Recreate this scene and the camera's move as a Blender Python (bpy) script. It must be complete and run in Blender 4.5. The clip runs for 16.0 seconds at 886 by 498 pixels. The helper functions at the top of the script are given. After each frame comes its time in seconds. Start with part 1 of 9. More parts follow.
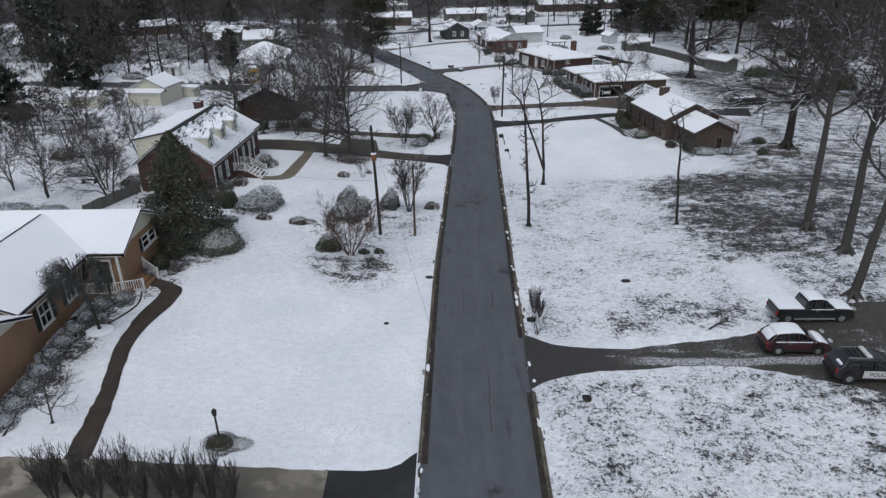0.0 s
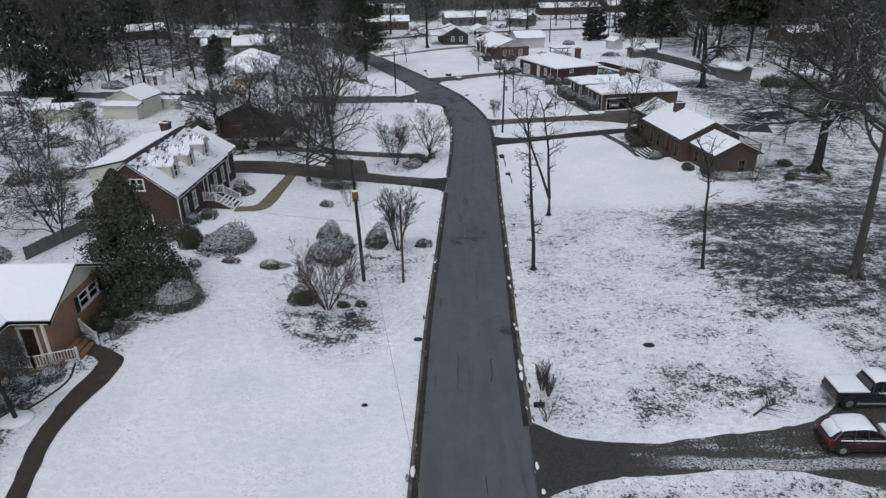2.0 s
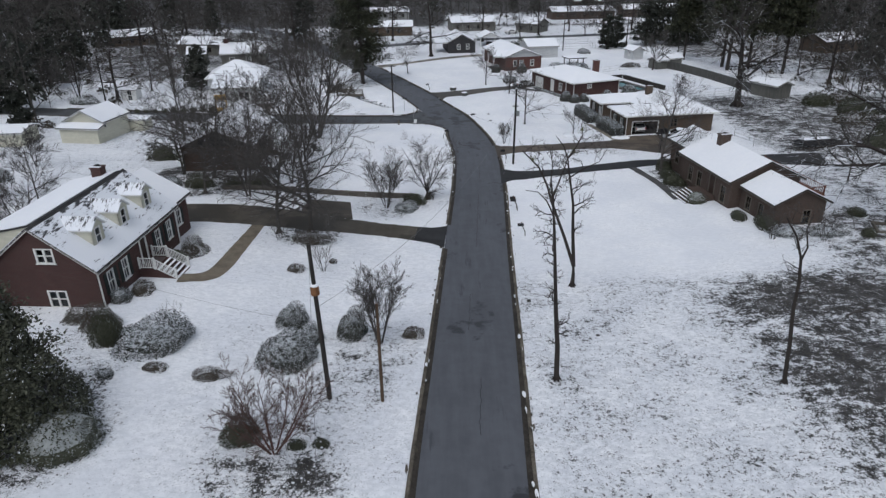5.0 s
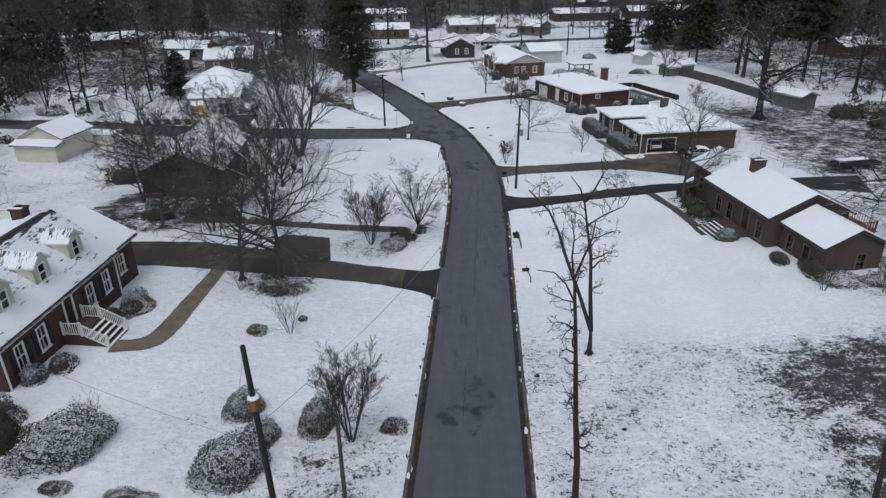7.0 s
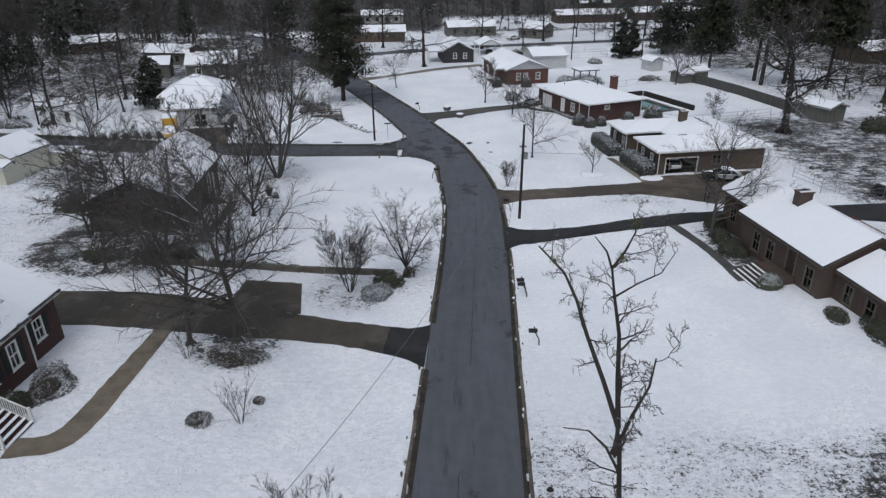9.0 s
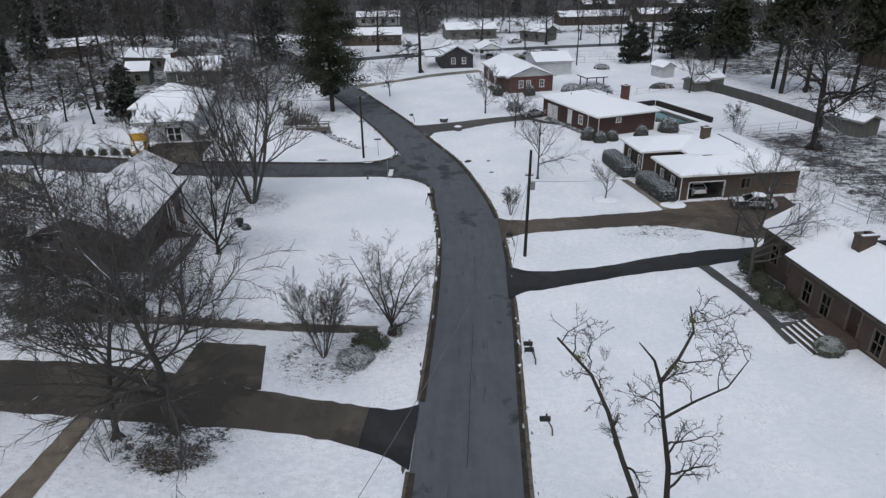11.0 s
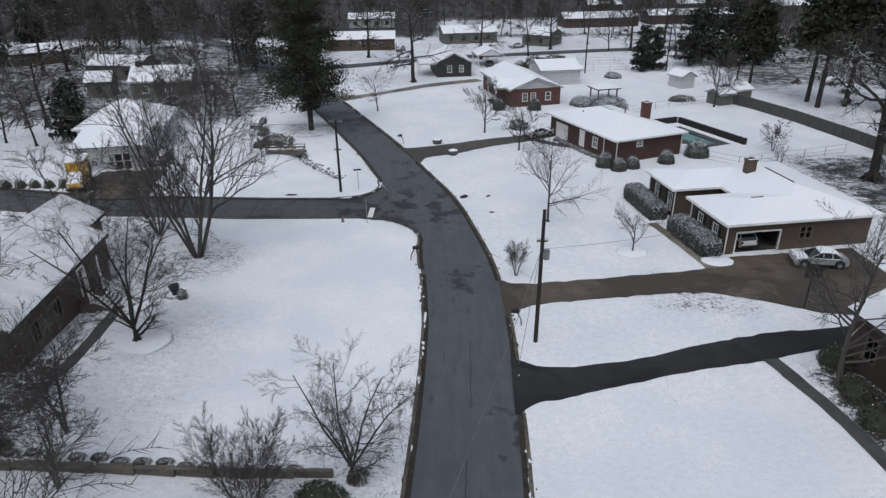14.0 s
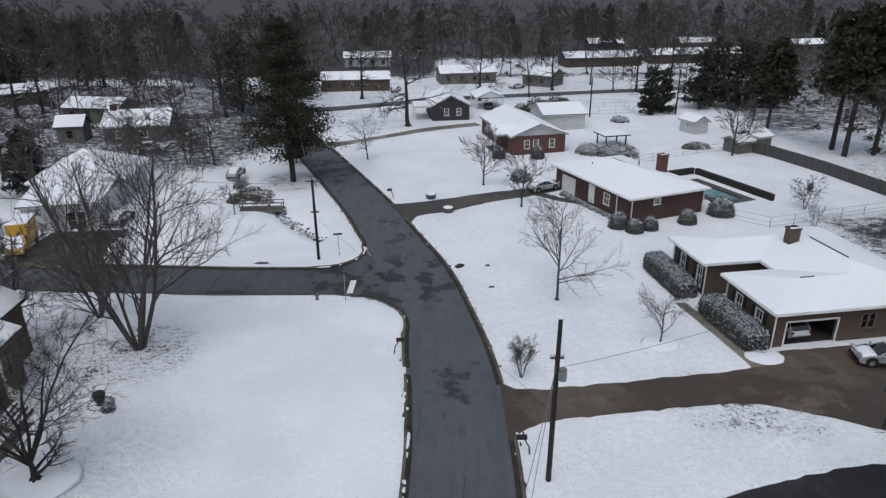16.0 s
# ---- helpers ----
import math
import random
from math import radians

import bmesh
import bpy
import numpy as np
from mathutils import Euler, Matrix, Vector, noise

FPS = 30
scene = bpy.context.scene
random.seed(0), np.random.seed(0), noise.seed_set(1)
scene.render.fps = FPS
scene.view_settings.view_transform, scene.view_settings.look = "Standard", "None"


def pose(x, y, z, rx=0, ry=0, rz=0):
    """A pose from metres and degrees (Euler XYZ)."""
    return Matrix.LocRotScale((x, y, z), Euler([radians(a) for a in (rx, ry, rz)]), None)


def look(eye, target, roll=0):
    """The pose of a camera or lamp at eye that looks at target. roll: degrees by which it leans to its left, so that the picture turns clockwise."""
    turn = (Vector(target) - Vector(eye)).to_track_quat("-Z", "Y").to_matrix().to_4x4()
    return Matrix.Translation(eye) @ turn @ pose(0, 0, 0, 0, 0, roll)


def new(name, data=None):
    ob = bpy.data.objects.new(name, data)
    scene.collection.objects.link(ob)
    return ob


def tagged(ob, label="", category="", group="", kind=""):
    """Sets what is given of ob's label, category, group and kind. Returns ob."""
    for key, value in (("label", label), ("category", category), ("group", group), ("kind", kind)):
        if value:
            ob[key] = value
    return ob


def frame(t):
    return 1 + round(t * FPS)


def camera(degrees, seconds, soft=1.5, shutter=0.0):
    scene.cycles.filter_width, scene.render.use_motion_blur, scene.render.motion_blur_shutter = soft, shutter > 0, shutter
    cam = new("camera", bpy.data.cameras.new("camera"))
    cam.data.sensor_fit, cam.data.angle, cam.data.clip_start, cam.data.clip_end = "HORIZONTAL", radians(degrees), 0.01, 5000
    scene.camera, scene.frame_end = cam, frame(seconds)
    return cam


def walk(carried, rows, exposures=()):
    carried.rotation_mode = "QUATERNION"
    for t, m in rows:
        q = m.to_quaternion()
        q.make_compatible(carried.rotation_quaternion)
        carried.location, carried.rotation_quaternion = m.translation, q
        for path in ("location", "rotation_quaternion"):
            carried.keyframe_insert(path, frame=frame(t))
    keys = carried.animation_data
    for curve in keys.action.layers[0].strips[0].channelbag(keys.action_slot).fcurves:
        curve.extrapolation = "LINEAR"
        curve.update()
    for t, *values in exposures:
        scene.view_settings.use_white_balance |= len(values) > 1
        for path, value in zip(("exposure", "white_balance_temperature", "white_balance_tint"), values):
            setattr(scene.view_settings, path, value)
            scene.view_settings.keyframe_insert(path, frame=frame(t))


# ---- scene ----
cam = camera(68.7, 16.0, soft=1.35)
METRES, EYE, TILT, LEAN, TURN = 78.7, 24.0, 0.0, 0.0, 0.0
ROWS = [
    (0.0, 0.0, 0.0, 0.0, -0.3, -25.06, 0.64),
    (0.5, 0.0021, 0.0258, 0.0009, -0.3, -25.05, 0.65),
    (1.0, 0.004, 0.053, 0.002, -0.31, -25.03, 0.64),
    (1.5, 0.0062, 0.0815, 0.003, -0.3, -25.02, 0.64),
    (2.0, 0.0084, 0.1092, 0.004, -0.3, -25.02, 0.64),
    (2.5, 0.0104, 0.1398, 0.005, 0.13, -25.02, 0.65),
    (3.0, 0.0123, 0.1711, 0.0057, 0.37, -25.01, 0.64),
    (3.5, 0.0142, 0.2029, 0.0065, 0.38, -25.01, 0.62),
    (4.0, 0.016, 0.2351, 0.0066, 0.38, -25.0, 0.61),
    (6.5, 0.0257, 0.3972, 0.0052, 0.42, -25.04, 0.57),
    (7.0, 0.0277, 0.4294, 0.0043, 0.42, -25.04, 0.56),
    (7.5, 0.0297, 0.4615, 0.0034, 0.43, -25.06, 0.56),
    (8.0, 0.0315, 0.4941, 0.0028, 0.41, -25.05, 0.55),
    (8.5, 0.0334, 0.5259, 0.0009, 0.4, -25.05, 0.54),
    (9.0, 0.0351, 0.5579, -0.0002, 0.41, -25.05, 0.54),
    (11.5, 0.0429, 0.7112, -0.0047, 0.41, -25.07, 0.54),
    (12.0, 0.0447, 0.7421, -0.0058, 0.42, -25.1, 0.54),
    (12.5, 0.0462, 0.7731, -0.0065, 0.41, -25.13, 0.57),
    (13.0, 0.0479, 0.8048, -0.0071, 0.4, -25.13, 0.58),
    (13.5, 0.0502, 0.8358, -0.0079, 0.42, -25.14, 0.58),
    (14.0, 0.0522, 0.8669, -0.0085, 0.4, -25.16, 0.6),
    (14.5, 0.0545, 0.8991, -0.009, 0.4, -25.17, 0.59),
    (15.0, 0.0567, 0.9316, -0.0087, 0.39, -24.95, 0.6),
    (15.5, 0.0589, 0.965, -0.0088, 0.4, -23.89, 0.61),
    (16.0, 0.06, 0.9978, -0.0097, 0.39, -22.27, 0.52),
]
walk(cam, [(t, pose(0, 0, EYE, TILT, LEAN, TURN) @ pose(METRES * x, METRES * y, METRES * z, 90 + pitch, roll, yaw)) for t, x, y, z, yaw, pitch, roll in ROWS], [(0.0, -0.17, 6050.0, 9.0), (16.0, -0.17, 6050.0, 9.0)])

# ---- sky and light: a winter overcast ----
world = bpy.data.worlds.new("overcast_sky")
scene.world = world
world.use_nodes = True
wn, wl = world.node_tree.nodes, world.node_tree.links
sky = wn.new("ShaderNodeTexSky")
sky.sky_type = "NISHITA"
sky.sun_disc = False
sky.sun_elevation, sky.sun_rotation = radians(60), radians(200)
sky.dust_density, sky.air_density = 4.0, 1.2
pale = wn.new("ShaderNodeHueSaturation")
pale.inputs["Saturation"].default_value = 0.4
wl.new(sky.outputs[0], pale.inputs["Color"])
wl.new(pale.outputs[0], wn["Background"].inputs["Color"])
wn["Background"].inputs["Strength"].default_value = 0.13
sun_data = bpy.data.lights.new("sun", "SUN")
sun_data.energy, sun_data.angle, sun_data.color = 0.35, radians(60), (1.0, 0.98, 0.95)
sun = new("sun", sun_data)
sun.matrix_world = look((0, 0, 60), (math.sin(radians(20)) * 35, math.cos(radians(20)) * 35, 0))

# ---- materials ----


def nodes_of(name):
    m = bpy.data.materials.new(name)
    m.use_nodes = True
    nt = m.node_tree
    return m, nt, nt.nodes["Principled BSDF"]


def noise_node(nt, scale, detail=4.0, rough=0.6, vec=None, stretch=None):
    n = nt.nodes.new("ShaderNodeTexNoise")
    n.inputs["Scale"].default_value, n.inputs["Detail"].default_value, n.inputs["Roughness"].default_value = scale, detail, rough
    if vec is None:
        geo = nt.nodes.new("ShaderNodeNewGeometry")
        vec = geo.outputs["Position"]
    if stretch:
        mp = nt.nodes.new("ShaderNodeMapping")
        mp.inputs["Scale"].default_value = stretch
        nt.links.new(vec, mp.inputs["Vector"])
        vec = mp.outputs[0]
    nt.links.new(vec, n.inputs["Vector"])
    return n.outputs["Fac"]


def math_node(nt, op, a, b=None, c=None):
    n = nt.nodes.new("ShaderNodeMath")
    n.operation = op
    for i, v in enumerate((a, b, c)):
        if v is None:
            continue
        if isinstance(v, (int, float)):
            n.inputs[i].default_value = v
        else:
            nt.links.new(v, n.inputs[i])
    return n.outputs[0]


def step_node(nt, v, lo, hi):
    n = nt.nodes.new("ShaderNodeMapRange")
    n.interpolation_type = "SMOOTHSTEP"
    n.inputs["From Min"].default_value, n.inputs["From Max"].default_value = lo, hi
    nt.links.new(v, n.inputs["Value"])
    return n.outputs["Result"]


def mix_node(nt, fac, a, b):
    n = nt.nodes.new("ShaderNodeMix")
    n.data_type = "RGBA"
    if isinstance(fac, (int, float)):
        n.inputs[0].default_value = fac
    else:
        nt.links.new(fac, n.inputs[0])
    for sock, v in ((n.inputs[6], a), (n.inputs[7], b)):
        if isinstance(v, tuple):
            sock.default_value = (*v, 1)
        else:
            nt.links.new(v, sock)
    return n.outputs[2]


def bump_node(nt, bsdf, height, strength, dist):
    b = nt.nodes.new("ShaderNodeBump")
    b.inputs["Strength"].default_value, b.inputs["Distance"].default_value = strength, dist
    nt.links.new(height, b.inputs["Height"])
    nt.links.new(b.outputs[0], bsdf.inputs["Normal"])


def rough_mat(name, a, b, scale=1.0, fine=12.0, rough=0.9, bump=0.3, spec=0.3, stretch=None, metal=0.0):
    """Two colours mixed by coarse and fine grain, with relief."""
    m, nt, bs = nodes_of(name)
    n1, n2 = noise_node(nt, scale, 5, 0.6, None, stretch), noise_node(nt, fine, 4, 0.7)
    f = step_node(nt, math_node(nt, "MULTIPLY_ADD", n2, 0.5, math_node(nt, "MULTIPLY", n1, 0.7)), 0.4, 0.8)
    nt.links.new(mix_node(nt, f, a, b), bs.inputs["Base Color"])
    bs.inputs["Roughness"].default_value, bs.inputs["Specular IOR Level"].default_value = rough, spec
    bs.inputs["Metallic"].default_value = metal
    bump_node(nt, bs, n2, bump, 0.02)
    return m


SNOW = (0.80, 0.82, 0.86)


def lawn_material():
    m, nt, bs = nodes_of("snowy_grass")
    at = nt.nodes.new("ShaderNodeAttribute")
    at.attribute_name = "snow_cover"
    cover = at.outputs["Fac"]
    fine, mid, wide = noise_node(nt, 4.0, 8, 0.75), noise_node(nt, 0.9, 7, 0.72), noise_node(nt, 0.2, 4, 0.6)
    tiny = noise_node(nt, 11.0, 5, 0.75)
    thin = step_node(nt, cover, 0.86, 0.5)
    v = math_node(nt, "MULTIPLY_ADD", fine, 1.3, math_node(nt, "SUBTRACT", cover, 0.65))
    v = math_node(nt, "MULTIPLY_ADD", tiny, 1.0, math_node(nt, "SUBTRACT", v, 0.5))
    v = math_node(nt, "MULTIPLY_ADD", wide, 0.4, math_node(nt, "SUBTRACT", v, 0.2))
    v = math_node(nt, "MULTIPLY_ADD", math_node(nt, "MULTIPLY", math_node(nt, "SUBTRACT", mid, 0.5), thin), 0.8, v)
    drift = noise_node(nt, 0.8, 5, 0.65, None, (0.75, 1.2, 1.0))
    v = math_node(nt, "MULTIPLY_ADD", math_node(nt, "MULTIPLY", math_node(nt, "SUBTRACT", drift, 0.5), step_node(nt, cover, 0.75, 0.45)), 0.8, v)
    snow = step_node(nt, v, 0.40, 0.56)
    earth = mix_node(nt, step_node(nt, mid, 0.42, 0.62), (0.036, 0.036, 0.037), (0.10, 0.10, 0.102))
    earth = mix_node(nt, step_node(nt, noise_node(nt, 9, 3), 0.45, 0.65), earth, (0.078, 0.071, 0.062))
    white = mix_node(nt, step_node(nt, wide, 0.3, 0.7), (0.755, 0.775, 0.815), (0.865, 0.875, 0.895))
    pit = math_node(nt, "MULTIPLY", step_node(nt, noise_node(nt, 2.4, 8, 0.8, None, (0.8, 1.2, 1.0)), 0.60, 0.40), step_node(nt, cover, 1.0, 0.6))
    white = mix_node(nt, math_node(nt, "MULTIPLY", pit, 0.55), white, (0.50, 0.525, 0.56))
    blade = math_node(nt, "MULTIPLY", step_node(nt, noise_node(nt, 7.0, 5, 0.66), 0.52, 0.66), step_node(nt, noise_node(nt, 0.4, 5, 0.65), 0.38, 0.62))
    white = mix_node(nt, math_node(nt, "MULTIPLY", math_node(nt, "MULTIPLY", blade, step_node(nt, cover, 1.0, 0.74)), 0.62), white, (0.40, 0.42, 0.44))
    nt.links.new(mix_node(nt, snow, earth, white), bs.inputs["Base Color"])
    bs.inputs["Roughness"].default_value, bs.inputs["Specular IOR Level"].default_value = 0.9, 0.2
    bump_node(nt, bs, math_node(nt, "MULTIPLY_ADD", snow, 0.5, fine), 0.5, 0.06)
    return m


def asphalt_material(name, base, wet, streak=True, puddles=()):
    m, nt, bs = nodes_of(name)
    fine, mid, wide = noise_node(nt, 22, 4, 0.7), noise_node(nt, 0.9, 5, 0.6), noise_node(nt, 0.12, 3, 0.5)
    lane = noise_node(nt, 1.4, 4, 0.6, None, (1.0, 0.12, 1.0))
    smear = noise_node(nt, 1.1, 4, 0.62, None, (1.5, 0.16, 1.0))
    c = mix_node(nt, step_node(nt, math_node(nt, "MULTIPLY_ADD", mid, 0.5, math_node(nt, "MULTIPLY", lane, 0.6)), 0.35, 0.75),
                 tuple(v * 0.84 for v in base), tuple(v * 1.12 for v in base))
    if streak:
        tar = math_node(nt, "MULTIPLY", step_node(nt, smear, 0.59, 0.68), step_node(nt, noise_node(nt, 0.09, 3), 0.46, 0.58))
        c = mix_node(nt, math_node(nt, "MULTIPLY", tar, 0.6), c, tuple(v * 0.4 for v in base))
    else:
        worn = math_node(nt, "MULTIPLY", step_node(nt, noise_node(nt, 0.3, 5, 0.65), 0.48, 0.64), 0.7)
        c = mix_node(nt, worn, c, tuple(v * 1.55 for v in base))
        c = mix_node(nt, step_node(nt, noise_node(nt, 0.22, 4, 0.6, None, (1.0, 1.6, 1.0)), 0.52, 0.62), c, tuple(v * 0.6 for v in base))
    damp = step_node(nt, math_node(nt, "MULTIPLY_ADD", mid, 0.45, wide), wet, wet + 0.07)
    for cx, cy, r in puddles:
        far = nt.nodes.new("ShaderNodeVectorMath")
        far.operation = "DISTANCE"
        geo = nt.nodes.new("ShaderNodeNewGeometry")
        nt.links.new(geo.outputs["Position"], far.inputs[0])
        far.inputs[1].default_value = (cx, cy, -2)
        blot = step_node(nt, noise_node(nt, 0.6, 4, 0.5, None, (0.95, 0.8, 1.0)), 0.53, 0.56)
        damp = math_node(nt, "MAXIMUM", damp, math_node(nt, "MULTIPLY", blot, step_node(nt, far.outputs["Value"], r + 2.0, r - 2.0)))
    c = mix_node(nt, damp, c, tuple(v * (0.36 if puddles else 0.62) for v in base))
    nt.links.new(c, bs.inputs["Base Color"])
    r = math_node(nt, "MULTIPLY_ADD", damp, -0.1, 0.72)
    nt.links.new(r, bs.inputs["Roughness"])
    bs.inputs["Specular IOR Level"].default_value = 0.35
    bump_node(nt, bs, fine, 0.25, 0.01)
    return m


def brick_material(name, a, b, mortar):
    m, nt, bs = nodes_of(name)
    tc = nt.nodes.new("ShaderNodeTexCoord")
    sp = nt.nodes.new("ShaderNodeSeparateXYZ")
    nt.links.new(tc.outputs["Object"], sp.inputs[0])
    cb = nt.nodes.new("ShaderNodeCombineXYZ")
    nt.links.new(math_node(nt, "ADD", sp.outputs["X"], sp.outputs["Y"]), cb.inputs["X"])
    nt.links.new(sp.outputs["Z"], cb.inputs["Y"])
    br = nt.nodes.new("ShaderNodeTexBrick")
    br.inputs["Scale"].default_value = 1.0
    for key, v in (("Brick Width", 0.21), ("Row Height", 0.075), ("Mortar Size", 0.006), ("Bias", 0.0)):
        br.inputs[key].default_value = v
    br.inputs["Color1"].default_value, br.inputs["Color2"].default_value, br.inputs["Mortar"].default_value = (*a, 1), (*b, 1), (*mortar, 1)
    nt.links.new(cb.outputs[0], br.inputs["Vector"])
    stain = step_node(nt, noise_node(nt, 0.7, 5), 0.35, 0.7)
    nt.links.new(mix_node(nt, math_node(nt, "MULTIPLY", stain, 0.35), br.outputs["Color"], tuple(v * 0.6 for v in a)), bs.inputs["Base Color"])
    bs.inputs["Roughness"].default_value = 0.9
    bump_node(nt, bs, br.outputs["Fac"], -0.4, 0.01)
    return m


def snowy_leaf_material(name, a, b, snow, lo=0.55, rough=0.65, white=(0.72, 0.75, 0.79)):
    """Leaves or bark with snow lying on the faces that look up."""
    m, nt, bs = nodes_of(name)
    geo = nt.nodes.new("ShaderNodeNewGeometry")
    sp = nt.nodes.new("ShaderNodeSeparateXYZ")
    nt.links.new(geo.outputs["Normal"], sp.inputs[0])
    up = step_node(nt, math_node(nt, "ABSOLUTE", sp.outputs["Z"]), lo, min(1.0, lo + 0.35))
    n = noise_node(nt, 2.2, 4)
    isle = geo.outputs["Random Per Island"]
    f = math_node(nt, "MULTIPLY", up, step_node(nt, math_node(nt, "MULTIPLY_ADD", isle, 0.5, math_node(nt, "MULTIPLY", n, 0.9)), 1.0 - snow, 1.12 - snow))
    c = mix_node(nt, isle, a, b)
    nt.links.new(mix_node(nt, f, c, white), bs.inputs["Base Color"])
    bs.inputs["Roughness"].default_value, bs.inputs["Specular IOR Level"].default_value = rough, 0.25
    return m


def glass_material():
    m, nt, bs = nodes_of("window_glass")
    bs.inputs["Base Color"].default_value = (0.25, 0.28, 0.3, 1)
    bs.inputs["Transmission Weight"].default_value, bs.inputs["Roughness"].default_value, bs.inputs["IOR"].default_value = 1.0, 0.03, 1.45
    return m


M_LAWN = lawn_material()
M_ROAD = asphalt_material("road_asphalt", (0.090, 0.095, 0.108), 0.86, True, ((1, 133, 6), (-12, 170, 9), (-3, 146, 4)))
M_STREET = asphalt_material("side_street_asphalt", (0.080, 0.083, 0.089), 0.80, True, ((-3, 132.5, 6),))
M_DRIVE_DARK = asphalt_material("driveway_asphalt", (0.024, 0.024, 0.025), 0.74, False)
M_DRIVE_BROWN = asphalt_material("wet_brown_concrete", (0.098, 0.079, 0.061), 0.66, False)
M_DRIVE_GREY = asphalt_material("wet_grey_concrete", (0.092, 0.083, 0.073), 0.70, False)
M_DRIVE_WET = asphalt_material("dark_wet_concrete", (0.072, 0.063, 0.05), 0.70, False)
M_DRIVE_PALE = asphalt_material("old_concrete", (0.205, 0.185, 0.15), 0.70, False)
M_FENCE = rough_mat("grey_fence_boards", (0.055, 0.055, 0.052), (0.10, 0.098, 0.092), 0.6, 4, 0.9, 0.3, 0.3, (6, 6, 0.6))


def mud_material():
    """Wet mud and gravel with slush between the wheel tracks."""
    m, nt, bs = nodes_of("muddy_gravel")
    a, b, c = noise_node(nt, 0.9, 6, 0.65, None, (0.3, 1.4, 1.0)), noise_node(nt, 9, 6, 0.75), noise_node(nt, 0.35, 3)
    mud = mix_node(nt, step_node(nt, b, 0.4, 0.62), (0.022, 0.020, 0.017), (0.082, 0.074, 0.062))
    slush = step_node(nt, math_node(nt, "MULTIPLY_ADD", b, 0.9, math_node(nt, "MULTIPLY_ADD", a, 0.8, math_node(nt, "MULTIPLY", c, 0.5))), 1.2, 1.34)
    geo = nt.nodes.new("ShaderNodeNewGeometry")
    sp = nt.nodes.new("ShaderNodeSeparateXYZ")
    nt.links.new(geo.outputs["Position"], sp.inputs[0])
    across = math_node(nt, "SUBTRACT", math_node(nt, "MULTIPLY_ADD", sp.outputs["X"], 0.075, sp.outputs["Y"]), 35.5)
    across = math_node(nt, "MULTIPLY_ADD", math_node(nt, "SUBTRACT", c, 0.5), 0.8, across)
    ridge = step_node(nt, math_node(nt, "ABSOLUTE", across), 0.55, 0.3)
    ridge = math_node(nt, "MULTIPLY", ridge, math_node(nt, "MULTIPLY", step_node(nt, b, 0.42, 0.56), step_node(nt, sp.outputs["X"], 11.0, 14.0)))
    slush = math_node(nt, "MAXIMUM", slush, ridge)
    apron = step_node(nt, math_node(nt, "MULTIPLY_ADD", a, 2.5, sp.outputs["X"]), 12.8, 11.4)
    mud = mix_node(nt, math_node(nt, "MULTIPLY", apron, 0.55), mud, (0.024, 0.022, 0.021))
    slush = math_node(nt, "MULTIPLY", slush, math_node(nt, "SUBTRACT", 1.0, apron))
    nt.links.new(mix_node(nt, slush, mud, (0.5, 0.51, 0.53)), bs.inputs["Base Color"])
    bs.inputs["Roughness"].default_value = 0.6
    bump_node(nt, bs, b, 0.6, 0.03)
    return m


M_MUD = mud_material()
M_PATH_BROWN = rough_mat("brown_brick_path", (0.035, 0.027, 0.022), (0.06, 0.047, 0.038), 1.2, 14, 0.8)
M_PATH_TAN = rough_mat("tan_concrete_path", (0.115, 0.096, 0.072), (0.20, 0.17, 0.13), 0.9, 10, 0.85)
M_PATH_GREY = rough_mat("grey_concrete_path", (0.05, 0.05, 0.05), (0.09, 0.088, 0.085), 0.9, 10, 0.8)
M_KERB = rough_mat("mossy_concrete_kerb", (0.012, 0.011, 0.010), (0.075, 0.068, 0.055), 1.6, 7, 0.9, 0.5)
M_RUST = rough_mat("rusty_steel", (0.13, 0.055, 0.022), (0.26, 0.13, 0.06), 2.5, 12, 0.85, 0.4)
M_KERBTOP = rough_mat("tan_concrete_kerb", (0.045, 0.038, 0.03), (0.17, 0.15, 0.12), 0.8, 6, 0.9, 0.5)
M_GUTTER = rough_mat("leaf_filled_gutter", (0.016, 0.014, 0.012), (0.055, 0.047, 0.038), 1.4, 8, 0.85, 0.5)
M_SNOW = rough_mat("snow", (0.76, 0.785, 0.83), (0.86, 0.87, 0.89), 0.4, 5, 0.9, 0.25)
M_ROOFSNOW = rough_mat("roof_snow", (0.79, 0.81, 0.85), (0.85, 0.86, 0.885), 0.15, 3, 0.9, 0.15)
M_SHINGLE = rough_mat("dark_shingle", (0.028, 0.028, 0.03), (0.055, 0.053, 0.052), 1.5, 12, 0.9)
M_BRICK_RED = brick_material("red_brick", (0.076, 0.033, 0.028), (0.058, 0.027, 0.024), (0.085, 0.066, 0.06))
M_BRICK_DARK = brick_material("dark_brown_brick", (0.085, 0.055, 0.042), (0.06, 0.042, 0.034), (0.10, 0.085, 0.075))
M_BRICK_BROWN = brick_material("brown_brick", (0.10, 0.07, 0.048), (0.075, 0.052, 0.037), (0.11, 0.09, 0.072))
M_BRICK_ORANGE = brick_material("orange_brick", (0.30, 0.17, 0.09), (0.24, 0.135, 0.074), (0.25, 0.2, 0.15))
M_BRICK_SCARLET = brick_material("bright_red_brick", (0.12, 0.047, 0.037), (0.095, 0.040, 0.034), (0.12, 0.09, 0.08))
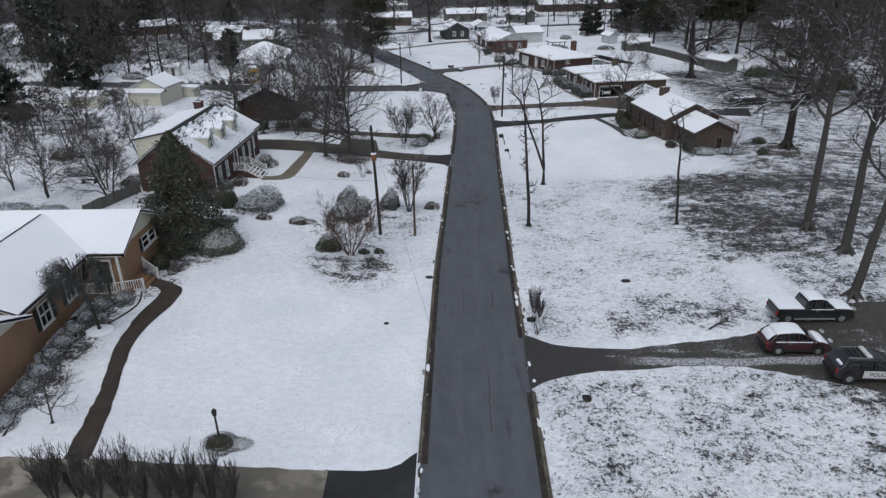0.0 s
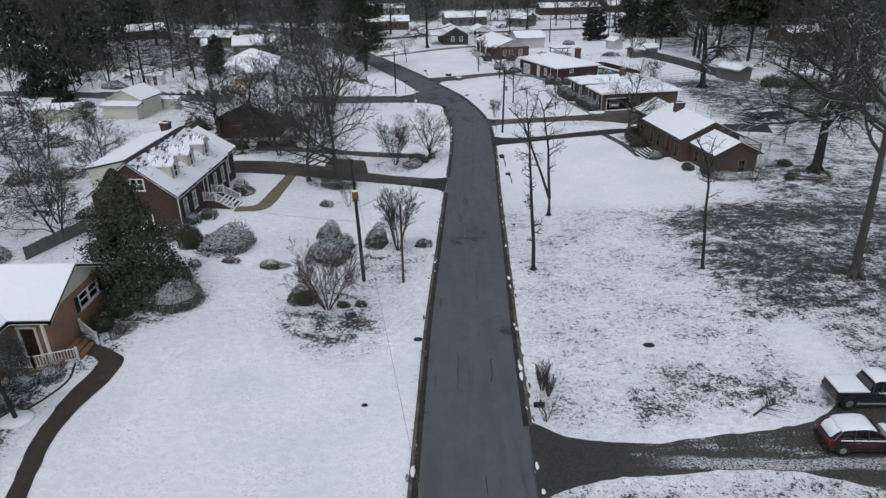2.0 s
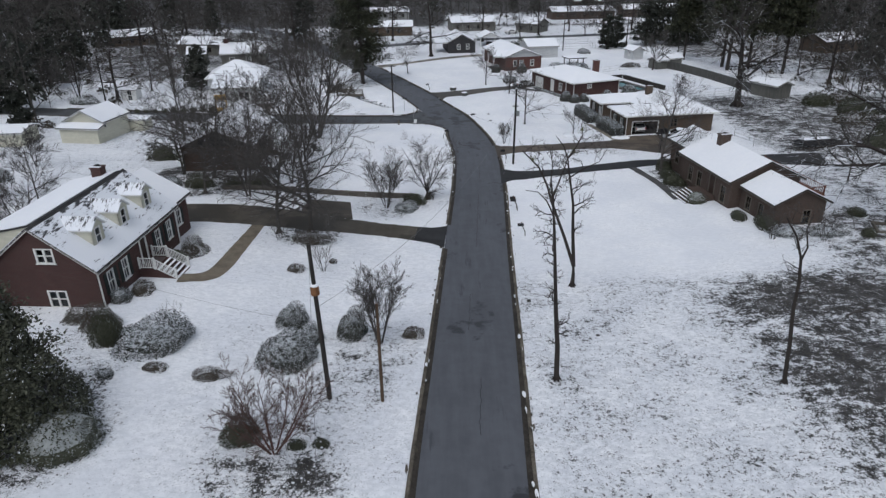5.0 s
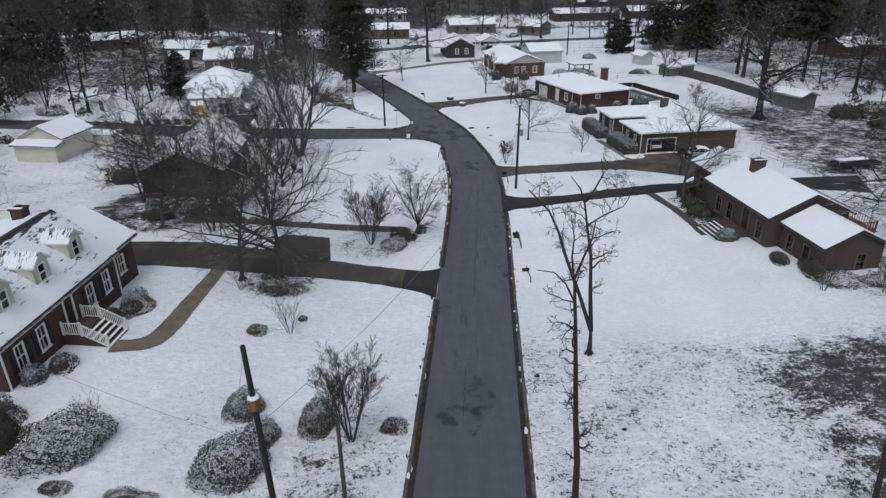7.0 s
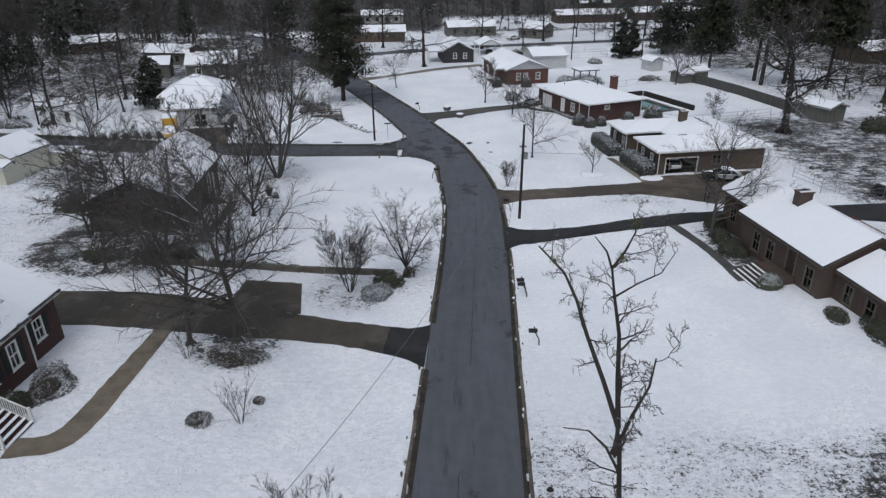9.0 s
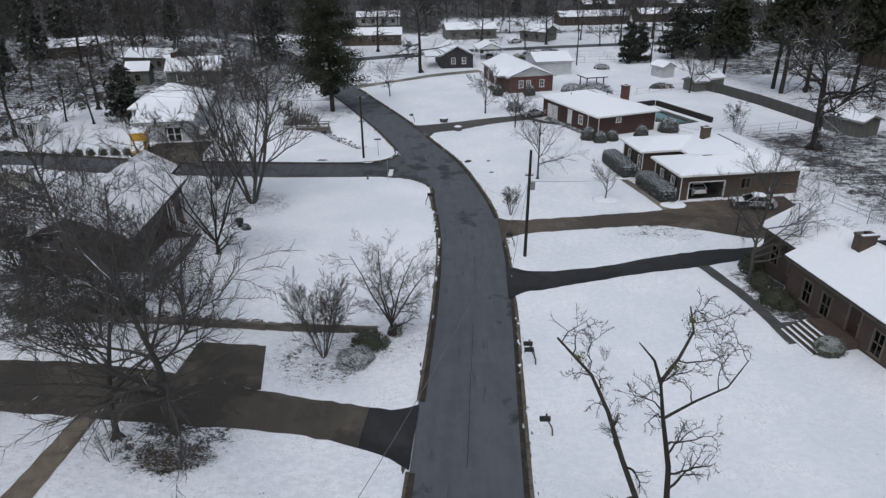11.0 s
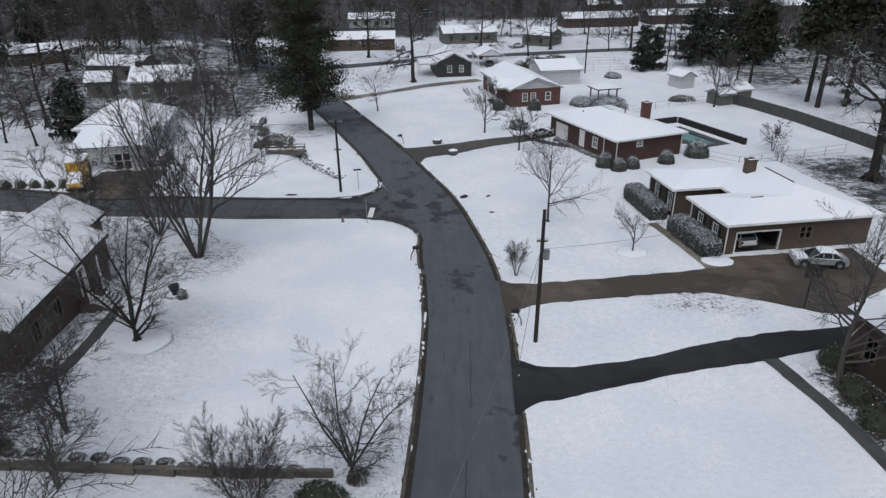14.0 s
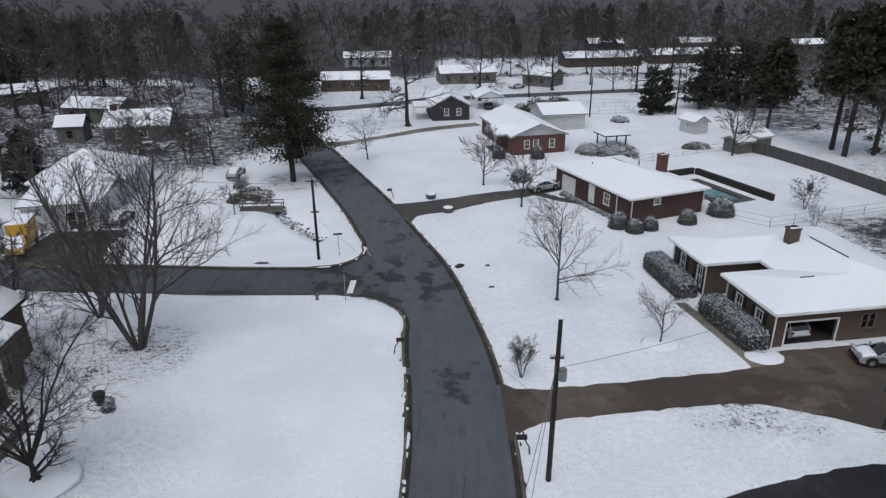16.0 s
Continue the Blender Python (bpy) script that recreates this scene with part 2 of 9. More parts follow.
M_CREAM = rough_mat("cream_siding", (0.50, 0.49, 0.40), (0.60, 0.58, 0.48), 0.6, 3, 0.7, 0.2, 0.3, (1, 1, 9))
M_PALE = rough_mat("pale_grey_siding", (0.40, 0.41, 0.42), (0.52, 0.53, 0.53), 0.6, 3, 0.7, 0.2, 0.3, (1, 1, 9))
M_GREYDARK = rough_mat("dark_grey_siding", (0.035, 0.034, 0.036), (0.055, 0.053, 0.054), 0.6, 3, 0.75, 0.2, 0.3, (1, 1, 9))
M_SHED = rough_mat("weathered_shed_boards", (0.10, 0.10, 0.09), (0.17, 0.165, 0.15), 0.6, 4, 0.85, 0.3, 0.3, (6, 6, 0.6))
M_TRIM = rough_mat("white_trim_paint", (0.66, 0.66, 0.64), (0.76, 0.76, 0.74), 0.8, 6, 0.55, 0.1)
M_DULLTRIM = rough_mat("tan_trim_paint", (0.10, 0.086, 0.07), (0.15, 0.13, 0.108), 0.8, 6, 0.6, 0.1)
M_SHUTTER = rough_mat("dark_shutter_paint", (0.012, 0.018, 0.016), (0.02, 0.026, 0.024), 1, 8, 0.6, 0.1)
M_DOORPAINT = rough_mat("dark_door_paint", (0.03, 0.018, 0.014), (0.05, 0.03, 0.022), 1, 8, 0.5, 0.1)
M_GARAGE_IN = rough_mat("garage_floor_concrete", (0.035, 0.034, 0.033), (0.06, 0.058, 0.055), 1, 8, 0.9)
M_GLASS = glass_material()
M_BARK = snowy_leaf_material("grey_bark", (0.055, 0.050, 0.046), (0.082, 0.075, 0.069), 0.25, 0.75, 0.9)
M_TWIG = snowy_leaf_material("fine_twigs", (0.056, 0.051, 0.048), (0.095, 0.088, 0.083), 0.1, 0.8, 0.9)
M_DARKBARK = snowy_leaf_material("dark_wet_bark", (0.028, 0.023, 0.021), (0.046, 0.039, 0.035), 0.1, 0.8, 0.9)
M_OAKTWIG = snowy_leaf_material("snow_lined_limbs", (0.038, 0.035, 0.033), (0.074, 0.069, 0.065), 0.36, 0.62, 0.9)
M_REDTWIG = snowy_leaf_material("reddish_twigs", (0.075, 0.052, 0.046), (0.12, 0.088, 0.078), 0.05, 0.85, 0.9)
M_PINE = snowy_leaf_material("pine_needles", (0.018, 0.022, 0.012), (0.045, 0.046, 0.026), 0.06, 0.85)
M_MAGNOLIA = snowy_leaf_material("glossy_evergreen_leaves", (0.034, 0.038, 0.024), (0.085, 0.088, 0.06), 0.10, 0.6, 0.5)
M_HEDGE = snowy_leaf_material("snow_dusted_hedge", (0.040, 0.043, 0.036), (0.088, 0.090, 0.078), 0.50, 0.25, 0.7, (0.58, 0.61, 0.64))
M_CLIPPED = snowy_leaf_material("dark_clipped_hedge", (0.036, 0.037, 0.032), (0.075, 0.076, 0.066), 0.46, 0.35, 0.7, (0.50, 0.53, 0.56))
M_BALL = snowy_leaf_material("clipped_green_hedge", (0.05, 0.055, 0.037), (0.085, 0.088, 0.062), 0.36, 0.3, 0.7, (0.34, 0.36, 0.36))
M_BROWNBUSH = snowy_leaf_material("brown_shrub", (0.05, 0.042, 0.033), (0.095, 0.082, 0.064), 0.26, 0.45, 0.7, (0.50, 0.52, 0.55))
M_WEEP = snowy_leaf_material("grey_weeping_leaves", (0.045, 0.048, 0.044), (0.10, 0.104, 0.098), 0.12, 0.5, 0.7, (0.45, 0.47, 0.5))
M_REDBARK = snowy_leaf_material("reddish_bark", (0.085, 0.042, 0.036), (0.12, 0.062, 0.052), 0.12, 0.75, 0.9)
M_MISTLETOE = snowy_leaf_material("mistletoe_leaves", (0.075, 0.08, 0.035), (0.13, 0.13, 0.06), 0.05, 0.8)
M_CEDAR = snowy_leaf_material("dark_cedar", (0.018, 0.021, 0.016), (0.045, 0.048, 0.038), 0.12, 0.6)
M_POLE = rough_mat("creosoted_pole", (0.019, 0.017, 0.016), (0.042, 0.037, 0.033), 1.5, 10, 0.9, 0.4, 0.3, (5, 5, 0.4))
M_BROWNPOLE = rough_mat("brown_wood_pole", (0.07, 0.045, 0.03), (0.11, 0.075, 0.05), 1.5, 10, 0.9, 0.4, 0.3, (5, 5, 0.4))
M_WOOD = rough_mat("weathered_timber", (0.085, 0.075, 0.062), (0.16, 0.145, 0.125), 1.2, 8, 0.9, 0.4)
M_DECK = rough_mat("red_brown_deck", (0.13, 0.055, 0.04), (0.19, 0.085, 0.06), 1.2, 8, 0.8, 0.3)
M_STEEL = rough_mat("galvanised_steel", (0.22, 0.23, 0.23), (0.32, 0.33, 0.33), 2, 9, 0.5, 0.1, 0.5, None, 0.6)
M_BLACK = rough_mat("black_paint", (0.012, 0.012, 0.013), (0.02, 0.02, 0.021), 2, 9, 0.5, 0.05)
M_RUBBER = rough_mat("tyre_rubber", (0.014, 0.014, 0.014), (0.026, 0.026, 0.026), 3, 20, 0.85, 0.2)
M_ROCK = snowy_leaf_material("snowy_rocks", (0.05, 0.05, 0.048), (0.12, 0.12, 0.115), 0.5, 0.6, 0.9)
M_WATER = rough_mat("pool_cover_water", (0.09, 0.21, 0.225), (0.17, 0.30, 0.31), 0.5, 2, 0.25, 0.05, 0.5)
M_WIRE = rough_mat("grey_cable", (0.10, 0.10, 0.105), (0.17, 0.17, 0.175), 1, 4, 0.6, 0)

# ---- mesh helpers ----


class Geo:
    """Collects faces of one mesh."""

    def __init__(self):
        self.v, self.f = [], []

    def poly(self, pts):
        n = len(self.v)
        self.v += [tuple(p) for p in pts]
        self.f.append(tuple(range(n, n + len(pts))))
        return self

    def add(self, verts, faces):
        n = len(self.v)
        self.v += [tuple(p) for p in verts]
        self.f += [tuple(i + n for i in f) for f in faces]
        return self

    def hexa(self, lo, hi):
        """A solid between two quads given in the same order."""
        return self.add([*lo, *hi], [(3, 2, 1, 0), (4, 5, 6, 7), (0, 1, 5, 4), (1, 2, 6, 5), (2, 3, 7, 6), (3, 0, 4, 7)])

    def box(self, x0, x1, y0, y1, z0, z1):
        return self.hexa([(x0, y0, z0), (x1, y0, z0), (x1, y1, z0), (x0, y1, z0)], [(x0, y0, z1), (x1, y0, z1), (x1, y1, z1), (x0, y1, z1)])

    def soft(self, x0, x1, y0, y1, z0, z1, b):
        """A box whose top edges are chamfered by b."""
        self.hexa([(x0, y0, z0), (x1, y0, z0), (x1, y1, z0), (x0, y1, z0)], [(x0, y0, z1 - b), (x1, y0, z1 - b), (x1, y1, z1 - b), (x0, y1, z1 - b)])
        self.f.pop(-5)
        n = len(self.v)
        self.v += [(x0 + b, y0 + b, z1), (x1 - b, y0 + b, z1), (x1 - b, y1 - b, z1), (x0 + b, y1 - b, z1)]
        k = n - 4
        self.f += [(n, n + 1, n + 2, n + 3)] + [(k + i, k + (i + 1) % 4, n + (i + 1) % 4, n + i) for i in range(4)]
        return self

    def tube(self, pts, radii, sides=6, cap=True):
        pts = [Vector(p) for p in pts]
        n0 = len(self.v)
        ref = Vector((0.31, 0.95, 0.05))
        for i, p in enumerate(pts):
            d = (pts[min(i + 1, len(pts) - 1)] - pts[max(i - 1, 0)]).normalized()
            a = d.cross(ref)
            if a.length < 0.05:
                a = d.cross(Vector((1, 0, 0)))
            a.normalize()
            b = d.cross(a)
            for k in range(sides):
                w = 2 * math.pi * k / sides
                q = p + (a * math.cos(w) + b * math.sin(w)) * radii[i]
                self.v.append((q.x, q.y, q.z))
        for i in range(len(pts) - 1):
            for k in range(sides):
                p, q = n0 + i * sides + k, n0 + i * sides + (k + 1) % sides
                self.f.append((p, q, q + sides, p + sides))
        if cap:
            self.f.append(tuple(range(n0 + sides - 1, n0 - 1, -1)))
            self.f.append(tuple(range(len(self.v) - sides, len(self.v))))
        return self

    def ball(self, c, r, rings=5, segs=8, lump=0.0, rng=None):
        n = len(self.v)
        for i in range(rings + 1):
            a = math.pi * i / rings
            for k in range(segs):
                w = 2 * math.pi * k / segs
                s = 1 + (rng.uniform(-lump, lump) if rng else 0)
                self.v.append((c[0] + r[0] * s * math.sin(a) * math.cos(w), c[1] + r[1] * s * math.sin(a) * math.sin(w), c[2] + r[2] * s * math.cos(a)))
        for i in range(rings):
            for k in range(segs):
                p, q = n + i * segs + k, n + i * segs + (k + 1) % segs
                self.f.append((p, p + segs, q + segs, q))
        return self


def mesh_object(name, geo, material, parent=None, label="", smooth=False):
    me = bpy.data.meshes.new(name)
    me.from_pydata(geo.v, [], geo.f)
    if material:
        me.materials.append(material)
    if smooth:
        me.polygons.foreach_set("use_smooth", [True] * len(me.polygons))
    ob = new(name, me)
    if parent:
        ob.parent = parent
    if label:
        ob["label"] = label
    return ob


def part(name, geo, material, parent, label="", smooth=False):
    return mesh_object(name, geo, material, parent, label, smooth)


def thing(name, x, y, z, rz, label, category, group="", kind=""):
    ob = tagged(new(name), label, category, group, kind)
    ob.empty_display_size = 0.2
    ob.matrix_world = pose(x, y, z, 0, 0, rz)
    return ob


def ease(a, b, v):
    t = min(1.0, max(0.0, (v - a) / (b - a)))
    return t * t * (3 - 2 * t)


# ---- the lie of the land ----
MAIN = [(-1.0, -300), (0.6, -60), (1.2, 0), (1.85, 24), (2.55, 46.7), (3.2, 60), (4.25, 81), (5.1, 96.7), (5.35, 107), (5.2, 112), (4.75, 118),
        (3.6, 125.2), (1.55, 134.9), (-2.0, 145.3), (-5.8, 156.0), (-14.0, 175.6), (-18.4, 185.6), (-29, 208), (-44, 236), (-72, 275), (-160, 360)]
SIDE = [(0.0, 132.9), (-8, 132.7), (-15, 132.8), (-24, 133.4), (-38, 134.7), (-55, 138.5), (-75, 142), (-120, 150), (-260, 175)]
CROSS = [(-80, 208), (-50, 215), (-23, 222), (-8, 229), (8, 236), (30, 240), (55, 245), (90, 252), (200, 270)]
HALF, SIDE_HALF = 3.2, 3.05
DITCH = [(-27.9, 176), (-23.0, 165), (-18.0, 156.5), (-13.4, 149.6), (-9.4, 144.6)]


def curve_points(ctrl, step):
    """A smooth line through the control points, at even steps."""
    out = []
    p = [ctrl[0], *ctrl, ctrl[-1]]
    for i in range(1, len(p) - 2):
        a, b, c, d = (Vector(q) for q in p[i - 1:i + 3])
        n = max(1, int((c - b).length / step))
        for k in range(n):
            t = k / n
            out.append(0.5 * ((2 * b) + (c - a) * t + (2 * a - 5 * b + 4 * c - d) * t * t + (3 * b - a - 3 * c + d) * t ** 3))
    out.append(Vector(ctrl[-1]))
    return out


def dist_to(line):
    """A quick distance function to a polyline."""
    pts = np.array([(p.x, p.y) for p in line])
    a, ab = pts[:-1], pts[1:] - pts[:-1]
    ll = (ab ** 2).sum(1)

    def dist(x, y):
        q = np.array((x, y)) - a
        t = np.clip((q * ab).sum(1) / ll, 0, 1)
        return float(np.sqrt(((q - ab * t[:, None]) ** 2).sum(1)).min())
    return dist


MAIN_LINE, SIDE_LINE, CROSS_LINE, DITCH_LINE = (curve_points(c, 4.0) for c in (MAIN, SIDE, CROSS, DITCH))
main_dist, side_dist, ditch_dist = dist_to(MAIN_LINE), dist_to(SIDE_LINE), dist_to(DITCH_LINE)
POOL = (38.4, 159.6, 22)


def land(x, y):
    """Height of the lawns."""
    r = -0.3 - 1.4 * ease(45, 88, y) - 0.5 * ease(110, 150, y)
    left = 1.7 * ease(2, 24, -x) * (1 - ease(88, 120, y)) * (0.6 + 0.4 * ease(30, 60, y))
    right = 1.3 * ease(12, 40, x) * (1 - 0.85 * ease(85, 108, y))
    return r + left + right


def in_pool(x, y, grow=0.0):
    c, s = math.cos(radians(POOL[2])), math.sin(radians(POOL[2]))
    u, w = (x - POOL[0]) * c + (y - POOL[1]) * s, -(x - POOL[0]) * s + (y - POOL[1]) * c
    return abs(u) < 2.2 + grow and abs(w) < 4.6 + grow


CORNER = (-4.6, 123.6, 5.83)


def taper(y):
    """How far the street's west edge draws in before the corner."""
    return 0.9 * ease(121.5, 126, y) * (1 - ease(127, 130, y))


def ground_z(x, y):
    """Height of the ground sheet, lowered under the streets, the ditch and the pool."""
    z = land(x, y)
    if -90 < x < 30:
        low = 0.0
        d = main_dist(x, y) - HALF + (taper(y) if x < 3 else 0.0)
        if d < 0.1:
            low = min(1, (0.1 - d) / 0.6)
        if x < 4 and 120 < y < 160:
            d = side_dist(x, y) - SIDE_HALF
            if d < 0.1:
                low = max(low, min(1, (0.1 - d) / 0.6))
            if CORNER[0] < x < 1.6 and 122.8 < y < 131 and math.hypot(x - CORNER[0], y - CORNER[1]) > CORNER[2] + 0.15:
                low = 1.0
            if -8.0 < x < -1 and 134 < y < 140.6 and math.hypot(x + 8.0, y - 139.9) > 4.05:
                low = 1.0
        if low > 0:
            return z - 0.45 * low
    if -32 < x < -4 and 140 < y < 180:
        z -= 0.8 * math.exp(-(ditch_dist(x, y) / 1.3) ** 2)
    if in_pool(x, y, 0.4):
        z -= 1.0
    return z


def spot(x, y, cx, cy, r, soft=1.5):
    return 1 - ease(r, r + soft, math.hypot(x - cx, y - cy))


def zone(x, y, x0, x1, y0, y1, soft=3.0):
    return ease(x0 - soft, x0 + soft, x) * (1 - ease(x1 - soft, x1 + soft, x)) * ease(y0 - soft, y0 + soft, y) * (1 - ease(y1 - soft, y1 + soft, y))


# the first two spots put the crape myrtle bed's soft shade in as thinner snow
BARE_OR_SHADED = [(-6.8, 47.2, 2.6, 0.16), (-8, 49.8, 2.8, 0.12), (-22, 51, 4.2, 0.3), (-5.5, 57, 2.5, 0.10), (-3.4, 62, 2.5, 0.12), (-12.1, 81.8, 2.2, 0.3), (-5.6, 90.3, 2.4, 0.2), (-1, 93, 2.2, 0.18),
        (-18.6, 119.7, 4, 0.25), (-17.0, 166.3, 4.0, 0.25), (-27, 98, 7, 0.35), 
        (-23.5, 44, 2.5, 0.3), (-22.3, 58, 3, 0.2), (13.1, 38.7, 0.9, 0.13), (15.6, 41.6, 0.9, 0.12), (18.6, 40, 1.0, 0.1), (-24.4, 39, 1.2, 0.4), (-24.4, 35, 1.2, 0.4), (-24.2, 31, 1.2, 0.4), (22, 113.5, 2.5, 0.16), (25, 112.6, 2.5, 0.16)]


def snow_cover(x, y):
    """How thickly the snow lies: thin under trees and on rough ground, and for painted shade."""
    c = 0.80
    def blend(target, w):
        nonlocal c
        c += (target - c) * w
    blend(0.80, zone(x, y, -21, -1, 20, 46))
    blend(0.70, zone(x, y, -16, 0, 46, 66))
    blend(0.74, zone(x, y, -22, 0, 67, 81))
    blend(0.56, zone(x, y, 5, 60, 10, 34))
    blend(0.62, zone(x, y, 5, 70, 37, 74))
    blend(0.40, zone(x, y, 23, 80, 47, 71, 4))
    blend(0.28, zone(x, y, 26, 46, 65.5, 70.5, 2.5))
    blend(0.33, zone(x, y, 25, 31, 53, 61, 3))
    blend(0.50, zone(x, y, 17, 80, 39, 47, 2))
    blend(0.80, zone(x, y, 22.8, 26.2, 39, 47.5, 0.9))
    blend(0.66, zone(x, y, 12, 22, 41, 46, 1.5))
    blend(0.34, zone(x, y, 24, 80, 18, 39, 3))
    blend(0.52, zone(x, y, 42, 90, 70, 130, 6))
    blend(0.84, zone(x, y, 9, 29, 74, 101, 3.5))
    blend(0.30, zone(x, y, 26.8, 31, 94.0, 103.5, 0.6))
    blend(0.80, zone(x, y, 8, 50, 103, 175, 2))
    blend(0.40, zone(x, y, 46, 90, 108, 150, 4))
    blend(0.87, zone(x, y, -19, 2, 94, 129, 2))
    blend(0.70, zone(x, y, -21, -11.5, 93, 112, 3))
    blend(0.84, zone(x, y, -34, -4, 137, 200))
    blend(0.81, zone(x, y, -12, 35, 150, 260))
    blend(0.66, zone(x, y, -30, 70, 226, 264, 4))
    blend(0.62, zone(x, y, -24, -6, 203, 222))
    blend(0.66, zone(x, y, -60, -31, 40, 130))
    blend(0.66, zone(x, y, -130, -50, 60, 165))
    blend(0.40, zone(x, y, -170, -27, 172, 262, 6))
    blend(0.40, zone(x, y, 63, 140, 160, 262, 4))
    blend(0.62, zone(x, y, 62, 84, 150, 196, 3))
    blend(0.46, zone(x, y, 35, 64, 71, 86, 3))
    blend(0.32, ease(80, 105, x - 5))
    blend(0.05, ease(262, 290, y) * (1 - 0.8 * zone(x, y, 0, 120, 280, 330)))
    for bx, by, r, drop in BARE_OR_SHADED:
        if abs(x - bx) < r + 3 and abs(y - by) < r + 3:
            c -= drop * spot(x, y, bx, by, r, 1.8)
    return c


def build_ground():
    xs = [*np.arange(-22, 14.1, 0.5), *np.arange(-70, -22, 1.0), *np.arange(15, 66, 1.0)]
    far, s = 66.0, 2.0
    while far < 2600:
        xs += [far, -far - 5]
        far, s = far + s, s * 1.25
    xs = sorted(set(float(v) for v in xs))
    ys = [*np.arange(10, 182, 0.5), *np.arange(182, 262, 1.5)]
    far, s = 264.0, 3.0
    while far < 2600:
        ys.append(far)
        far, s = far + s, s * 1.3
    far, s = 8.0, 2.0
    while far > -1500:
        ys.append(far)
        far, s = far - s, s * 1.3
    ys = sorted(set(float(v) for v in ys))
    g = Geo()
    nx = len(xs)
    cover = []
    for y in ys:
        for x in xs:
            g.v.append((x, y, ground_z(x, y)))
            cover.append(snow_cover(x, y))
    for j in range(len(ys) - 1):
        for i in range(nx - 1):
            a = j * nx + i
            g.f.append((a, a + 1, a + nx + 1, a + nx))
    ob = mesh_object("ground", g, M_LAWN, None, "", True)
    at = ob.data.attributes.new("snow_cover", "FLOAT", "POINT")
    at.data.foreach_set("value", cover)
    return tagged(ob, "snow-covered lawns with grass and leaf litter showing through", "ground", "", "structure")


build_ground()


def offset_line(line, d):
    out = []
    for i, p in enumerate(line):
        t = (line[min(i + 1, len(line) - 1)] - line[max(i - 1, 0)]).normalized()
        out.append(Vector((p.x - t.y * d, p.y + t.x * d)))
    return out


def strip(geo, line, offsets, heights):
    """A ribbon along a line; offsets are metres to its left."""
    cols = [offset_line(line, d) for d in offsets]
    n0, m = len(geo.v), len(offsets)
    for i in range(len(line)):
        for k in range(m):
            p = cols[k][i]
            geo.v.append((p.x, p.y, land(p.x, p.y) + heights[k]))
    for i in range(len(line) - 1):
        for k in range(m - 1):
            a = n0 + i * m + k
            geo.f.append((a + 1, a, a + m, a + m + 1))
    return geo


def fan(geo, centre, pts, h):
    """A flat patch between a corner and an arc."""
    for a, b in zip(pts[:-1], pts[1:]):
        geo.poly([(q[0], q[1], land(q[0], q[1]) + h) for q in (centre, a, b)])


main_fine, side_fine = curve_points(MAIN, 1.5), curve_points(SIDE, 1.5)
road = Geo()
strip(road, main_fine, [-HALF - 0.05, -1.6, 0, 1.6, HALF + 0.05], [-0.11, -0.075, -0.06, -0.075, -0.11])
for i, p in enumerate(offset_line(main_fine, HALF + 0.05)):
    w = taper(p.y)
    if w > 0:
        q = p.lerp(main_fine[i], w / HALF)
        road.v[i * 5 + 4] = (q.x, q.y, land(q.x, q.y) - 0.11)
tagged(mesh_object("road", road, M_ROAD, None, "", True), "damp grey asphalt street curving between snowy lawns", "road", "", "structure")
street = Geo()
strip(street, side_fine, [-SIDE_HALF - 0.05, 0, SIDE_HALF + 0.05], [-0.125, -0.085, -0.125])
arc_sw = [(CORNER[0] + CORNER[2] * math.cos(a), CORNER[1] + CORNER[2] * math.sin(a)) for a in np.linspace(-0.12, math.pi / 2, 10)]
arc_nw = [(-8.0 + 3.9 * math.cos(a), 139.9 + 3.9 * math.sin(a)) for a in np.linspace(-math.pi / 2, 0.35, 9)]
fan(street, (3.0, 131.5), arc_sw, -0.115)
fan(street, (-1.0, 134.5), arc_nw, -0.115)
tagged(mesh_object("road_2", street, M_STREET), "dark asphalt side street with wet patches", "road", "", "structure")
cross = strip(Geo(), curve_points(CROSS, 4), [-2.6, 2.6], [0.03, 0.03])
tagged(mesh_object("road_3", cross, M_STREET), "far grey cross street", "road", "", "structure")

# long cracks in the asphalt
rng = random.Random(40)
for y0, y1, side, w in ((80, 95, -0.1, 0.022), (41.5, 44.6, 1.25, 0.03), (41, 45, -0.9, 0.02), (52, 58, 0.4, 0.018), (64, 70, -0.5, 0.018), (99, 107, 0.1, 0.02), (28, 34, 0.6, 0.02)):
    line = [p for p in curve_points(MAIN, 0.35) if y0 < p.y < y1]
    line = [p + Vector((side + rng.gauss(0, 0.03), 0)) for p in line]
    g = strip(Geo(), line, [-w, w], [-0.058, -0.058])
    tagged(mesh_object("crack", g, M_BLACK), "thin dark crack along the asphalt", "crack", "road cracks", "structure")

# kerbs with a gutter, broken at the driveways


def kerb(line, inward):
    """inward is +1 where the road lies to the line's left."""
    g = Geo()
    s = inward
    strip(g, line, [-0.17 * s, -0.13 * s, 0.0, 0.05 * s, 0.06 * s][::int(-s)], [-0.04, 0.03, 0.035, 0.0, -0.12][::int(-s)])
    tagged(mesh_object("kerb", g, M_KERBTOP), "stained tan concrete kerb", "kerb", "kerbs", "structure")
    g = strip(Geo(), line, [0.055 * s, 0.2 * s, 0.36 * s][::int(-s)], [-0.06, -0.068, -0.088][::int(-s)])
    tagged(mesh_object("gutter", g, M_GUTTER), "gutter filled with dark wet leaves", "gutter", "gutters", "structure")


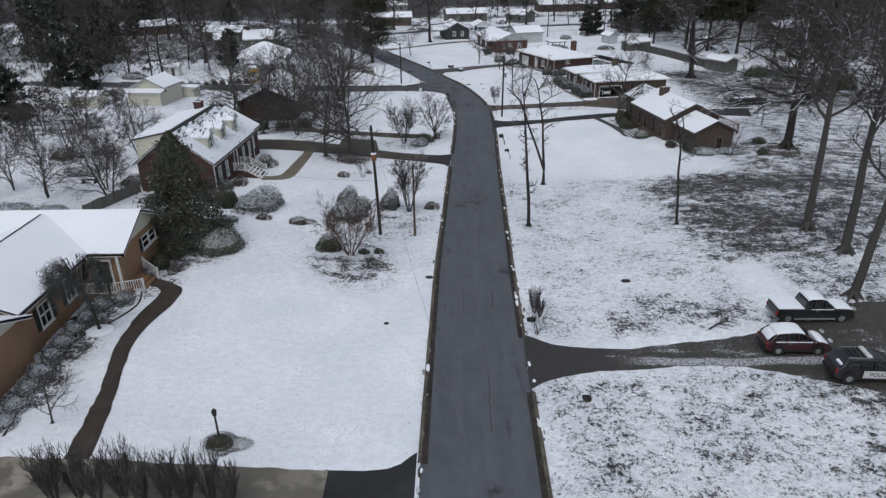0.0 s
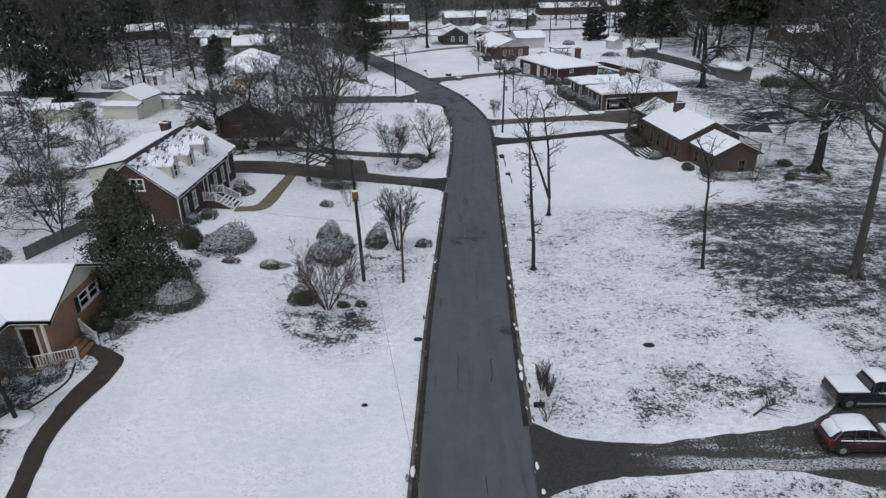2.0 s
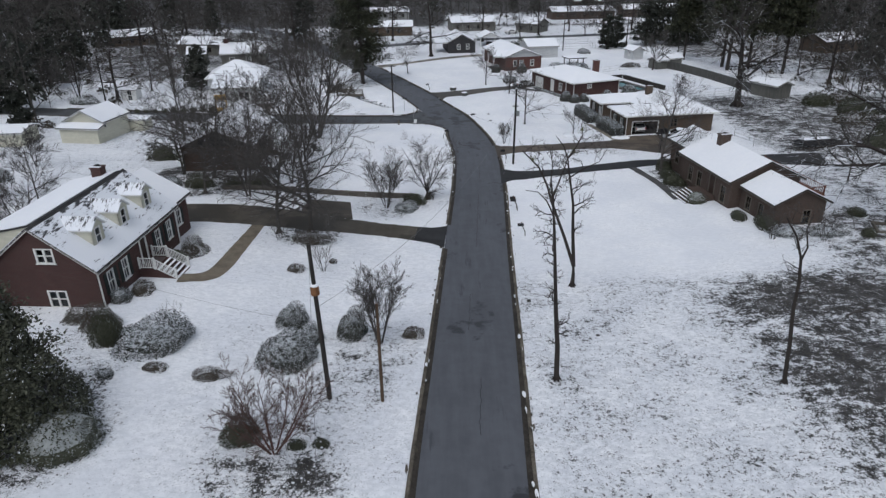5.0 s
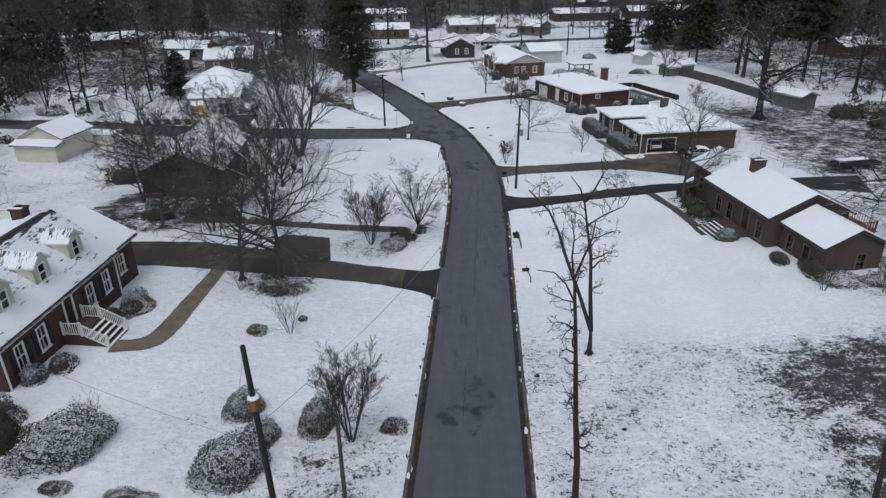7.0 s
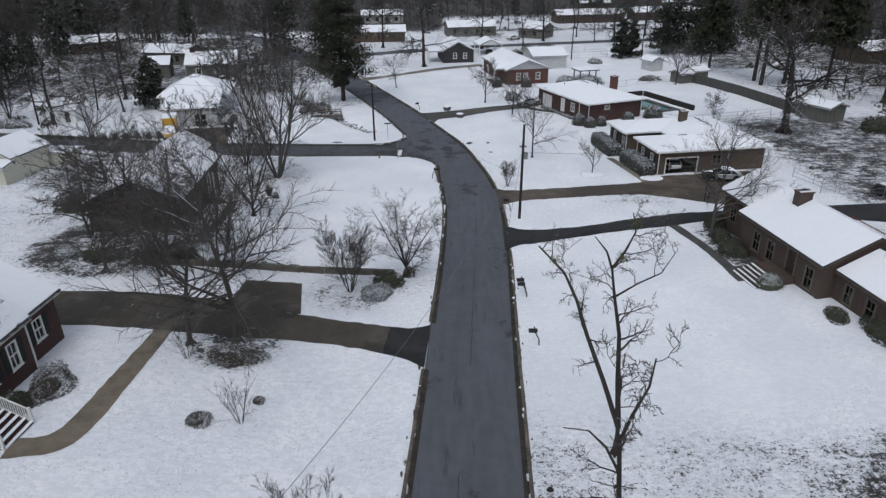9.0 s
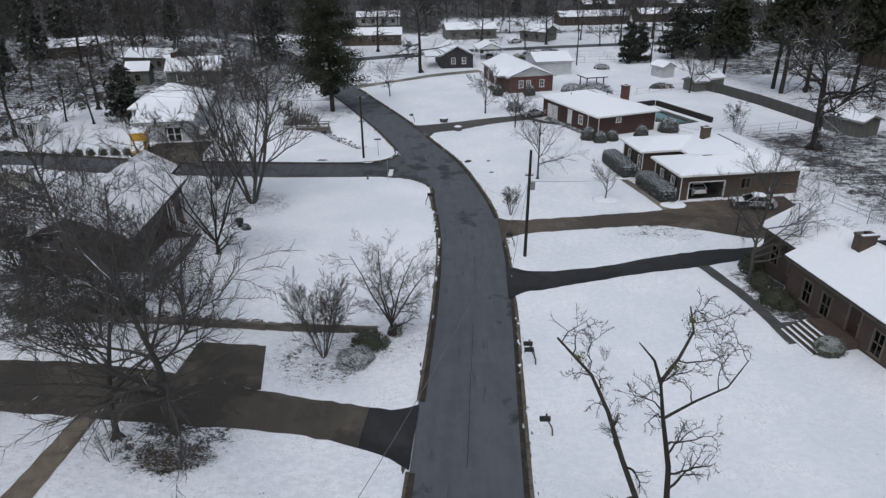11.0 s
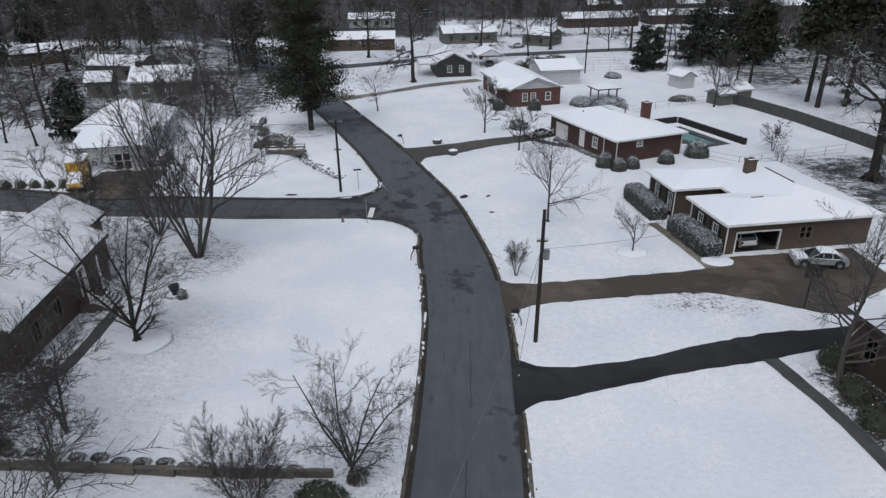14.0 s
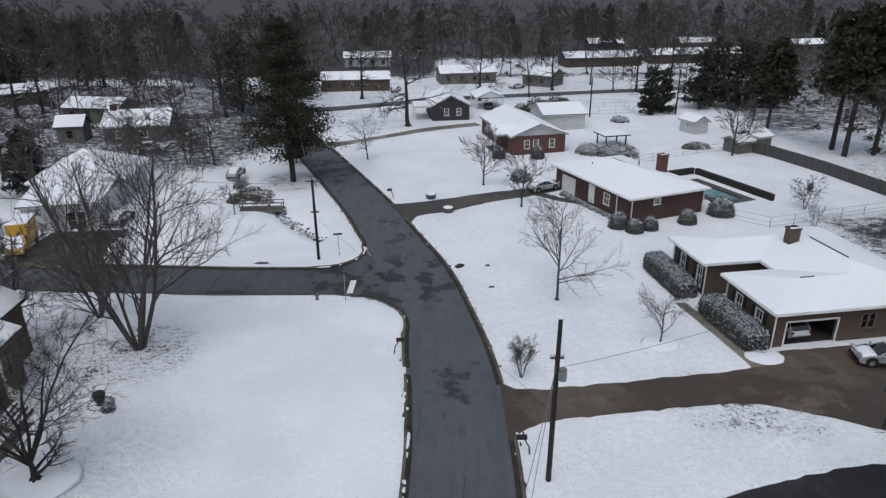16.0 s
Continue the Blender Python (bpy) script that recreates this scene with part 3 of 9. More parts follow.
def cut(line, gaps):
    runs, run = [], []
    for p in line:
        if any(a < p.y < b for a, b in gaps):
            if len(run) > 1:
                runs.append(run)
            run = []
        else:
            run.append(p)
    return runs + ([run] if len(run) > 1 else [])


right_edge = offset_line(curve_points(MAIN, 0.8), -HALF)
left_edge = offset_line(curve_points(MAIN, 0.8), HALF)
for run in cut([p for p in right_edge if -60 < p.y < 240], [(32.2, 37.4), (99.4, 103.6), (110.2, 114.7), (150.2, 155.0), (186, 190)]):
    kerb(run, 1)
for run in cut([p for p in left_edge if -60 < p.y < 117.5], [(21.0, 25.7), (80.2, 85.0)]):
    kerb(run[::-1], 1)
south = [p for p in offset_line(curve_points(SIDE, 0.8), SIDE_HALF) if -70 < p.x < -4.9]
kerb((([p for p in left_edge if 117.5 <= p.y < 119.2] + [Vector(p) for p in arc_sw] + south))[::-1], 1)
north = [p for p in offset_line(curve_points(SIDE, 0.8), -SIDE_HALF) if -70 < p.x < -8.2]
kerb(north[::-1] + [Vector(p) for p in arc_nw] + [p for p in left_edge if 142.4 < p.y < 240], -1)

# ---- driveways and paths ----


def slab(name, a_side, b_side, material, label, category="driveway", h=0.035, step=0.6):
    """Paving between two edge lines, laid on the ground."""
    A, B = curve_points(a_side, 0.3), curve_points(b_side, 0.3)
    n = max(4, int(sum((Vector(p) - Vector(q)).length for p, q in zip(a_side, a_side[1:])) / step))
    pa = [A[int(round(i * (len(A) - 1) / n))] for i in range(n + 1)]
    pb = [B[int(round(i * (len(B) - 1) / n))] for i in range(n + 1)]
    g, m = Geo(), 5
    rng = random.Random(len(label))
    for p, q in zip(pa, pb):
        d = (q - p).normalized()
        rag = 0.03 if category == "path" else 0.05
        p, q = p + d * rng.gauss(0, rag), q + d * rng.gauss(0, rag)
        for k in range(m):
            w = p.lerp(q, k / (m - 1))
            g.v.append((w.x, w.y, land(w.x, w.y) + h - (0.02 if k in (0, m - 1) else 0)))
    for i in range(n):
        for k in range(m - 1):
            a = i * m + k
            g.f.append((a, a + 1, a + m + 1, a + m))
    ob = mesh_object(name, g, material)
    return tagged(ob, label, category, "", "structure")


slab("driveway_1", [(-40, 25.6), (-22.6, 25.5), (-6.0, 25.25)], [(-40, 21.6), (-22, 21.6), (-6.0, 21.4)], M_DRIVE_PALE, "stained old concrete driveway beside the lawn")
slab("apron_1", [(-6.0, 25.25), (-3, 25.4), (-1.5, 26.6)], [(-6.0, 21.4), (-3, 21.2), (-1.6, 20.2)], M_DRIVE_DARK, "black asphalt driveway apron at the street", "driveway", 0.02)
slab("driveway_2", [(-31, 83.2), (-26, 82.9), (-17, 82.6), (-6.8, 82.7), (-2.0, 81.6)], [(-31, 88.0), (-26, 87.9), (-17, 87.6), (-8.5, 86.4), (-1.7, 85.2)], M_DRIVE_WET, "wet brown concrete driveway with an asphalt end")
slab("parking_pad", [(-14.2, 87.1), (-8.6, 86.4)], [(-14.0, 91.0), (-9.5, 91.3)], M_DRIVE_WET, "wet brown concrete parking pad", "driveway", 0.041)
slab("apron_2", [(-2.0, 81.6), (-0.4, 80.9), (1.0, 79.8)], [(-1.7, 85.2), (0, 85.0), (1.3, 85.4)], M_DRIVE_DARK, "black asphalt driveway apron at the street", "driveway", 0.02)
slab("driveway_3", [(5.4, 38.0), (7.7, 36.5), (11.7, 36.0), (15.6, 36.5), (21, 37.2), (26, 40), (34, 40)], [(5.2, 31.9), (7.8, 33.2), (12.9, 33.7), (18, 33.7), (23, 31.6), (27, 29.6), (34, 28)], M_MUD, "muddy gravel driveway with wheel tracks")
slab("driveway_4", [(8.1, 104.4), (10, 103.4), (12.8, 103.4), (16.8, 104.2), (21.6, 105.8), (26.6, 107.1), (31, 107.6), (40, 108.6), (52, 109.6)],
     [(7.9, 98.6), (9.4, 99.6), (11.2, 100.1), (16.2, 101.7), (20.2, 102.8), (24.8, 103.7), (30, 105.0), (40, 105.4), (50, 103.0)], M_DRIVE_DARK, "narrow black asphalt driveway leading behind the brick house")
slab("driveway_5", [(8.1, 115.6), (9.5, 114.8), (12.8, 115.1), (19.5, 116.1), (25.9, 117.3), (28.2, 119.2), (33, 119.9), (40, 121)],
     [(8.2, 109.3), (9.4, 110.7), (11.8, 111.6), (17.2, 112.4), (23.9, 113.0), (28.5, 111.2), (33, 109.4), (40, 110.5)], M_DRIVE_BROWN, "wet brown concrete driveway widening before the garage")
slab("driveway_6", [(-3.4, 157.0), (-1.6, 155.6), (4.4, 157.6), (9.6, 159.9), (16.5, 162.6), (19.5, 165.4)], [(0.4, 148.6), (1.2, 151.0), (5.1, 152.8), (10.1, 156.1), (15.6, 158.6), (21, 161.8)], M_DRIVE_GREY, "wet concrete driveway to the garage")
slab("driveway_7", [(-16.6, 189.5), (-10.5, 192.6), (-4.9, 197.4), (1.1, 202), (10, 206.4)], [(-15.2, 185.6), (-10.3, 190), (-4.6, 194.4), (1.4, 198.8), (11, 203.4)], M_DRIVE_PALE, "thin snowy concrete driveway")
slab("driveway_8", [(-38.6, 136.0), (-39.4, 141), (-39.8, 146)], [(-29.5, 136.0), (-31, 141), (-31.4, 147)], M_DRIVE_BROWN, "brown gravel driveway beside the pale house")
slab("path_1", [(-19.4, 25.4), (-19.75, 27.7), (-20.2, 31.0), (-21.1, 34.5), (-21.4, 36.6), (-21.4, 39.3), (-21.0, 41.9), (-21.3, 42.9), (-22.5, 43.4)],
     [(-18.1, 25.4), (-18.5, 27.7), (-19.1, 30.6), (-19.95, 34.0), (-20.3, 36.2), (-20.1, 38.4), (-19.5, 41.2), (-19.8, 43.2), (-22.3, 44.6)], M_PATH_BROWN, "dark brown curving garden path", "path", 0.04, 0.5)
slab("path_2", [(-18.0, 82.6), (-18.3, 77.3), (-18.5, 72.8), (-19.0, 71.2), (-20.5, 70.8)], [(-16.8, 82.6), (-16.9, 77.0), (-17.05, 72.0), (-17.85, 70.0), (-20.3, 69.2)], M_PATH_TAN, "tan concrete path curving to the front steps", "path", 0.04, 0.5)
slab("path_3", [(24.6, 103.8), (25.9, 97.5), (26.3, 91.2)], [(25.7, 103.9), (26.8, 98.0), (27.2, 92.6)], M_PATH_GREY, "straight grey concrete path", "path", 0.04, 0.8)
slab("path_4", [(26.3, 91.0), (30.0, 91.4)], [(27.0, 93.9), (30.0, 94.2)], M_PATH_GREY, "grey concrete landing before the steps", "path", 0.045, 0.8)
slab("path_5", [(25.7, 117.2), (24.7, 122.5), (23.7, 127.4)], [(26.6, 117.3), (25.6, 122.7), (24.6, 127.4)], M_DRIVE_PALE, "grey concrete path beside clipped hedges", "path", 0.04, 0.8)
slab("path_6", [(-21.6, 111.0), (-20.9, 104), (-21.0, 99)], [(-20.7, 111.0), (-20.0, 104), (-20.2, 99)], M_PATH_GREY, "narrow grey concrete path", "path", 0.04, 0.8)
slab("path_7", [(15.6, 158.9), (18.5, 156.2), (20.5, 155.0)], [(16.8, 160.0), (19.2, 157.4), (21.0, 156.4)], M_PATH_GREY, "curved path beside the brick house", "path", 0.045, 0.8)

# ---- houses ----


def wall_geo(geo, p0, p1, z0, z1, th, holes=()):
    """A wall from p0 to p1, its outer face on the right of that way, thick to the left, with openings (u0, u1, z0, z1)."""
    p0, p1 = Vector(p0), Vector(p1)
    d = (p1 - p0).normalized()
    n = Vector((-d.y, d.x)) * th
    L = (p1 - p0).length
    us = sorted({0.0, L, *[v for h in holes for v in h[:2]]})

    def block(u0, u1, a, b):
        if u1 - u0 < 0.01 or b - a < 0.01:
            return
        q = [p0 + d * u0, p0 + d * u1, p0 + d * u1 + n, p0 + d * u0 + n]
        geo.hexa([(w.x, w.y, a) for w in q], [(w.x, w.y, b) for w in q])
    for u0, u1 in zip(us, us[1:]):
        mid = (u0 + u1) / 2
        z = z0
        for h in sorted((h for h in holes if h[0] < mid < h[1]), key=lambda h: h[2]):
            block(u0, u1, z, h[2])
            z = h[3]
        block(u0, u1, z, z1)


def on_wall(p0, p1):
    """Local places on a wall: u along it, out from it, and height."""
    p0, p1 = Vector(p0), Vector(p1)
    d = (p1 - p0).normalized()
    o = Vector((d.y, -d.x))
    return lambda u, out, z: (p0.x + d.x * u + o.x * out, p0.y + d.y * u + o.y * out, z)


def bar(geo, at, u0, u1, o0, o1, z0, z1):
    geo.hexa([at(u0, o1, z0), at(u1, o1, z0), at(u1, o0, z0), at(u0, o0, z0)], [at(u0, o1, z1), at(u1, o1, z1), at(u1, o0, z1), at(u0, o0, z1)])


def window(house, p0, p1, hole, trim, shutters=None, twin=False, name="window"):
    at = on_wall(p0, p1)
    u0, u1, z0, z1 = hole
    g, f = Geo(), 0.09
    ring = [(u0 - 0.04, z0), (u1 + 0.04, z0), (u1 + 0.04, z1), (u0 - 0.04, z1), (u0 + f, z0 + 0.05), (u1 - f, z0 + 0.05), (u1 - f, z1 - f), (u0 + f, z1 - f)]
    g.add([at(u, o, z) for o in (-0.1, 0.035) for u, z in ring],
          [q for k in range(4) for m in ((k + 1) % 4,) for q in ((8 + k, 8 + m, 12 + m, 12 + k), (k, 4 + k, 4 + m, m), (4 + k, 12 + k, 12 + m, 4 + m), (k, m, 8 + m, 8 + k))])
    mids = [u0 + (u1 - u0) * k for k in ((0.5,) if twin else ())]
    win = part(name, g, trim, house)
    bars = [("sill", u0 - 0.1, u1 + 0.1, -0.1, 0.09, z0 - 0.07, z0 - 0.003), ("meeting_rail", u0 + f, u1 - f, -0.08, 0.01, (z0 + z1) / 2 - 0.035, (z0 + z1) / 2 + 0.035)]
    bars += [("mullion", m - 0.07, m + 0.07, -0.09, 0.03, z0 + 0.05, z1 - f) for m in mids]
    if not twin:
        bars.append(("glazing_bar", (u0 + u1) / 2 - 0.018, (u0 + u1) / 2 + 0.018, -0.06, 0.0, z0 + 0.05, z1 - f))
    for piece, *b in bars:
        q = Geo()
        bar(q, at, *b)
        part(piece, q, trim, win)
    edges = [u0 + f, *mids, u1 - f]
    for a, b in zip(edges, edges[1:]):
        pane = part("pane", Geo(), M_GLASS, win, "dark window glass")
        q = Geo()
        bar(q, at, a, b, -0.075, -0.06, z0, z1 - f)
        pane.data.from_pydata(q.v, [], q.f)
    if shutters:
        for s0 in (u0 - 0.46, u1 + 0.06):
            s = Geo()
            prof = [(0.004, z1), (0.004, z0)]
            for k in range(8):
                prof += [(0.06, z0 + (z1 - z0) * (k + 0.05) / 8), (0.035, z0 + (z1 - z0) * (k + 0.95) / 8)]
            n = len(prof)
            s.add([at(s0, o, z) for o, z in prof] + [at(s0 + 0.4, o, z) for o, z in prof], [tuple(range(n)), tuple(range(2 * n - 1, n - 1, -1))] + [(i, i + n, (i + 1) % n + n, (i + 1) % n) for i in range(n)])
            part("shutter", s, shutters, win, "dark louvred shutter")
    return win


def door(house, p0, p1, hole, paint, trim):
    at = on_wall(p0, p1)
    u0, u1, z0, z1 = hole
    g = Geo()
    bar(g, at, u0 - 0.1, u0 + 0.05, -0.1, 0.05, z0, z1)
    bar(g, at, u1 - 0.05, u1 + 0.1, -0.1, 0.05, z0, z1)
    bar(g, at, u0 - 0.14, u1 + 0.14, -0.1, 0.07, z1, z1 + 0.18)
    fr = part("door", g, trim, house, "front door in a painted frame")
    leaf = Geo()
    bar(leaf, at, u0 + 0.05, u1 - 0.05, -0.09, -0.04, z0 + 0.02, z1)
    for k in range(2):
        for j in range(3):
            a = u0 + 0.13 + k * (u1 - u0 - 0.2) / 2
            b = z0 + 0.15 + j * (z1 - z0 - 0.2) / 3
            bar(leaf, at, a, a + (u1 - u0) / 2 - 0.2, -0.04, -0.025, b, b + (z1 - z0) / 3 - 0.18)
    part("leaf", leaf, paint, fr, "panelled door leaf")
    knob = Geo().ball(at(u1 - 0.14, 0.0, z0 + 1.0), (0.04, 0.04, 0.04), 4, 6)
    part("knob", knob, M_STEEL, fr, "metal door knob")
    return fr


def slope_slab(geo, a, b, c, d, th, lift=0.0):
    """A sloping plate with its top on a, b, c, d (counter-clockwise from above)."""
    geo.hexa([(p[0], p[1], p[2] - th + lift) for p in (a, b, c, d)], [(p[0], p[1], p[2] + lift) for p in (a, b, c, d)])


def lerp3(a, b, t):
    return tuple(p + (q - p) * t for p, q in zip(a, b))


def gable_roof(house, x0, x1, y0, y1, ze, zr, axis="y", snow=M_ROOFSNOW, gap=0.0, trim=M_TRIM, ridge=None, snow_label="even white snow on the roof"):
    """Two slopes on a rectangle with its eaves; axis is the ridge's way."""
    rg = ridge if ridge is not None else ((x0 + x1) / 2 if axis == "y" else (y0 + y1) / 2)
    if axis == "y":
        slopes = [((x0, y1, ze), (x0, y0, ze), (rg, y0, zr), (rg, y1, zr)), ((x1, y0, ze), (x1, y1, ze), (rg, y1, zr), (rg, y0, zr))]
    else:
        slopes = [((x0, y0, ze), (x1, y0, ze), (x1, rg, zr), (x0, rg, zr)), ((x1, y1, ze), (x0, y1, ze), (x0, rg, zr), (x1, rg, zr))]
    g = Geo()
    for s in slopes:
        slope_slab(g, *s, 0.16)
    roof = part("roof", g, M_SHINGLE, house)
    for a, b, c, d in slopes:
        for q in ((a, b, lerp3(b, c, 0.02), lerp3(a, d, 0.02)), (b, c, lerp3(c, d, 0.012), lerp3(b, a, 0.012)), (d, a, lerp3(a, b, 0.012), lerp3(d, c, 0.012))):
            t = Geo()
            slope_slab(t, *q, 0.2, -0.02)
            part("fascia", t, trim, roof, "painted fascia board")
        sn = Geo()
        slope_slab(sn, lerp3(a, d, 0.012), lerp3(b, c, 0.012), lerp3(c, b, gap), lerp3(d, a, gap), 0.05, 0.055)
        part("snow_layer", sn, snow, roof, snow_label)
    return roof


def hip_roof(house, x0, x1, y0, y1, ze, slope, trim=M_TRIM, hips=(1, 1, 1, 1)):
    """A hipped roof on a rectangle with its eaves."""
    w, l = x1 - x0, y1 - y0
    h = min(w, l) / 2
    zr = ze + h * slope
    if w <= l:
        r0, r1 = ((x0 + x1) / 2, y0 + h, zr), ((x0 + x1) / 2, y1 - h, zr)
        faces = [((x0, y0), (x1, y0), r0, r0), ((x1, y0), (x1, y1), r1, r0), ((x1, y1), (x0, y1), r1, r1), ((x0, y1), (x0, y0), r0, r1)]
    else:
        r0, r1 = (x0 + h, (y0 + y1) / 2, zr), (x1 - h, (y0 + y1) / 2, zr)
        faces = [((x0, y0), (x1, y0), r1, r0), ((x1, y0), (x1, y1), r1, r1), ((x1, y1), (x0, y1), r0, r1), ((x0, y1), (x0, y0), r0, r0)]
    g, sn = Geo(), Geo()
    g.poly([(x0, y0, ze - 0.14), (x0, y1, ze - 0.14), (x1, y1, ze - 0.14), (x1, y0, ze - 0.14)])
    for p, q, a, b in faces:
        g.poly([(*p, ze), (*q, ze), a] + ([b] if a != b else []))
        g.poly([(*p, ze - 0.14), (*q, ze - 0.14), (*q, ze), (*p, ze)])
        up = lambda v: (v[0], v[1], v[2] + 0.06)
        sn.poly([(*p, ze + 0.06), (*q, ze + 0.06), up(a)] + ([up(b)] if a != b else []))
        sn.poly([(*p, ze + 0.004), (*q, ze + 0.004), (*q, ze + 0.06), (*p, ze + 0.06)])
    roof = part("roof", g, M_SHINGLE, house)
    for p, q in (((x0, y0), (x1, y0)), ((x1, y0), (x1, y1)), ((x1, y1), (x0, y1)), ((x0, y1), (x0, y0))):
        at, t = on_wall(p, q), Geo()
        bar(t, at, 0.0, (Vector(q) - Vector(p)).length, 0.003, 0.06, ze - 0.17, ze - 0.005)
        part("fascia", t, trim, roof, "painted fascia board")
    part("snow_layer", sn, M_ROOFSNOW, roof, "even white snow on the roof")
    return roof


def walls(house, x0, x1, y0, y1, z0, z1, brick, holes=None, gable=None, gable_mat=None, zr=0.0, th=0.22, openings=True):
    """Four walls; holes by side S, E, N, W as (u0, u1, z0, z1), u from the wall's own start; gables on the named sides."""
    holes = holes or {}
    sides = {"S": ((x0, y0), (x1, y0)), "E": ((x1, y0 + th), (x1, y1 - th)), "N": ((x1, y1), (x0, y1)), "W": ((x0, y1 - th), (x0, y0 + th))}
    g = Geo()
    for k, (a, b) in sides.items():
        wall_geo(g, a, b, z0, z1, th, holes.get(k, ()))
    body = part("wall", g, brick, house)
    for k in gable or "":
        (ax, ay), (bx, by) = (sides[k][0], sides[k][1])
        if k in "EW":
            ay, by = (y0, y1) if k == "E" else (y1, y0)
        d = Vector((bx - ax, by - ay)).normalized()
        n = Vector((-d.y, d.x)) * 0.16
        t = Geo()
        tri = [(ax, ay, z1), (bx, by, z1), ((ax + bx) / 2, (ay + by) / 2, zr)]
        back = [(p[0] + n.x, p[1] + n.y, p[2]) for p in tri]
        t.add(tri + back, [(0, 1, 2), (5, 4, 3), (0, 3, 4, 1), (1, 4, 5, 2), (2, 5, 3, 0)])
        part("gable", t, gable_mat or brick, house, "triangular gable wall")
    return sides


def chimney(house, x, y, w, l, z0, z1, brick):
    g = Geo().box(x - w / 2, x + w / 2, y - l / 2, y + l / 2, z0, z1 - 0.14)
    ch = part("chimney", g, brick, house, "brick chimney")
    part("cap", Geo().soft(x - w / 2 - 0.07, x + w / 2 + 0.07, y - l / 2 - 0.07, y + l / 2 + 0.07, z1 - 0.14, z1, 0.03), brick, ch)
    part("flue", Geo().box(x - 0.14, x + 0.14, y - 0.14, y + 0.14, z1, z1 + 0.16), M_BLACK, ch)
    part("snow", Geo().soft(x - w / 2, x + w / 2, y - l / 2, y - 0.16, z1 + 0.003, z1 + 0.06, 0.02), M_SNOW, ch)


def stairs(house, p0, p1, depth, z_top, z_low, n, mat, tread=None, lie=0.12):
    """Steps from a wall outwards; p0 to p1 is their width along the wall."""
    at = on_wall(p0, p1)
    w = (Vector(p1) - Vector(p0)).length
    for i in range(n):
        z1 = z_low + (z_top - z_low) * (n - i) / n
        g = Geo()
        bar(g, at, 0, w, depth[0] + (depth[1] - depth[0]) * i / n, depth[0] + (depth[1] - depth[0]) * (i + 1) / n, z_low - 0.3, z1 - 0.05)
        st = part("step", g, mat, house)
        t = Geo()
        bar(t, at, 0.02, w - 0.02, depth[0] + (depth[1] - depth[0]) * i / n + lie, depth[0] + (depth[1] - depth[0]) * (i + 1) / n + 0.03, z1 - 0.05, z1)
        part("tread", t, tread or M_SNOW, st, "snow-covered tread")


def railing(house, a, b, h, mat, gap=0.16, name="railing"):
    """A railing between two points of its foot, with posts, two rails and balusters."""
    a, b = Vector(a), Vector(b)
    L = (b - a).length
    rail = part(name, Geo().tube([a + Vector((0, 0, h)), b + Vector((0, 0, h))], [0.05, 0.05], 4), mat, house)
    for q in (a, b):
        part("post", Geo().box(q.x - 0.06, q.x + 0.06, q.y - 0.06, q.y + 0.06, q.z, q.z + h + 0.1), mat, rail)
    for z in (0.1,):
        t = Geo().tube([a + Vector((0, 0, z)), b + Vector((0, 0, z))], [0.045, 0.045], 4)
        part("rail", t, mat, rail)
    n = max(1, int(L / gap))
    for i in range(1, n):
        q = a.lerp(b, i / n)
        part("baluster", Geo().box(q.x - 0.02, q.x + 0.02, q.y - 0.02, q.y + 0.02, q.z + 0.1, q.z + h), mat, rail)


def downpipe(house, x, y, z0, z1, mat=M_TRIM):
    part("downpipe", Geo().box(x - 0.045, x + 0.045, y - 0.045, y + 0.045, z0, z1), mat, house)

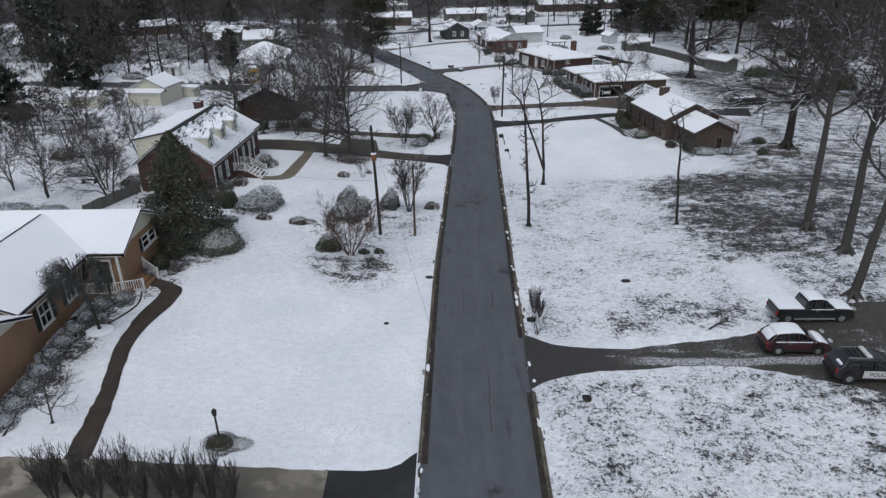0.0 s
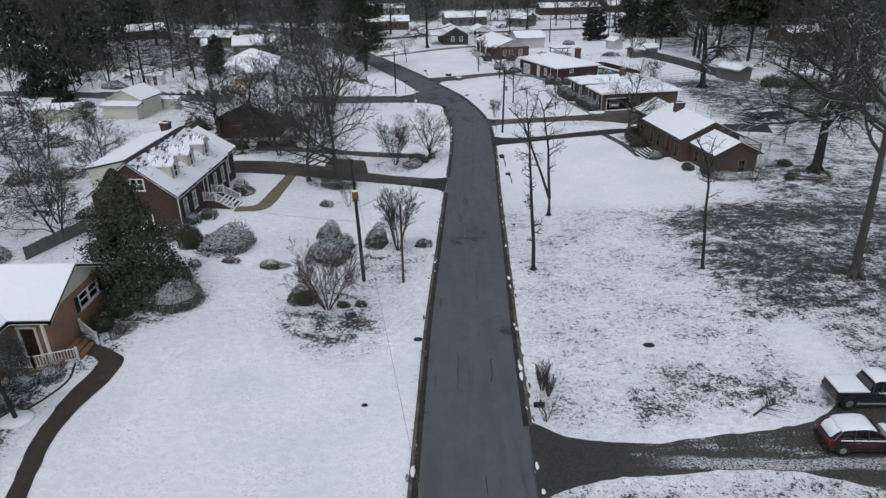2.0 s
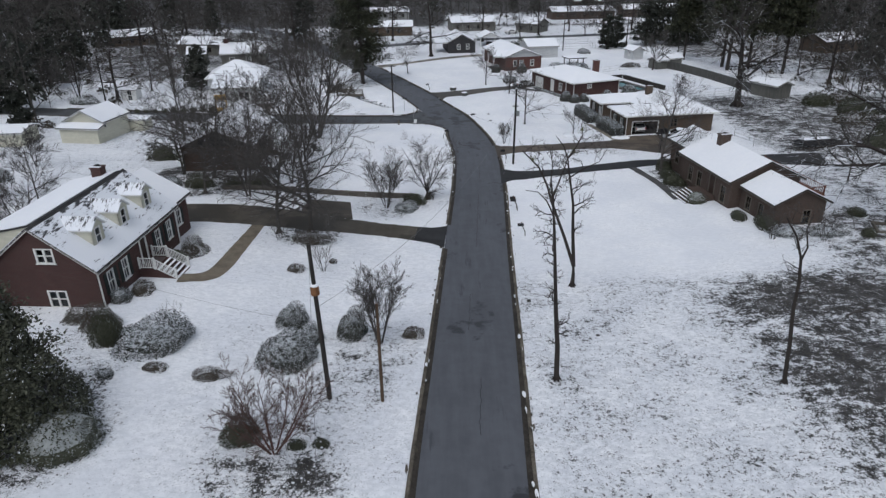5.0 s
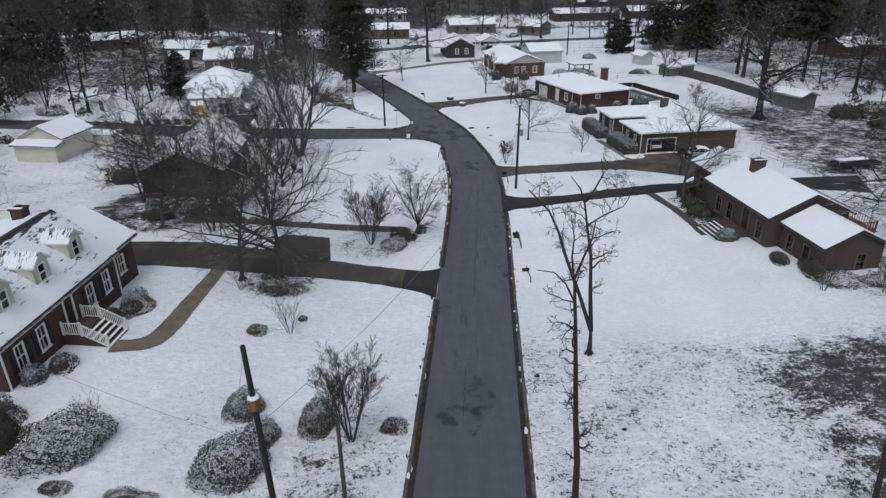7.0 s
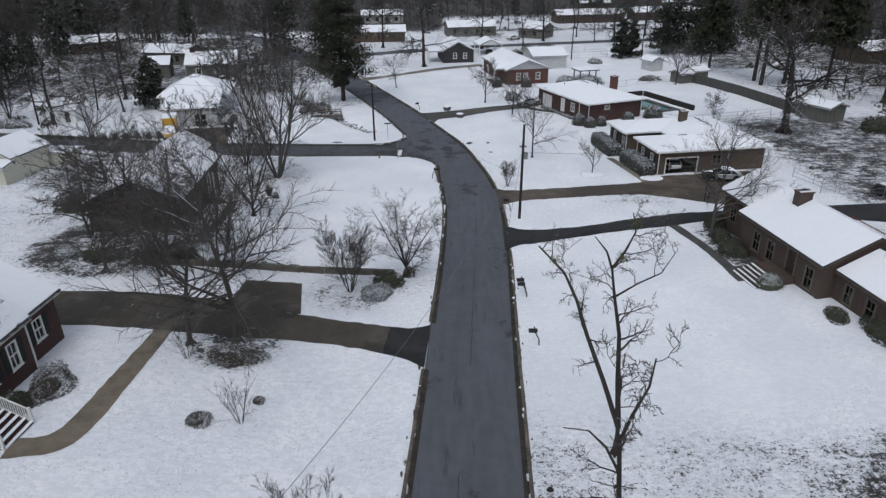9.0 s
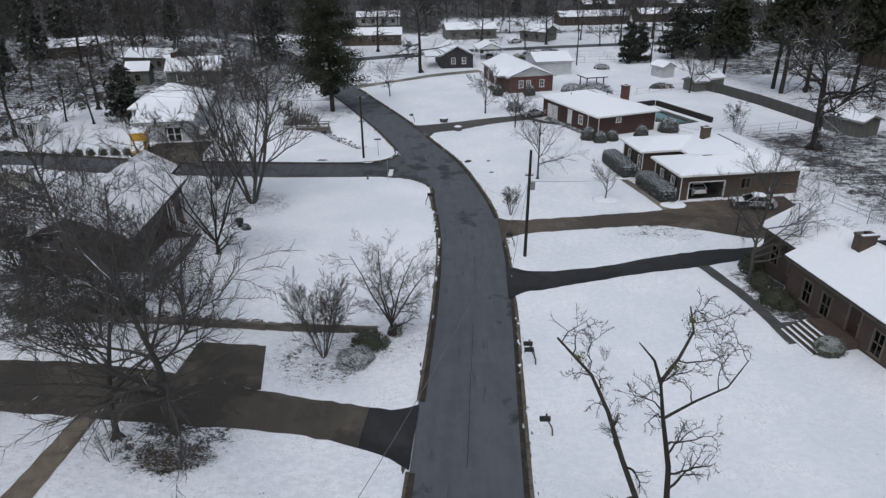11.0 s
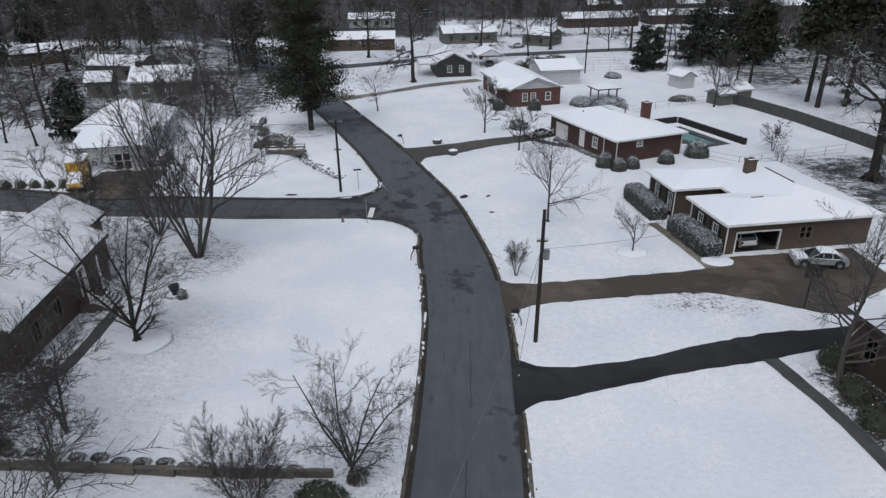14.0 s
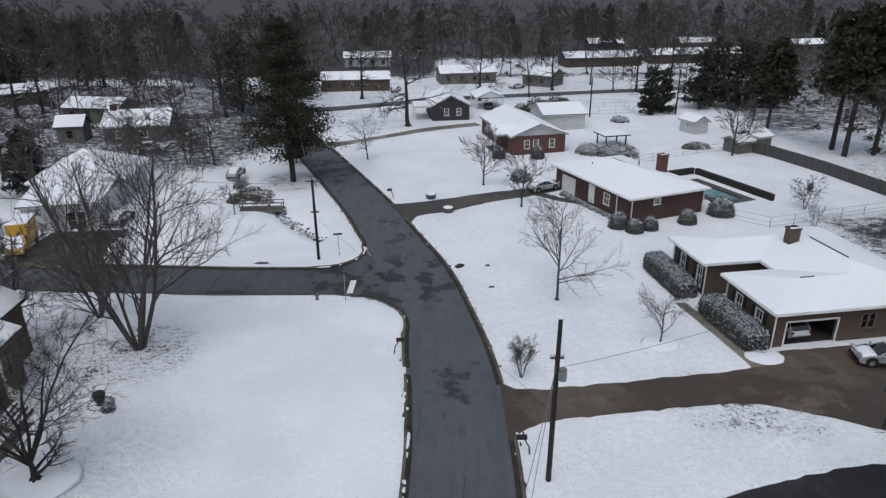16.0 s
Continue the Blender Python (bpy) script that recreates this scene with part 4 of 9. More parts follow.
# the orange brick ranch house with a projecting gable
def house_one():
    x, y = -22.9, 42.0
    z = 1.0
    h = thing("house", x, y, z, 0, "orange brick ranch house with snowy roof and cream gable", "house")
    E, top = 3.25, 5.15
    # cross wing towards the street
    s = walls(h, -13.4, -0.55, 0.45, 7.4, -0.9, E, M_BRICK_ORANGE, {"E": [(3.4, 5.9, 1.7, 2.75)], "S": [(11.0, 12.0, 0.45, 2.5)]}, "E", M_CREAM, top - 0.15)
    window(h, *s["E"], (3.4, 5.9, 1.7, 2.75), M_TRIM, M_SHUTTER, True)
    door(h, *s["S"], (11.0, 12.0, 0.45, 2.5), M_DOORPAINT, M_TRIM)
    gable_roof(h, -13.9, 0.0, 0.0, 7.85, E, top, "x")
    # long wing towards the drive
    s = walls(h, -11.4, -3.1, -8.2, 0.45, -0.9, E, M_BRICK_ORANGE, {"E": [(2.0, 3.3, 0.8, 2.4), (5.2, 6.4, 0.9, 2.4)]})
    for w in ((2.0, 3.3, 0.8, 2.4), (5.2, 6.4, 0.9, 2.4)):
        window(h, *s["E"], w, M_TRIM, M_SHUTTER)
    gable_roof(h, -11.9, -2.5, -8.4, 3.4, E, top - 0.1, "y")
    part("ridge_line", Geo().tube([(-7.2, -8.0, top - 0.04), (-7.2, 3.2, top - 0.04)], [0.06, 0.06], 4), M_SHINGLE, h, "bare dark ridge line")
    # garage wing with its gable to the street
    s = walls(h, -12, -2.6, -15.4, -8.25, -1.1, E - 0.3, M_BRICK_ORANGE, {"E": [(2.0, 3.2, 0.7, 1.9)]}, "E", M_CREAM, top - 0.6)
    window(h, *s["E"], (2.0, 3.2, 0.7, 1.9), M_TRIM, M_SHUTTER)
    gable_roof(h, -12.4, -2.1, -15.8, -7.85, E - 0.3, top - 0.45, "x")
    # porch with rails and steps
    part("porch", Geo().soft(-3.0, 0.0, -0.9, 0.42, -0.9, 0.45, 0.03), M_BRICK_ORANGE, h, "brick porch floor")
    part("porch_post", Geo().box(-0.62, -0.48, -0.1, 0.04, 0.45, E - 0.2), M_TRIM, h, "white porch post")
    railing(h, (-0.45, 3.4, 0.45), (0.95, 2.5, 0.0), 0.85, M_TRIM)
    railing(h, (-2.9, -0.8, 0.45), (-1.2, -0.8, 0.45), 0.85, M_TRIM)
    railing(h, (-1.2, -0.8, 0.45), (0.55, 0.75, 0.0), 0.85, M_TRIM)
    stairs(h, (-0.5, 0.8), (-0.5, 2.7), (0.0, 1.2), 0.42, -0.05, 3, M_BRICK_ORANGE, M_BRICK_ORANGE)


house_one()


# the red brick cottage with three dormers
def house_two():
    h = thing("house", -23.1, 71.0, 0.4, -3.0, "dark red brick cottage with three cream dormers and patchy snowy roof", "house")
    E, top, wx = 3.4, 6.75, -0.35
    L0, L1 = -6.4, 6.5
    fw = [(1.0, 1.85), (3.1, 3.95), (8.6, 9.45), (10.7, 11.55)]
    W = [(a, b, 0.95, 2.65) for a, b in fw]
    dr = (6.05, 7.0, 0.95, 3.05)
    gw = [(4.0, 5.4, 0.35, 1.75), (3.9, 5.2, 3.95, 5.1)]
    s = walls(h, -8.3, wx, L0, L1, -0.9, E, M_BRICK_RED, {"E": W + [dr], "S": [gw[0]]}, "N", None, top - 0.1)
    for w in W:
        window(h, *s["E"], w, M_TRIM, M_SHUTTER)
    window(h, *s["S"], gw[0], M_TRIM, None, True)
    door(h, *s["E"], dr, M_DOORPAINT, M_TRIM)
    # the near gable with its upper window
    g = Geo()
    ym, xm = L0, (-8.3 + wx) / 2
    k = (top - 0.1 - E) / (xm + 8.3)
    zz = lambda q: E + k * ((q + 8.3) if q < xm else (wx - q))
    a, b = -8.3 + gw[1][0], -8.3 + gw[1][1]
    for q0, q1, lo0, lo1 in ((-8.3, a, E, E), (b, wx, E, E)):
        g.hexa([(q0, ym, lo0), (q1, ym, lo1), (q1, ym + 0.2, lo1), (q0, ym + 0.2, lo0)], [(q0, ym, zz(q0) + 0.002), (q1, ym, zz(q1)), (q1, ym + 0.2, zz(q1)), (q0, ym + 0.2, zz(q0) + 0.002)])
    g.box(a, b, ym, ym + 0.2, E, gw[1][2])
    xs = [a, xm, b]
    for q0, q1 in zip(xs, xs[1:]):
        g.hexa([(q0, ym, gw[1][3]), (q1, ym, gw[1][3]), (q1, ym + 0.2, gw[1][3]), (q0, ym + 0.2, gw[1][3])], [(q0, ym, zz(q0)), (q1, ym, zz(q1)), (q1, ym + 0.2, zz(q1)), (q0, ym + 0.2, zz(q0))])
    part("gable", g, M_BRICK_RED, h, "brick gable with a window")
    window(h, (-8.3, L0), (wx, L0), gw[1], M_TRIM, None, True)
    gable_roof(h, -8.7, 0.0, L0 - 0.25, L1 + 0.2, E, top, "y", M_PATCHSNOW, 0.055, M_TRIM, None, "thin patchy snow with shingle rows showing")
    # shallow roof over the rear rooms, with its cream side
    q = Geo()
    q.add([(xm, L0 + 0.5, top), (-8.3, L0 + 0.5, 5.9), (-8.3, L0 + 0.5, E)], [(0, 1, 2)])
    q.add([(xm, L0 + 0.52, top), (-8.3, L0 + 0.52, 5.9), (-8.3, L0 + 0.52, E), (-8.3, L1 - 0.5, 5.9), (-8.3, L1 - 0.5, E)], [(1, 3, 4, 2)])
    part("rear_wall", q, M_CREAM, h, "cream siding of the rear rooms")
    q = Geo()
    slope_slab(q, (-8.8, L1 - 0.4, 5.85), (-8.8, L0 + 0.4, 5.85), (xm, L0 + 0.4, top + 0.03), (xm, L1 - 0.4, top + 0.03), 0.14)
    rr = part("rear_roof", q, M_SHINGLE, h)
    q = Geo()
    slope_slab(q, (-8.75, L1 - 0.4, 5.86), (-8.75, L0 + 0.4, 5.86), (xm - 0.35, L0 + 0.4, top - 0.04), (xm - 0.35, L1 - 0.4, top - 0.04), 0.05, 0.06)
    part("snow_layer", q, M_ROOFSNOW, rr, "even white snow on the roof")
    # dormers
    for yc in (-3.6, 0.1, 3.9):
        xf, w2, zb, ze, zp = -1.25, 0.75, 4.35, 5.75, 6.35
        g = Geo()
        wall_geo(g, (xf, yc - w2), (xf, yc + w2), zb - 0.35, ze, 0.1, [(0.4, 1.1, zb + 0.05, ze - 0.1)])
        g.add([(xf, yc - w2, ze), (xf, yc + w2, ze), (xf, yc, zp)], [(0, 1, 2)])
        for sgn in (-1, 1):
            yy = yc + sgn * w2
            g.add([(xf, yy, zb - 0.35), (xf, yy, ze), (xf - 2.2, yy, ze), (xf, yy - sgn * 0.08, zb - 0.35), (xf, yy - sgn * 0.08, ze), (xf - 2.2, yy - sgn * 0.08, ze)], [(0, 1, 2), (5, 4, 3), (0, 3, 4, 1), (1, 4, 5, 2)])
        dm = part("dormer", g, M_CREAM, h, "cream-sided dormer with a snowy gable roof")
        r, sn = Geo(), Geo()
        for sgn in (-1, 1):
            a = [(xf + 0.2, yc + sgn * (w2 + 0.18), ze - 0.14), (xf + 0.2, yc, zp), (xf - 2.9, yc, zp), (xf - 2.4, yc + sgn * (w2 + 0.18), ze - 0.14)]
            if sgn > 0:
                a = a[::-1]
            slope_slab(r, *a[::-1], 0.09, 0.06)
            slope_slab(sn, *a[::-1], 0.05, 0.115)
        part("dormer_roof", r, M_TRIM, dm)
        part("dormer_snow", sn, M_PATCHSNOW, dm, "snow on the dormer")
        win = Geo()
        at = on_wall((xf, yc - w2), (xf, yc + w2))
        for u0, u1, z0, z1 in ((0.38, 0.46, zb, ze - 0.1), (1.04, 1.12, zb, ze - 0.1), (0.46, 1.04, zb + 0.02, zb + 0.1), (0.46, 1.04, ze - 0.2, ze - 0.12), (0.46, 1.04, zb + 0.62, zb + 0.68)):
            bar(win, at, u0, u1, -0.08, 0.03, z0, z1)
        part("dormer_window", win, M_TRIM, dm)
        q = Geo()
        bar(q, at, 0.44, 1.06, -0.06, -0.045, zb + 0.06, ze - 0.12)
        part("pane", q, M_GLASS, dm, "dark window glass")
    # side wing with a plain snowy roof
    s = walls(h, -8.4, -0.9, L1 + 0.02, L1 + 3.6, -0.9, E - 0.2, M_BRICK_RED, {"E": [(0.9, 1.8, 0.9, 2.4)]}, "N", M_CREAM, top - 1.3)
    window(h, *s["E"], (0.9, 1.8, 0.9, 2.4), M_TRIM, M_SHUTTER)
    gable_roof(h, -8.8, -0.5, L1 + 0.22, L1 + 4.0, E - 0.15, top - 1.1, "y")
    chimney(h, xm - 1.6, 5.6, 0.85, 0.85, 5.0, 7.3, M_BRICK_RED)
    # front landing, steps and white rails
    part("landing", Geo().soft(wx + 0.01, 1.0, -1.0, 1.3, -0.9, 0.9, 0.03), M_BRICK_RED, h, "brick landing")
    stairs(h, (1.0, -1.0), (1.0, 1.3), (0.0, 1.75), 0.85, -0.1, 5, M_BRICK_RED, None, 0.2)
    for yy in (-1.0, 1.3):
        railing(h, (wx + 0.15, yy, 0.9), (1.0, yy, 0.9), 0.9, M_TRIM, 0.14)
        railing(h, (1.05, yy, 0.85), (2.7, yy, -0.05), 0.9, M_TRIM, 0.14)
    downpipe(h, wx + 0.06, L0 + 0.12, -0.4, E - 0.1)
    downpipe(h, wx + 0.06, L1 - 0.12, -0.4, E - 0.1)


M_PATCHSNOW = lawn_material()
M_PATCHSNOW.name = "patchy_roof_snow"


def patch_roof(m):
    nt = m.node_tree
    bs = nt.nodes["Principled BSDF"]
    n = noise_node(nt, 1.6, 6, 0.7, None, (2.6, 0.6, 1.0))
    geo = nt.nodes.new("ShaderNodeNewGeometry")
    sp = nt.nodes.new("ShaderNodeSeparateXYZ")
    nt.links.new(geo.outputs["Position"], sp.inputs[0])
    slid = step_node(nt, sp.outputs["Z"], 5.6, 7.6)
    f = step_node(nt, math_node(nt, "MULTIPLY_ADD", slid, -0.16, math_node(nt, "MULTIPLY_ADD", noise_node(nt, 0.35, 3), 0.5, n)), 0.56, 0.66)
    nt.links.new(mix_node(nt, f, (0.06, 0.06, 0.065), (0.78, 0.80, 0.84)), bs.inputs["Base Color"])
    bump_node(nt, bs, f, 0.4, 0.04)


patch_roof(M_PATCHSNOW)
house_two()


# the long dark brick ranch house on the rise
def house_three():
    h = thing("house", 30.3, 87.1, -1.0, 8.5, "long dark brown brick ranch house with stepped snowy roofs", "house")
    E, top = 3.2, 5.25
    mw = [(1.6, 2.6, 0.5, 2.3), (3.6, 4.6, 0.5, 2.3), (8.6, 9.6, 0.5, 2.3)]
    dr = (6.3, 7.4, 0.7, 2.8)
    s = walls(h, 0.5, 8.1, 0.2, 10.9, -0.8, E, M_BRICK_DARK, {"W": mw + [dr]}, "SN", None, top - 0.1)
    for w in mw:
        window(h, *s["W"], w, M_DULLTRIM)
    door(h, *s["W"], dr, M_DOORPAINT, M_DULLTRIM)
    gable_roof(h, 0.0, 8.6, -0.1, 11.2, E, top, "y", M_ROOFSNOW, 0.0, M_DULLTRIM)
    s = walls(h, 1.8, 7.1, 10.92, 16.3, -0.8, E, M_BRICK_DARK, {"W": [(1.0, 2.0, 0.7, 2.3), (3.4, 4.4, 0.7, 2.3)]}, "N", None, top - 0.55)
    for w in ((1.0, 2.0, 0.7, 2.3), (3.4, 4.4, 0.7, 2.3)):
        window(h, *s["W"], w, M_DULLTRIM)
    gable_roof(h, 1.3, 7.6, 11.22, 16.7, E + 0.16, top - 0.38, "y", M_ROOFSNOW, 0.0, M_DULLTRIM)
    s = walls(h, 1.7, 6.9, -5.7, 0.18, -0.8, E - 0.35, M_BRICK_DARK, {"W": [(0.8, 1.7, 0.6, 2.1), (3.0, 3.9, 0.6, 2.1)], "S": [(2.9, 3.8, 0.6, 2.1)]}, "S", None, top - 1.05)
    for w in ((0.8, 1.7, 0.6, 2.1), (3.0, 3.9, 0.6, 2.1)):
        window(h, *s["W"], w, M_DULLTRIM)
    window(h, *s["S"], (2.9, 3.8, 0.6, 2.1), M_DULLTRIM)
    gable_roof(h, 1.2, 7.4, -6.0, -0.12, E - 0.35, top - 0.9, "y", M_ROOFSNOW, 0.0, M_DULLTRIM)
    chimney(h, 3.7, 8.2, 1.2, 0.8, 4.2, 6.0, M_BRICK_DARK)
    part("landing", Geo().soft(-0.9, 0.48, 2.9, 6.2, -0.8, 0.65, 0.03), M_BRICK_DARK, h, "brick landing at the door")
    stairs(h, (-0.9, 6.2), (-0.9, 2.9), (0.0, 1.9), 0.6, -0.1, 5, M_BRICK_DARK, None, 0.26)
    # back deck
    for i in range(12):
        part("deck_board", Geo().soft(8.3, 11.6, 0.3 + i * 0.95, 1.2 + i * 0.95, 0.95, 1.05, 0.01), M_DECK, h, "red-brown deck board")
    for px, py in ((8.6, 0.5), (11.4, 0.5), (11.4, 6.0), (11.4, 11.4), (8.6, 11.4)):
        part("deck_post", Geo().box(px - 0.08, px + 0.08, py - 0.08, py + 0.08, -0.8, 0.95), M_DECK, h)
    railing(h, (11.5, 0.5, 1.05), (11.5, 11.4, 1.05), 0.9, M_DECK, 0.3)
    railing(h, (8.5, 0.4, 1.05), (11.4, 0.4, 1.05), 0.9, M_DECK, 0.3)


house_three()


# the hip-roofed brick house with the open garage
def house_four():
    h = thing("house", 27.8, 119.3, -1.95, 9.0, "brown brick hip-roofed ranch house with an open garage", "house")
    E = 3.3
    gar = (0.95, 5.0, 0.0, 2.25)
    ww = [(1.0, 1.9, 0.75, 2.5), (3.6, 4.5, 0.75, 2.5)]
    s = walls(h, 0.5, 14.3, 0.5, 6.7, -0.6, E, M_BRICK_BROWN, {"S": [gar, (6.9, 8.1, 1.3, 2.5)], "W": ww})
    window(h, *s["S"], (6.9, 8.1, 1.3, 2.5), M_DULLTRIM, None, True)
    for w in ww:
        window(h, *s["W"], w, M_TRIM, M_SHUTTER)
    at = on_wall(*s["S"])
    g = Geo()
    bar(g, at, gar[0] - 0.12, gar[0], -0.2, 0.03, 0, 2.35)
    bar(g, at, gar[1], gar[1] + 0.12, -0.2, 0.03, 0, 2.35)
    bar(g, at, gar[0], gar[1], -0.2, 0.03, 2.25, 2.4)
    part("garage_frame", g, M_TRIM, h, "white-framed open garage doorway")
    part("garage_floor", Geo().box(0.75, 6.6, 0.75, 6.5, -0.3, 0.33), M_GARAGE_IN, h, "grey garage floor")
    part("garage_wall", Geo().box(6.6, 6.8, 0.75, 6.5, -0.3, 3.1), M_BRICK_BROWN, h, "plain garage side wall")
    hip_roof(h, 0.0, 14.9, 0.0, 7.2, E, 0.25)
    ww = [(1.0, 1.9, 0.75, 2.5), (3.9, 4.8, 0.75, 2.5)]
    s = walls(h, 0.2, 14.3, 9.6, 15.1, -0.6, E, M_BRICK_BROWN, {"W": ww})
    for w in ww:
        window(h, *s["W"], w, M_TRIM, M_SHUTTER)
    hip_roof(h, -0.4, 14.9, 9.1, 15.6, E, 0.25)
    walls(h, 5.2, 14.3, 6.7, 9.6, -0.6, E, M_BRICK_BROWN)
    hip_roof(h, 4.6, 14.9, 0.03, 15.57, E + 0.02, 0.25)
    chimney(h, 8.2, 10.4, 0.95, 0.75, 4.0, 5.6, M_BRICK_BROWN)
    part("ridge_vent", Geo().tube([(9.75, 5.6, 4.68), (9.75, 10.2, 4.68)], [0.07, 0.07], 4), M_SHINGLE, h, "bare dark ridge line")
    part("roof_vent", Geo().tube([(4.2, 3.6, 4.26), (5.4, 3.6, 4.26)], [0.06, 0.06], 4), M_SHINGLE, h, "bare dark ridge line")
    for x, y in ((0.44, 0.45), (0.44, 6.7), (0.14, 9.55), (0.14, 15.1)):
        downpipe(h, x, y, -0.3, E - 0.1)


house_four()


def house_five():
    h = thing("house", 24.8, 146.8, -2.1, 22.5, "dark red brick ranch house with a broad snowy roof", "house")
    E, L, W = 3.1, 17.0, 11.2
    gar = (1.2, 4.4, 0.0, 2.2)
    dr = (7.5, 8.5, 0.2, 2.3)
    s = walls(h, 0.6, W - 0.5, 0.5, L - 0.5, -0.6, E, M_BRICK_RED, {"W": [gar, dr, (10.5, 11.6, 0.9, 2.3)], "S": [(3.0, 3.9, 1.9, 2.6)]})
    window(h, *s["W"], (10.5, 11.6, 0.9, 2.3), M_TRIM)
    window(h, *s["S"], (3.0, 3.9, 1.9, 2.6), M_TRIM)
    door(h, *s["W"], dr, M_TRIM, M_TRIM)
    at = on_wall(*s["W"])
    for k in range(4):
        g = Geo()
        bar(g, at, gar[0], gar[1], -0.12, -0.05, k * 0.55, k * 0.55 + 0.53)
        for j in range(4):
            bar(g, at, gar[0] + 0.12 + j * 0.78, gar[0] + 0.74 + j * 0.78, -0.05, -0.03, k * 0.55 + 0.1, k * 0.55 + 0.44)
        part("garage_door_panel", g, M_TRIM, h, "white panelled garage door")
    hip_roof(h, 0.0, W, 0.0, L, E, 0.26)
    part("ridge_vent", Geo().tube([(W / 2, 8.6, E + 1.46), (W / 2, 11.4, E + 1.46)], [0.1, 0.1], 4), M_SHINGLE, h, "bare dark ridge line")
    chimney(h, 9.4, 6.6, 1.1, 0.8, 3.2, 5.8, M_BRICK_SCARLET)
    for x, y in ((0.55, 0.42), (0.55, 3.2), (W - 0.5, 0.42)):
        downpipe(h, x, y, -0.3, E - 0.1)
    part("roof_pipe", Geo().tube([(7.2, 8.2, E + 1.0), (7.2, 8.2, E + 1.75)], [0.07, 0.07], 6), M_BLACK, h)
    part("roof_pipe", Geo().tube([(3.0, 12.0, E + 0.6), (3.0, 12.0, E + 1.1)], [0.07, 0.07], 6), M_BLACK, h)


house_five()


def house_six():
    h = thing("house", 14.4, 179.1, -2.15, 13.0, "bright red brick house with a white gable and snowy roof", "house")
    E, W, L = 3.0, 9.8, 18.5
    ww = [(2.0, 2.9, 0.9, 2.3), (3.5, 4.4, 1.2, 2.3), (6.2, 7.1, 0.9, 2.3)]
    s = walls(h, 0.5, W - 0.4, 0.5, L - 0.4, -0.5, E, M_BRICK_SCARLET, {"S": ww, "W": [(3.0, 4.0, 0.9, 2.3), (8.0, 9.0, 0.9, 2.3)]}, "SN", M_PALE, E + 1.65)
    for w in ww:
        window(h, *s["S"], w, M_TRIM)
    for w in ((3.0, 4.0, 0.9, 2.3), (8.0, 9.0, 0.9, 2.3)):
        window(h, *s["W"], w, M_TRIM)
    gable_roof(h, 0.0, W, 0.0, L, E, E + 1.85, "y")
    gable_roof(h, -2.0, 4.0, 2.2, 7.4, E, E + 1.1, "x")
    t = Geo().add([(-1.75, 2.5, E), (-1.75, 7.1, E), (-1.75, 4.8, E + 0.95)], [(2, 1, 0), (0, 1, 2)])
    part("porch_gable", t, M_PALE, h, "white porch gable")
    for y in (2.6, 7.0):
        part("porch_post", Geo().box(-1.8, -1.65, y - 0.08, y + 0.08, -0.4, E - 0.1), M_TRIM, h)
    part("porch", Geo().soft(-1.9, 0.5, 2.4, 7.2, -0.5, 0.15, 0.02), M_PATH_GREY, h)


house_six()


M_THINSNOW = rough_mat("thin_roof_snow", (0.60, 0.615, 0.64), (0.80, 0.81, 0.84), 0.5, 6, 0.9, 0.25, 0.2, (0.5, 2.5, 1.0))


def house_corner():
    h = thing("house", -22.4, 101.2, -1.1, 4.5, "dark brick house behind bare trees with a thin snowy roof", "house")
    E, W, L = 3.5, 9.4, 15.0
    ww = [(2.0, 3.1, 0.9, 2.4), (5.0, 6.1, 0.9, 2.4), (12.0, 13.0, 0.9, 2.4)]
    dr = (9.2, 10.2, 0.6, 2.7)
    s = walls(h, -W + 0.4, -0.5, 0.4, L - 0.3, -0.8, E, M_BRICK_DARK, {"E": ww + [dr]}, "SN", M_GREYDARK, E + 1.9)
    for w in ww:
        window(h, *s["E"], w, M_DULLTRIM)
    door(h, *s["E"], dr, M_DOORPAINT, M_TRIM)
    gable_roof(h, -W, 0.0, 0.0, L, E, E + 2.1, "y", M_THINSNOW, 0.01, M_DULLTRIM, None, "thin patchy snow on the roof")
    gable_roof(h, -W + 0.8, -2.0, L - 1.0, L + 4.6, E + 0.1, E + 1.9, "y", M_THINSNOW, 0.01, M_DULLTRIM, None, "thin patchy snow on the roof")
    walls(h, -W + 1.2, -2.4, L - 0.3, L + 4.2, -0.8, E + 0.1, M_BRICK_DARK, None, "N", M_GREYDARK, E + 1.7)
    part("landing", Geo().soft(-0.5, 0.7, 8.6, 11.2, -0.8, 0.55, 0.03), M_BRICK_DARK, h)
    stairs(h, (0.7, 8.9), (0.7, 10.9), (0.0, 1.1), 0.5, -0.1, 4, M_BRICK_DARK)
    for yy in (8.75, 11.05):
        railing(h, (0.7, yy, 0.5), (1.8, yy, -0.1), 0.85, M_TRIM, 0.25)
    for y in (8.7, 11.1):
        part("porch_post", Geo().box(0.45, 0.57, y - 0.06, y + 0.06, 0.55, E - 0.15), M_TRIM, h, "white porch post")


house_corner()


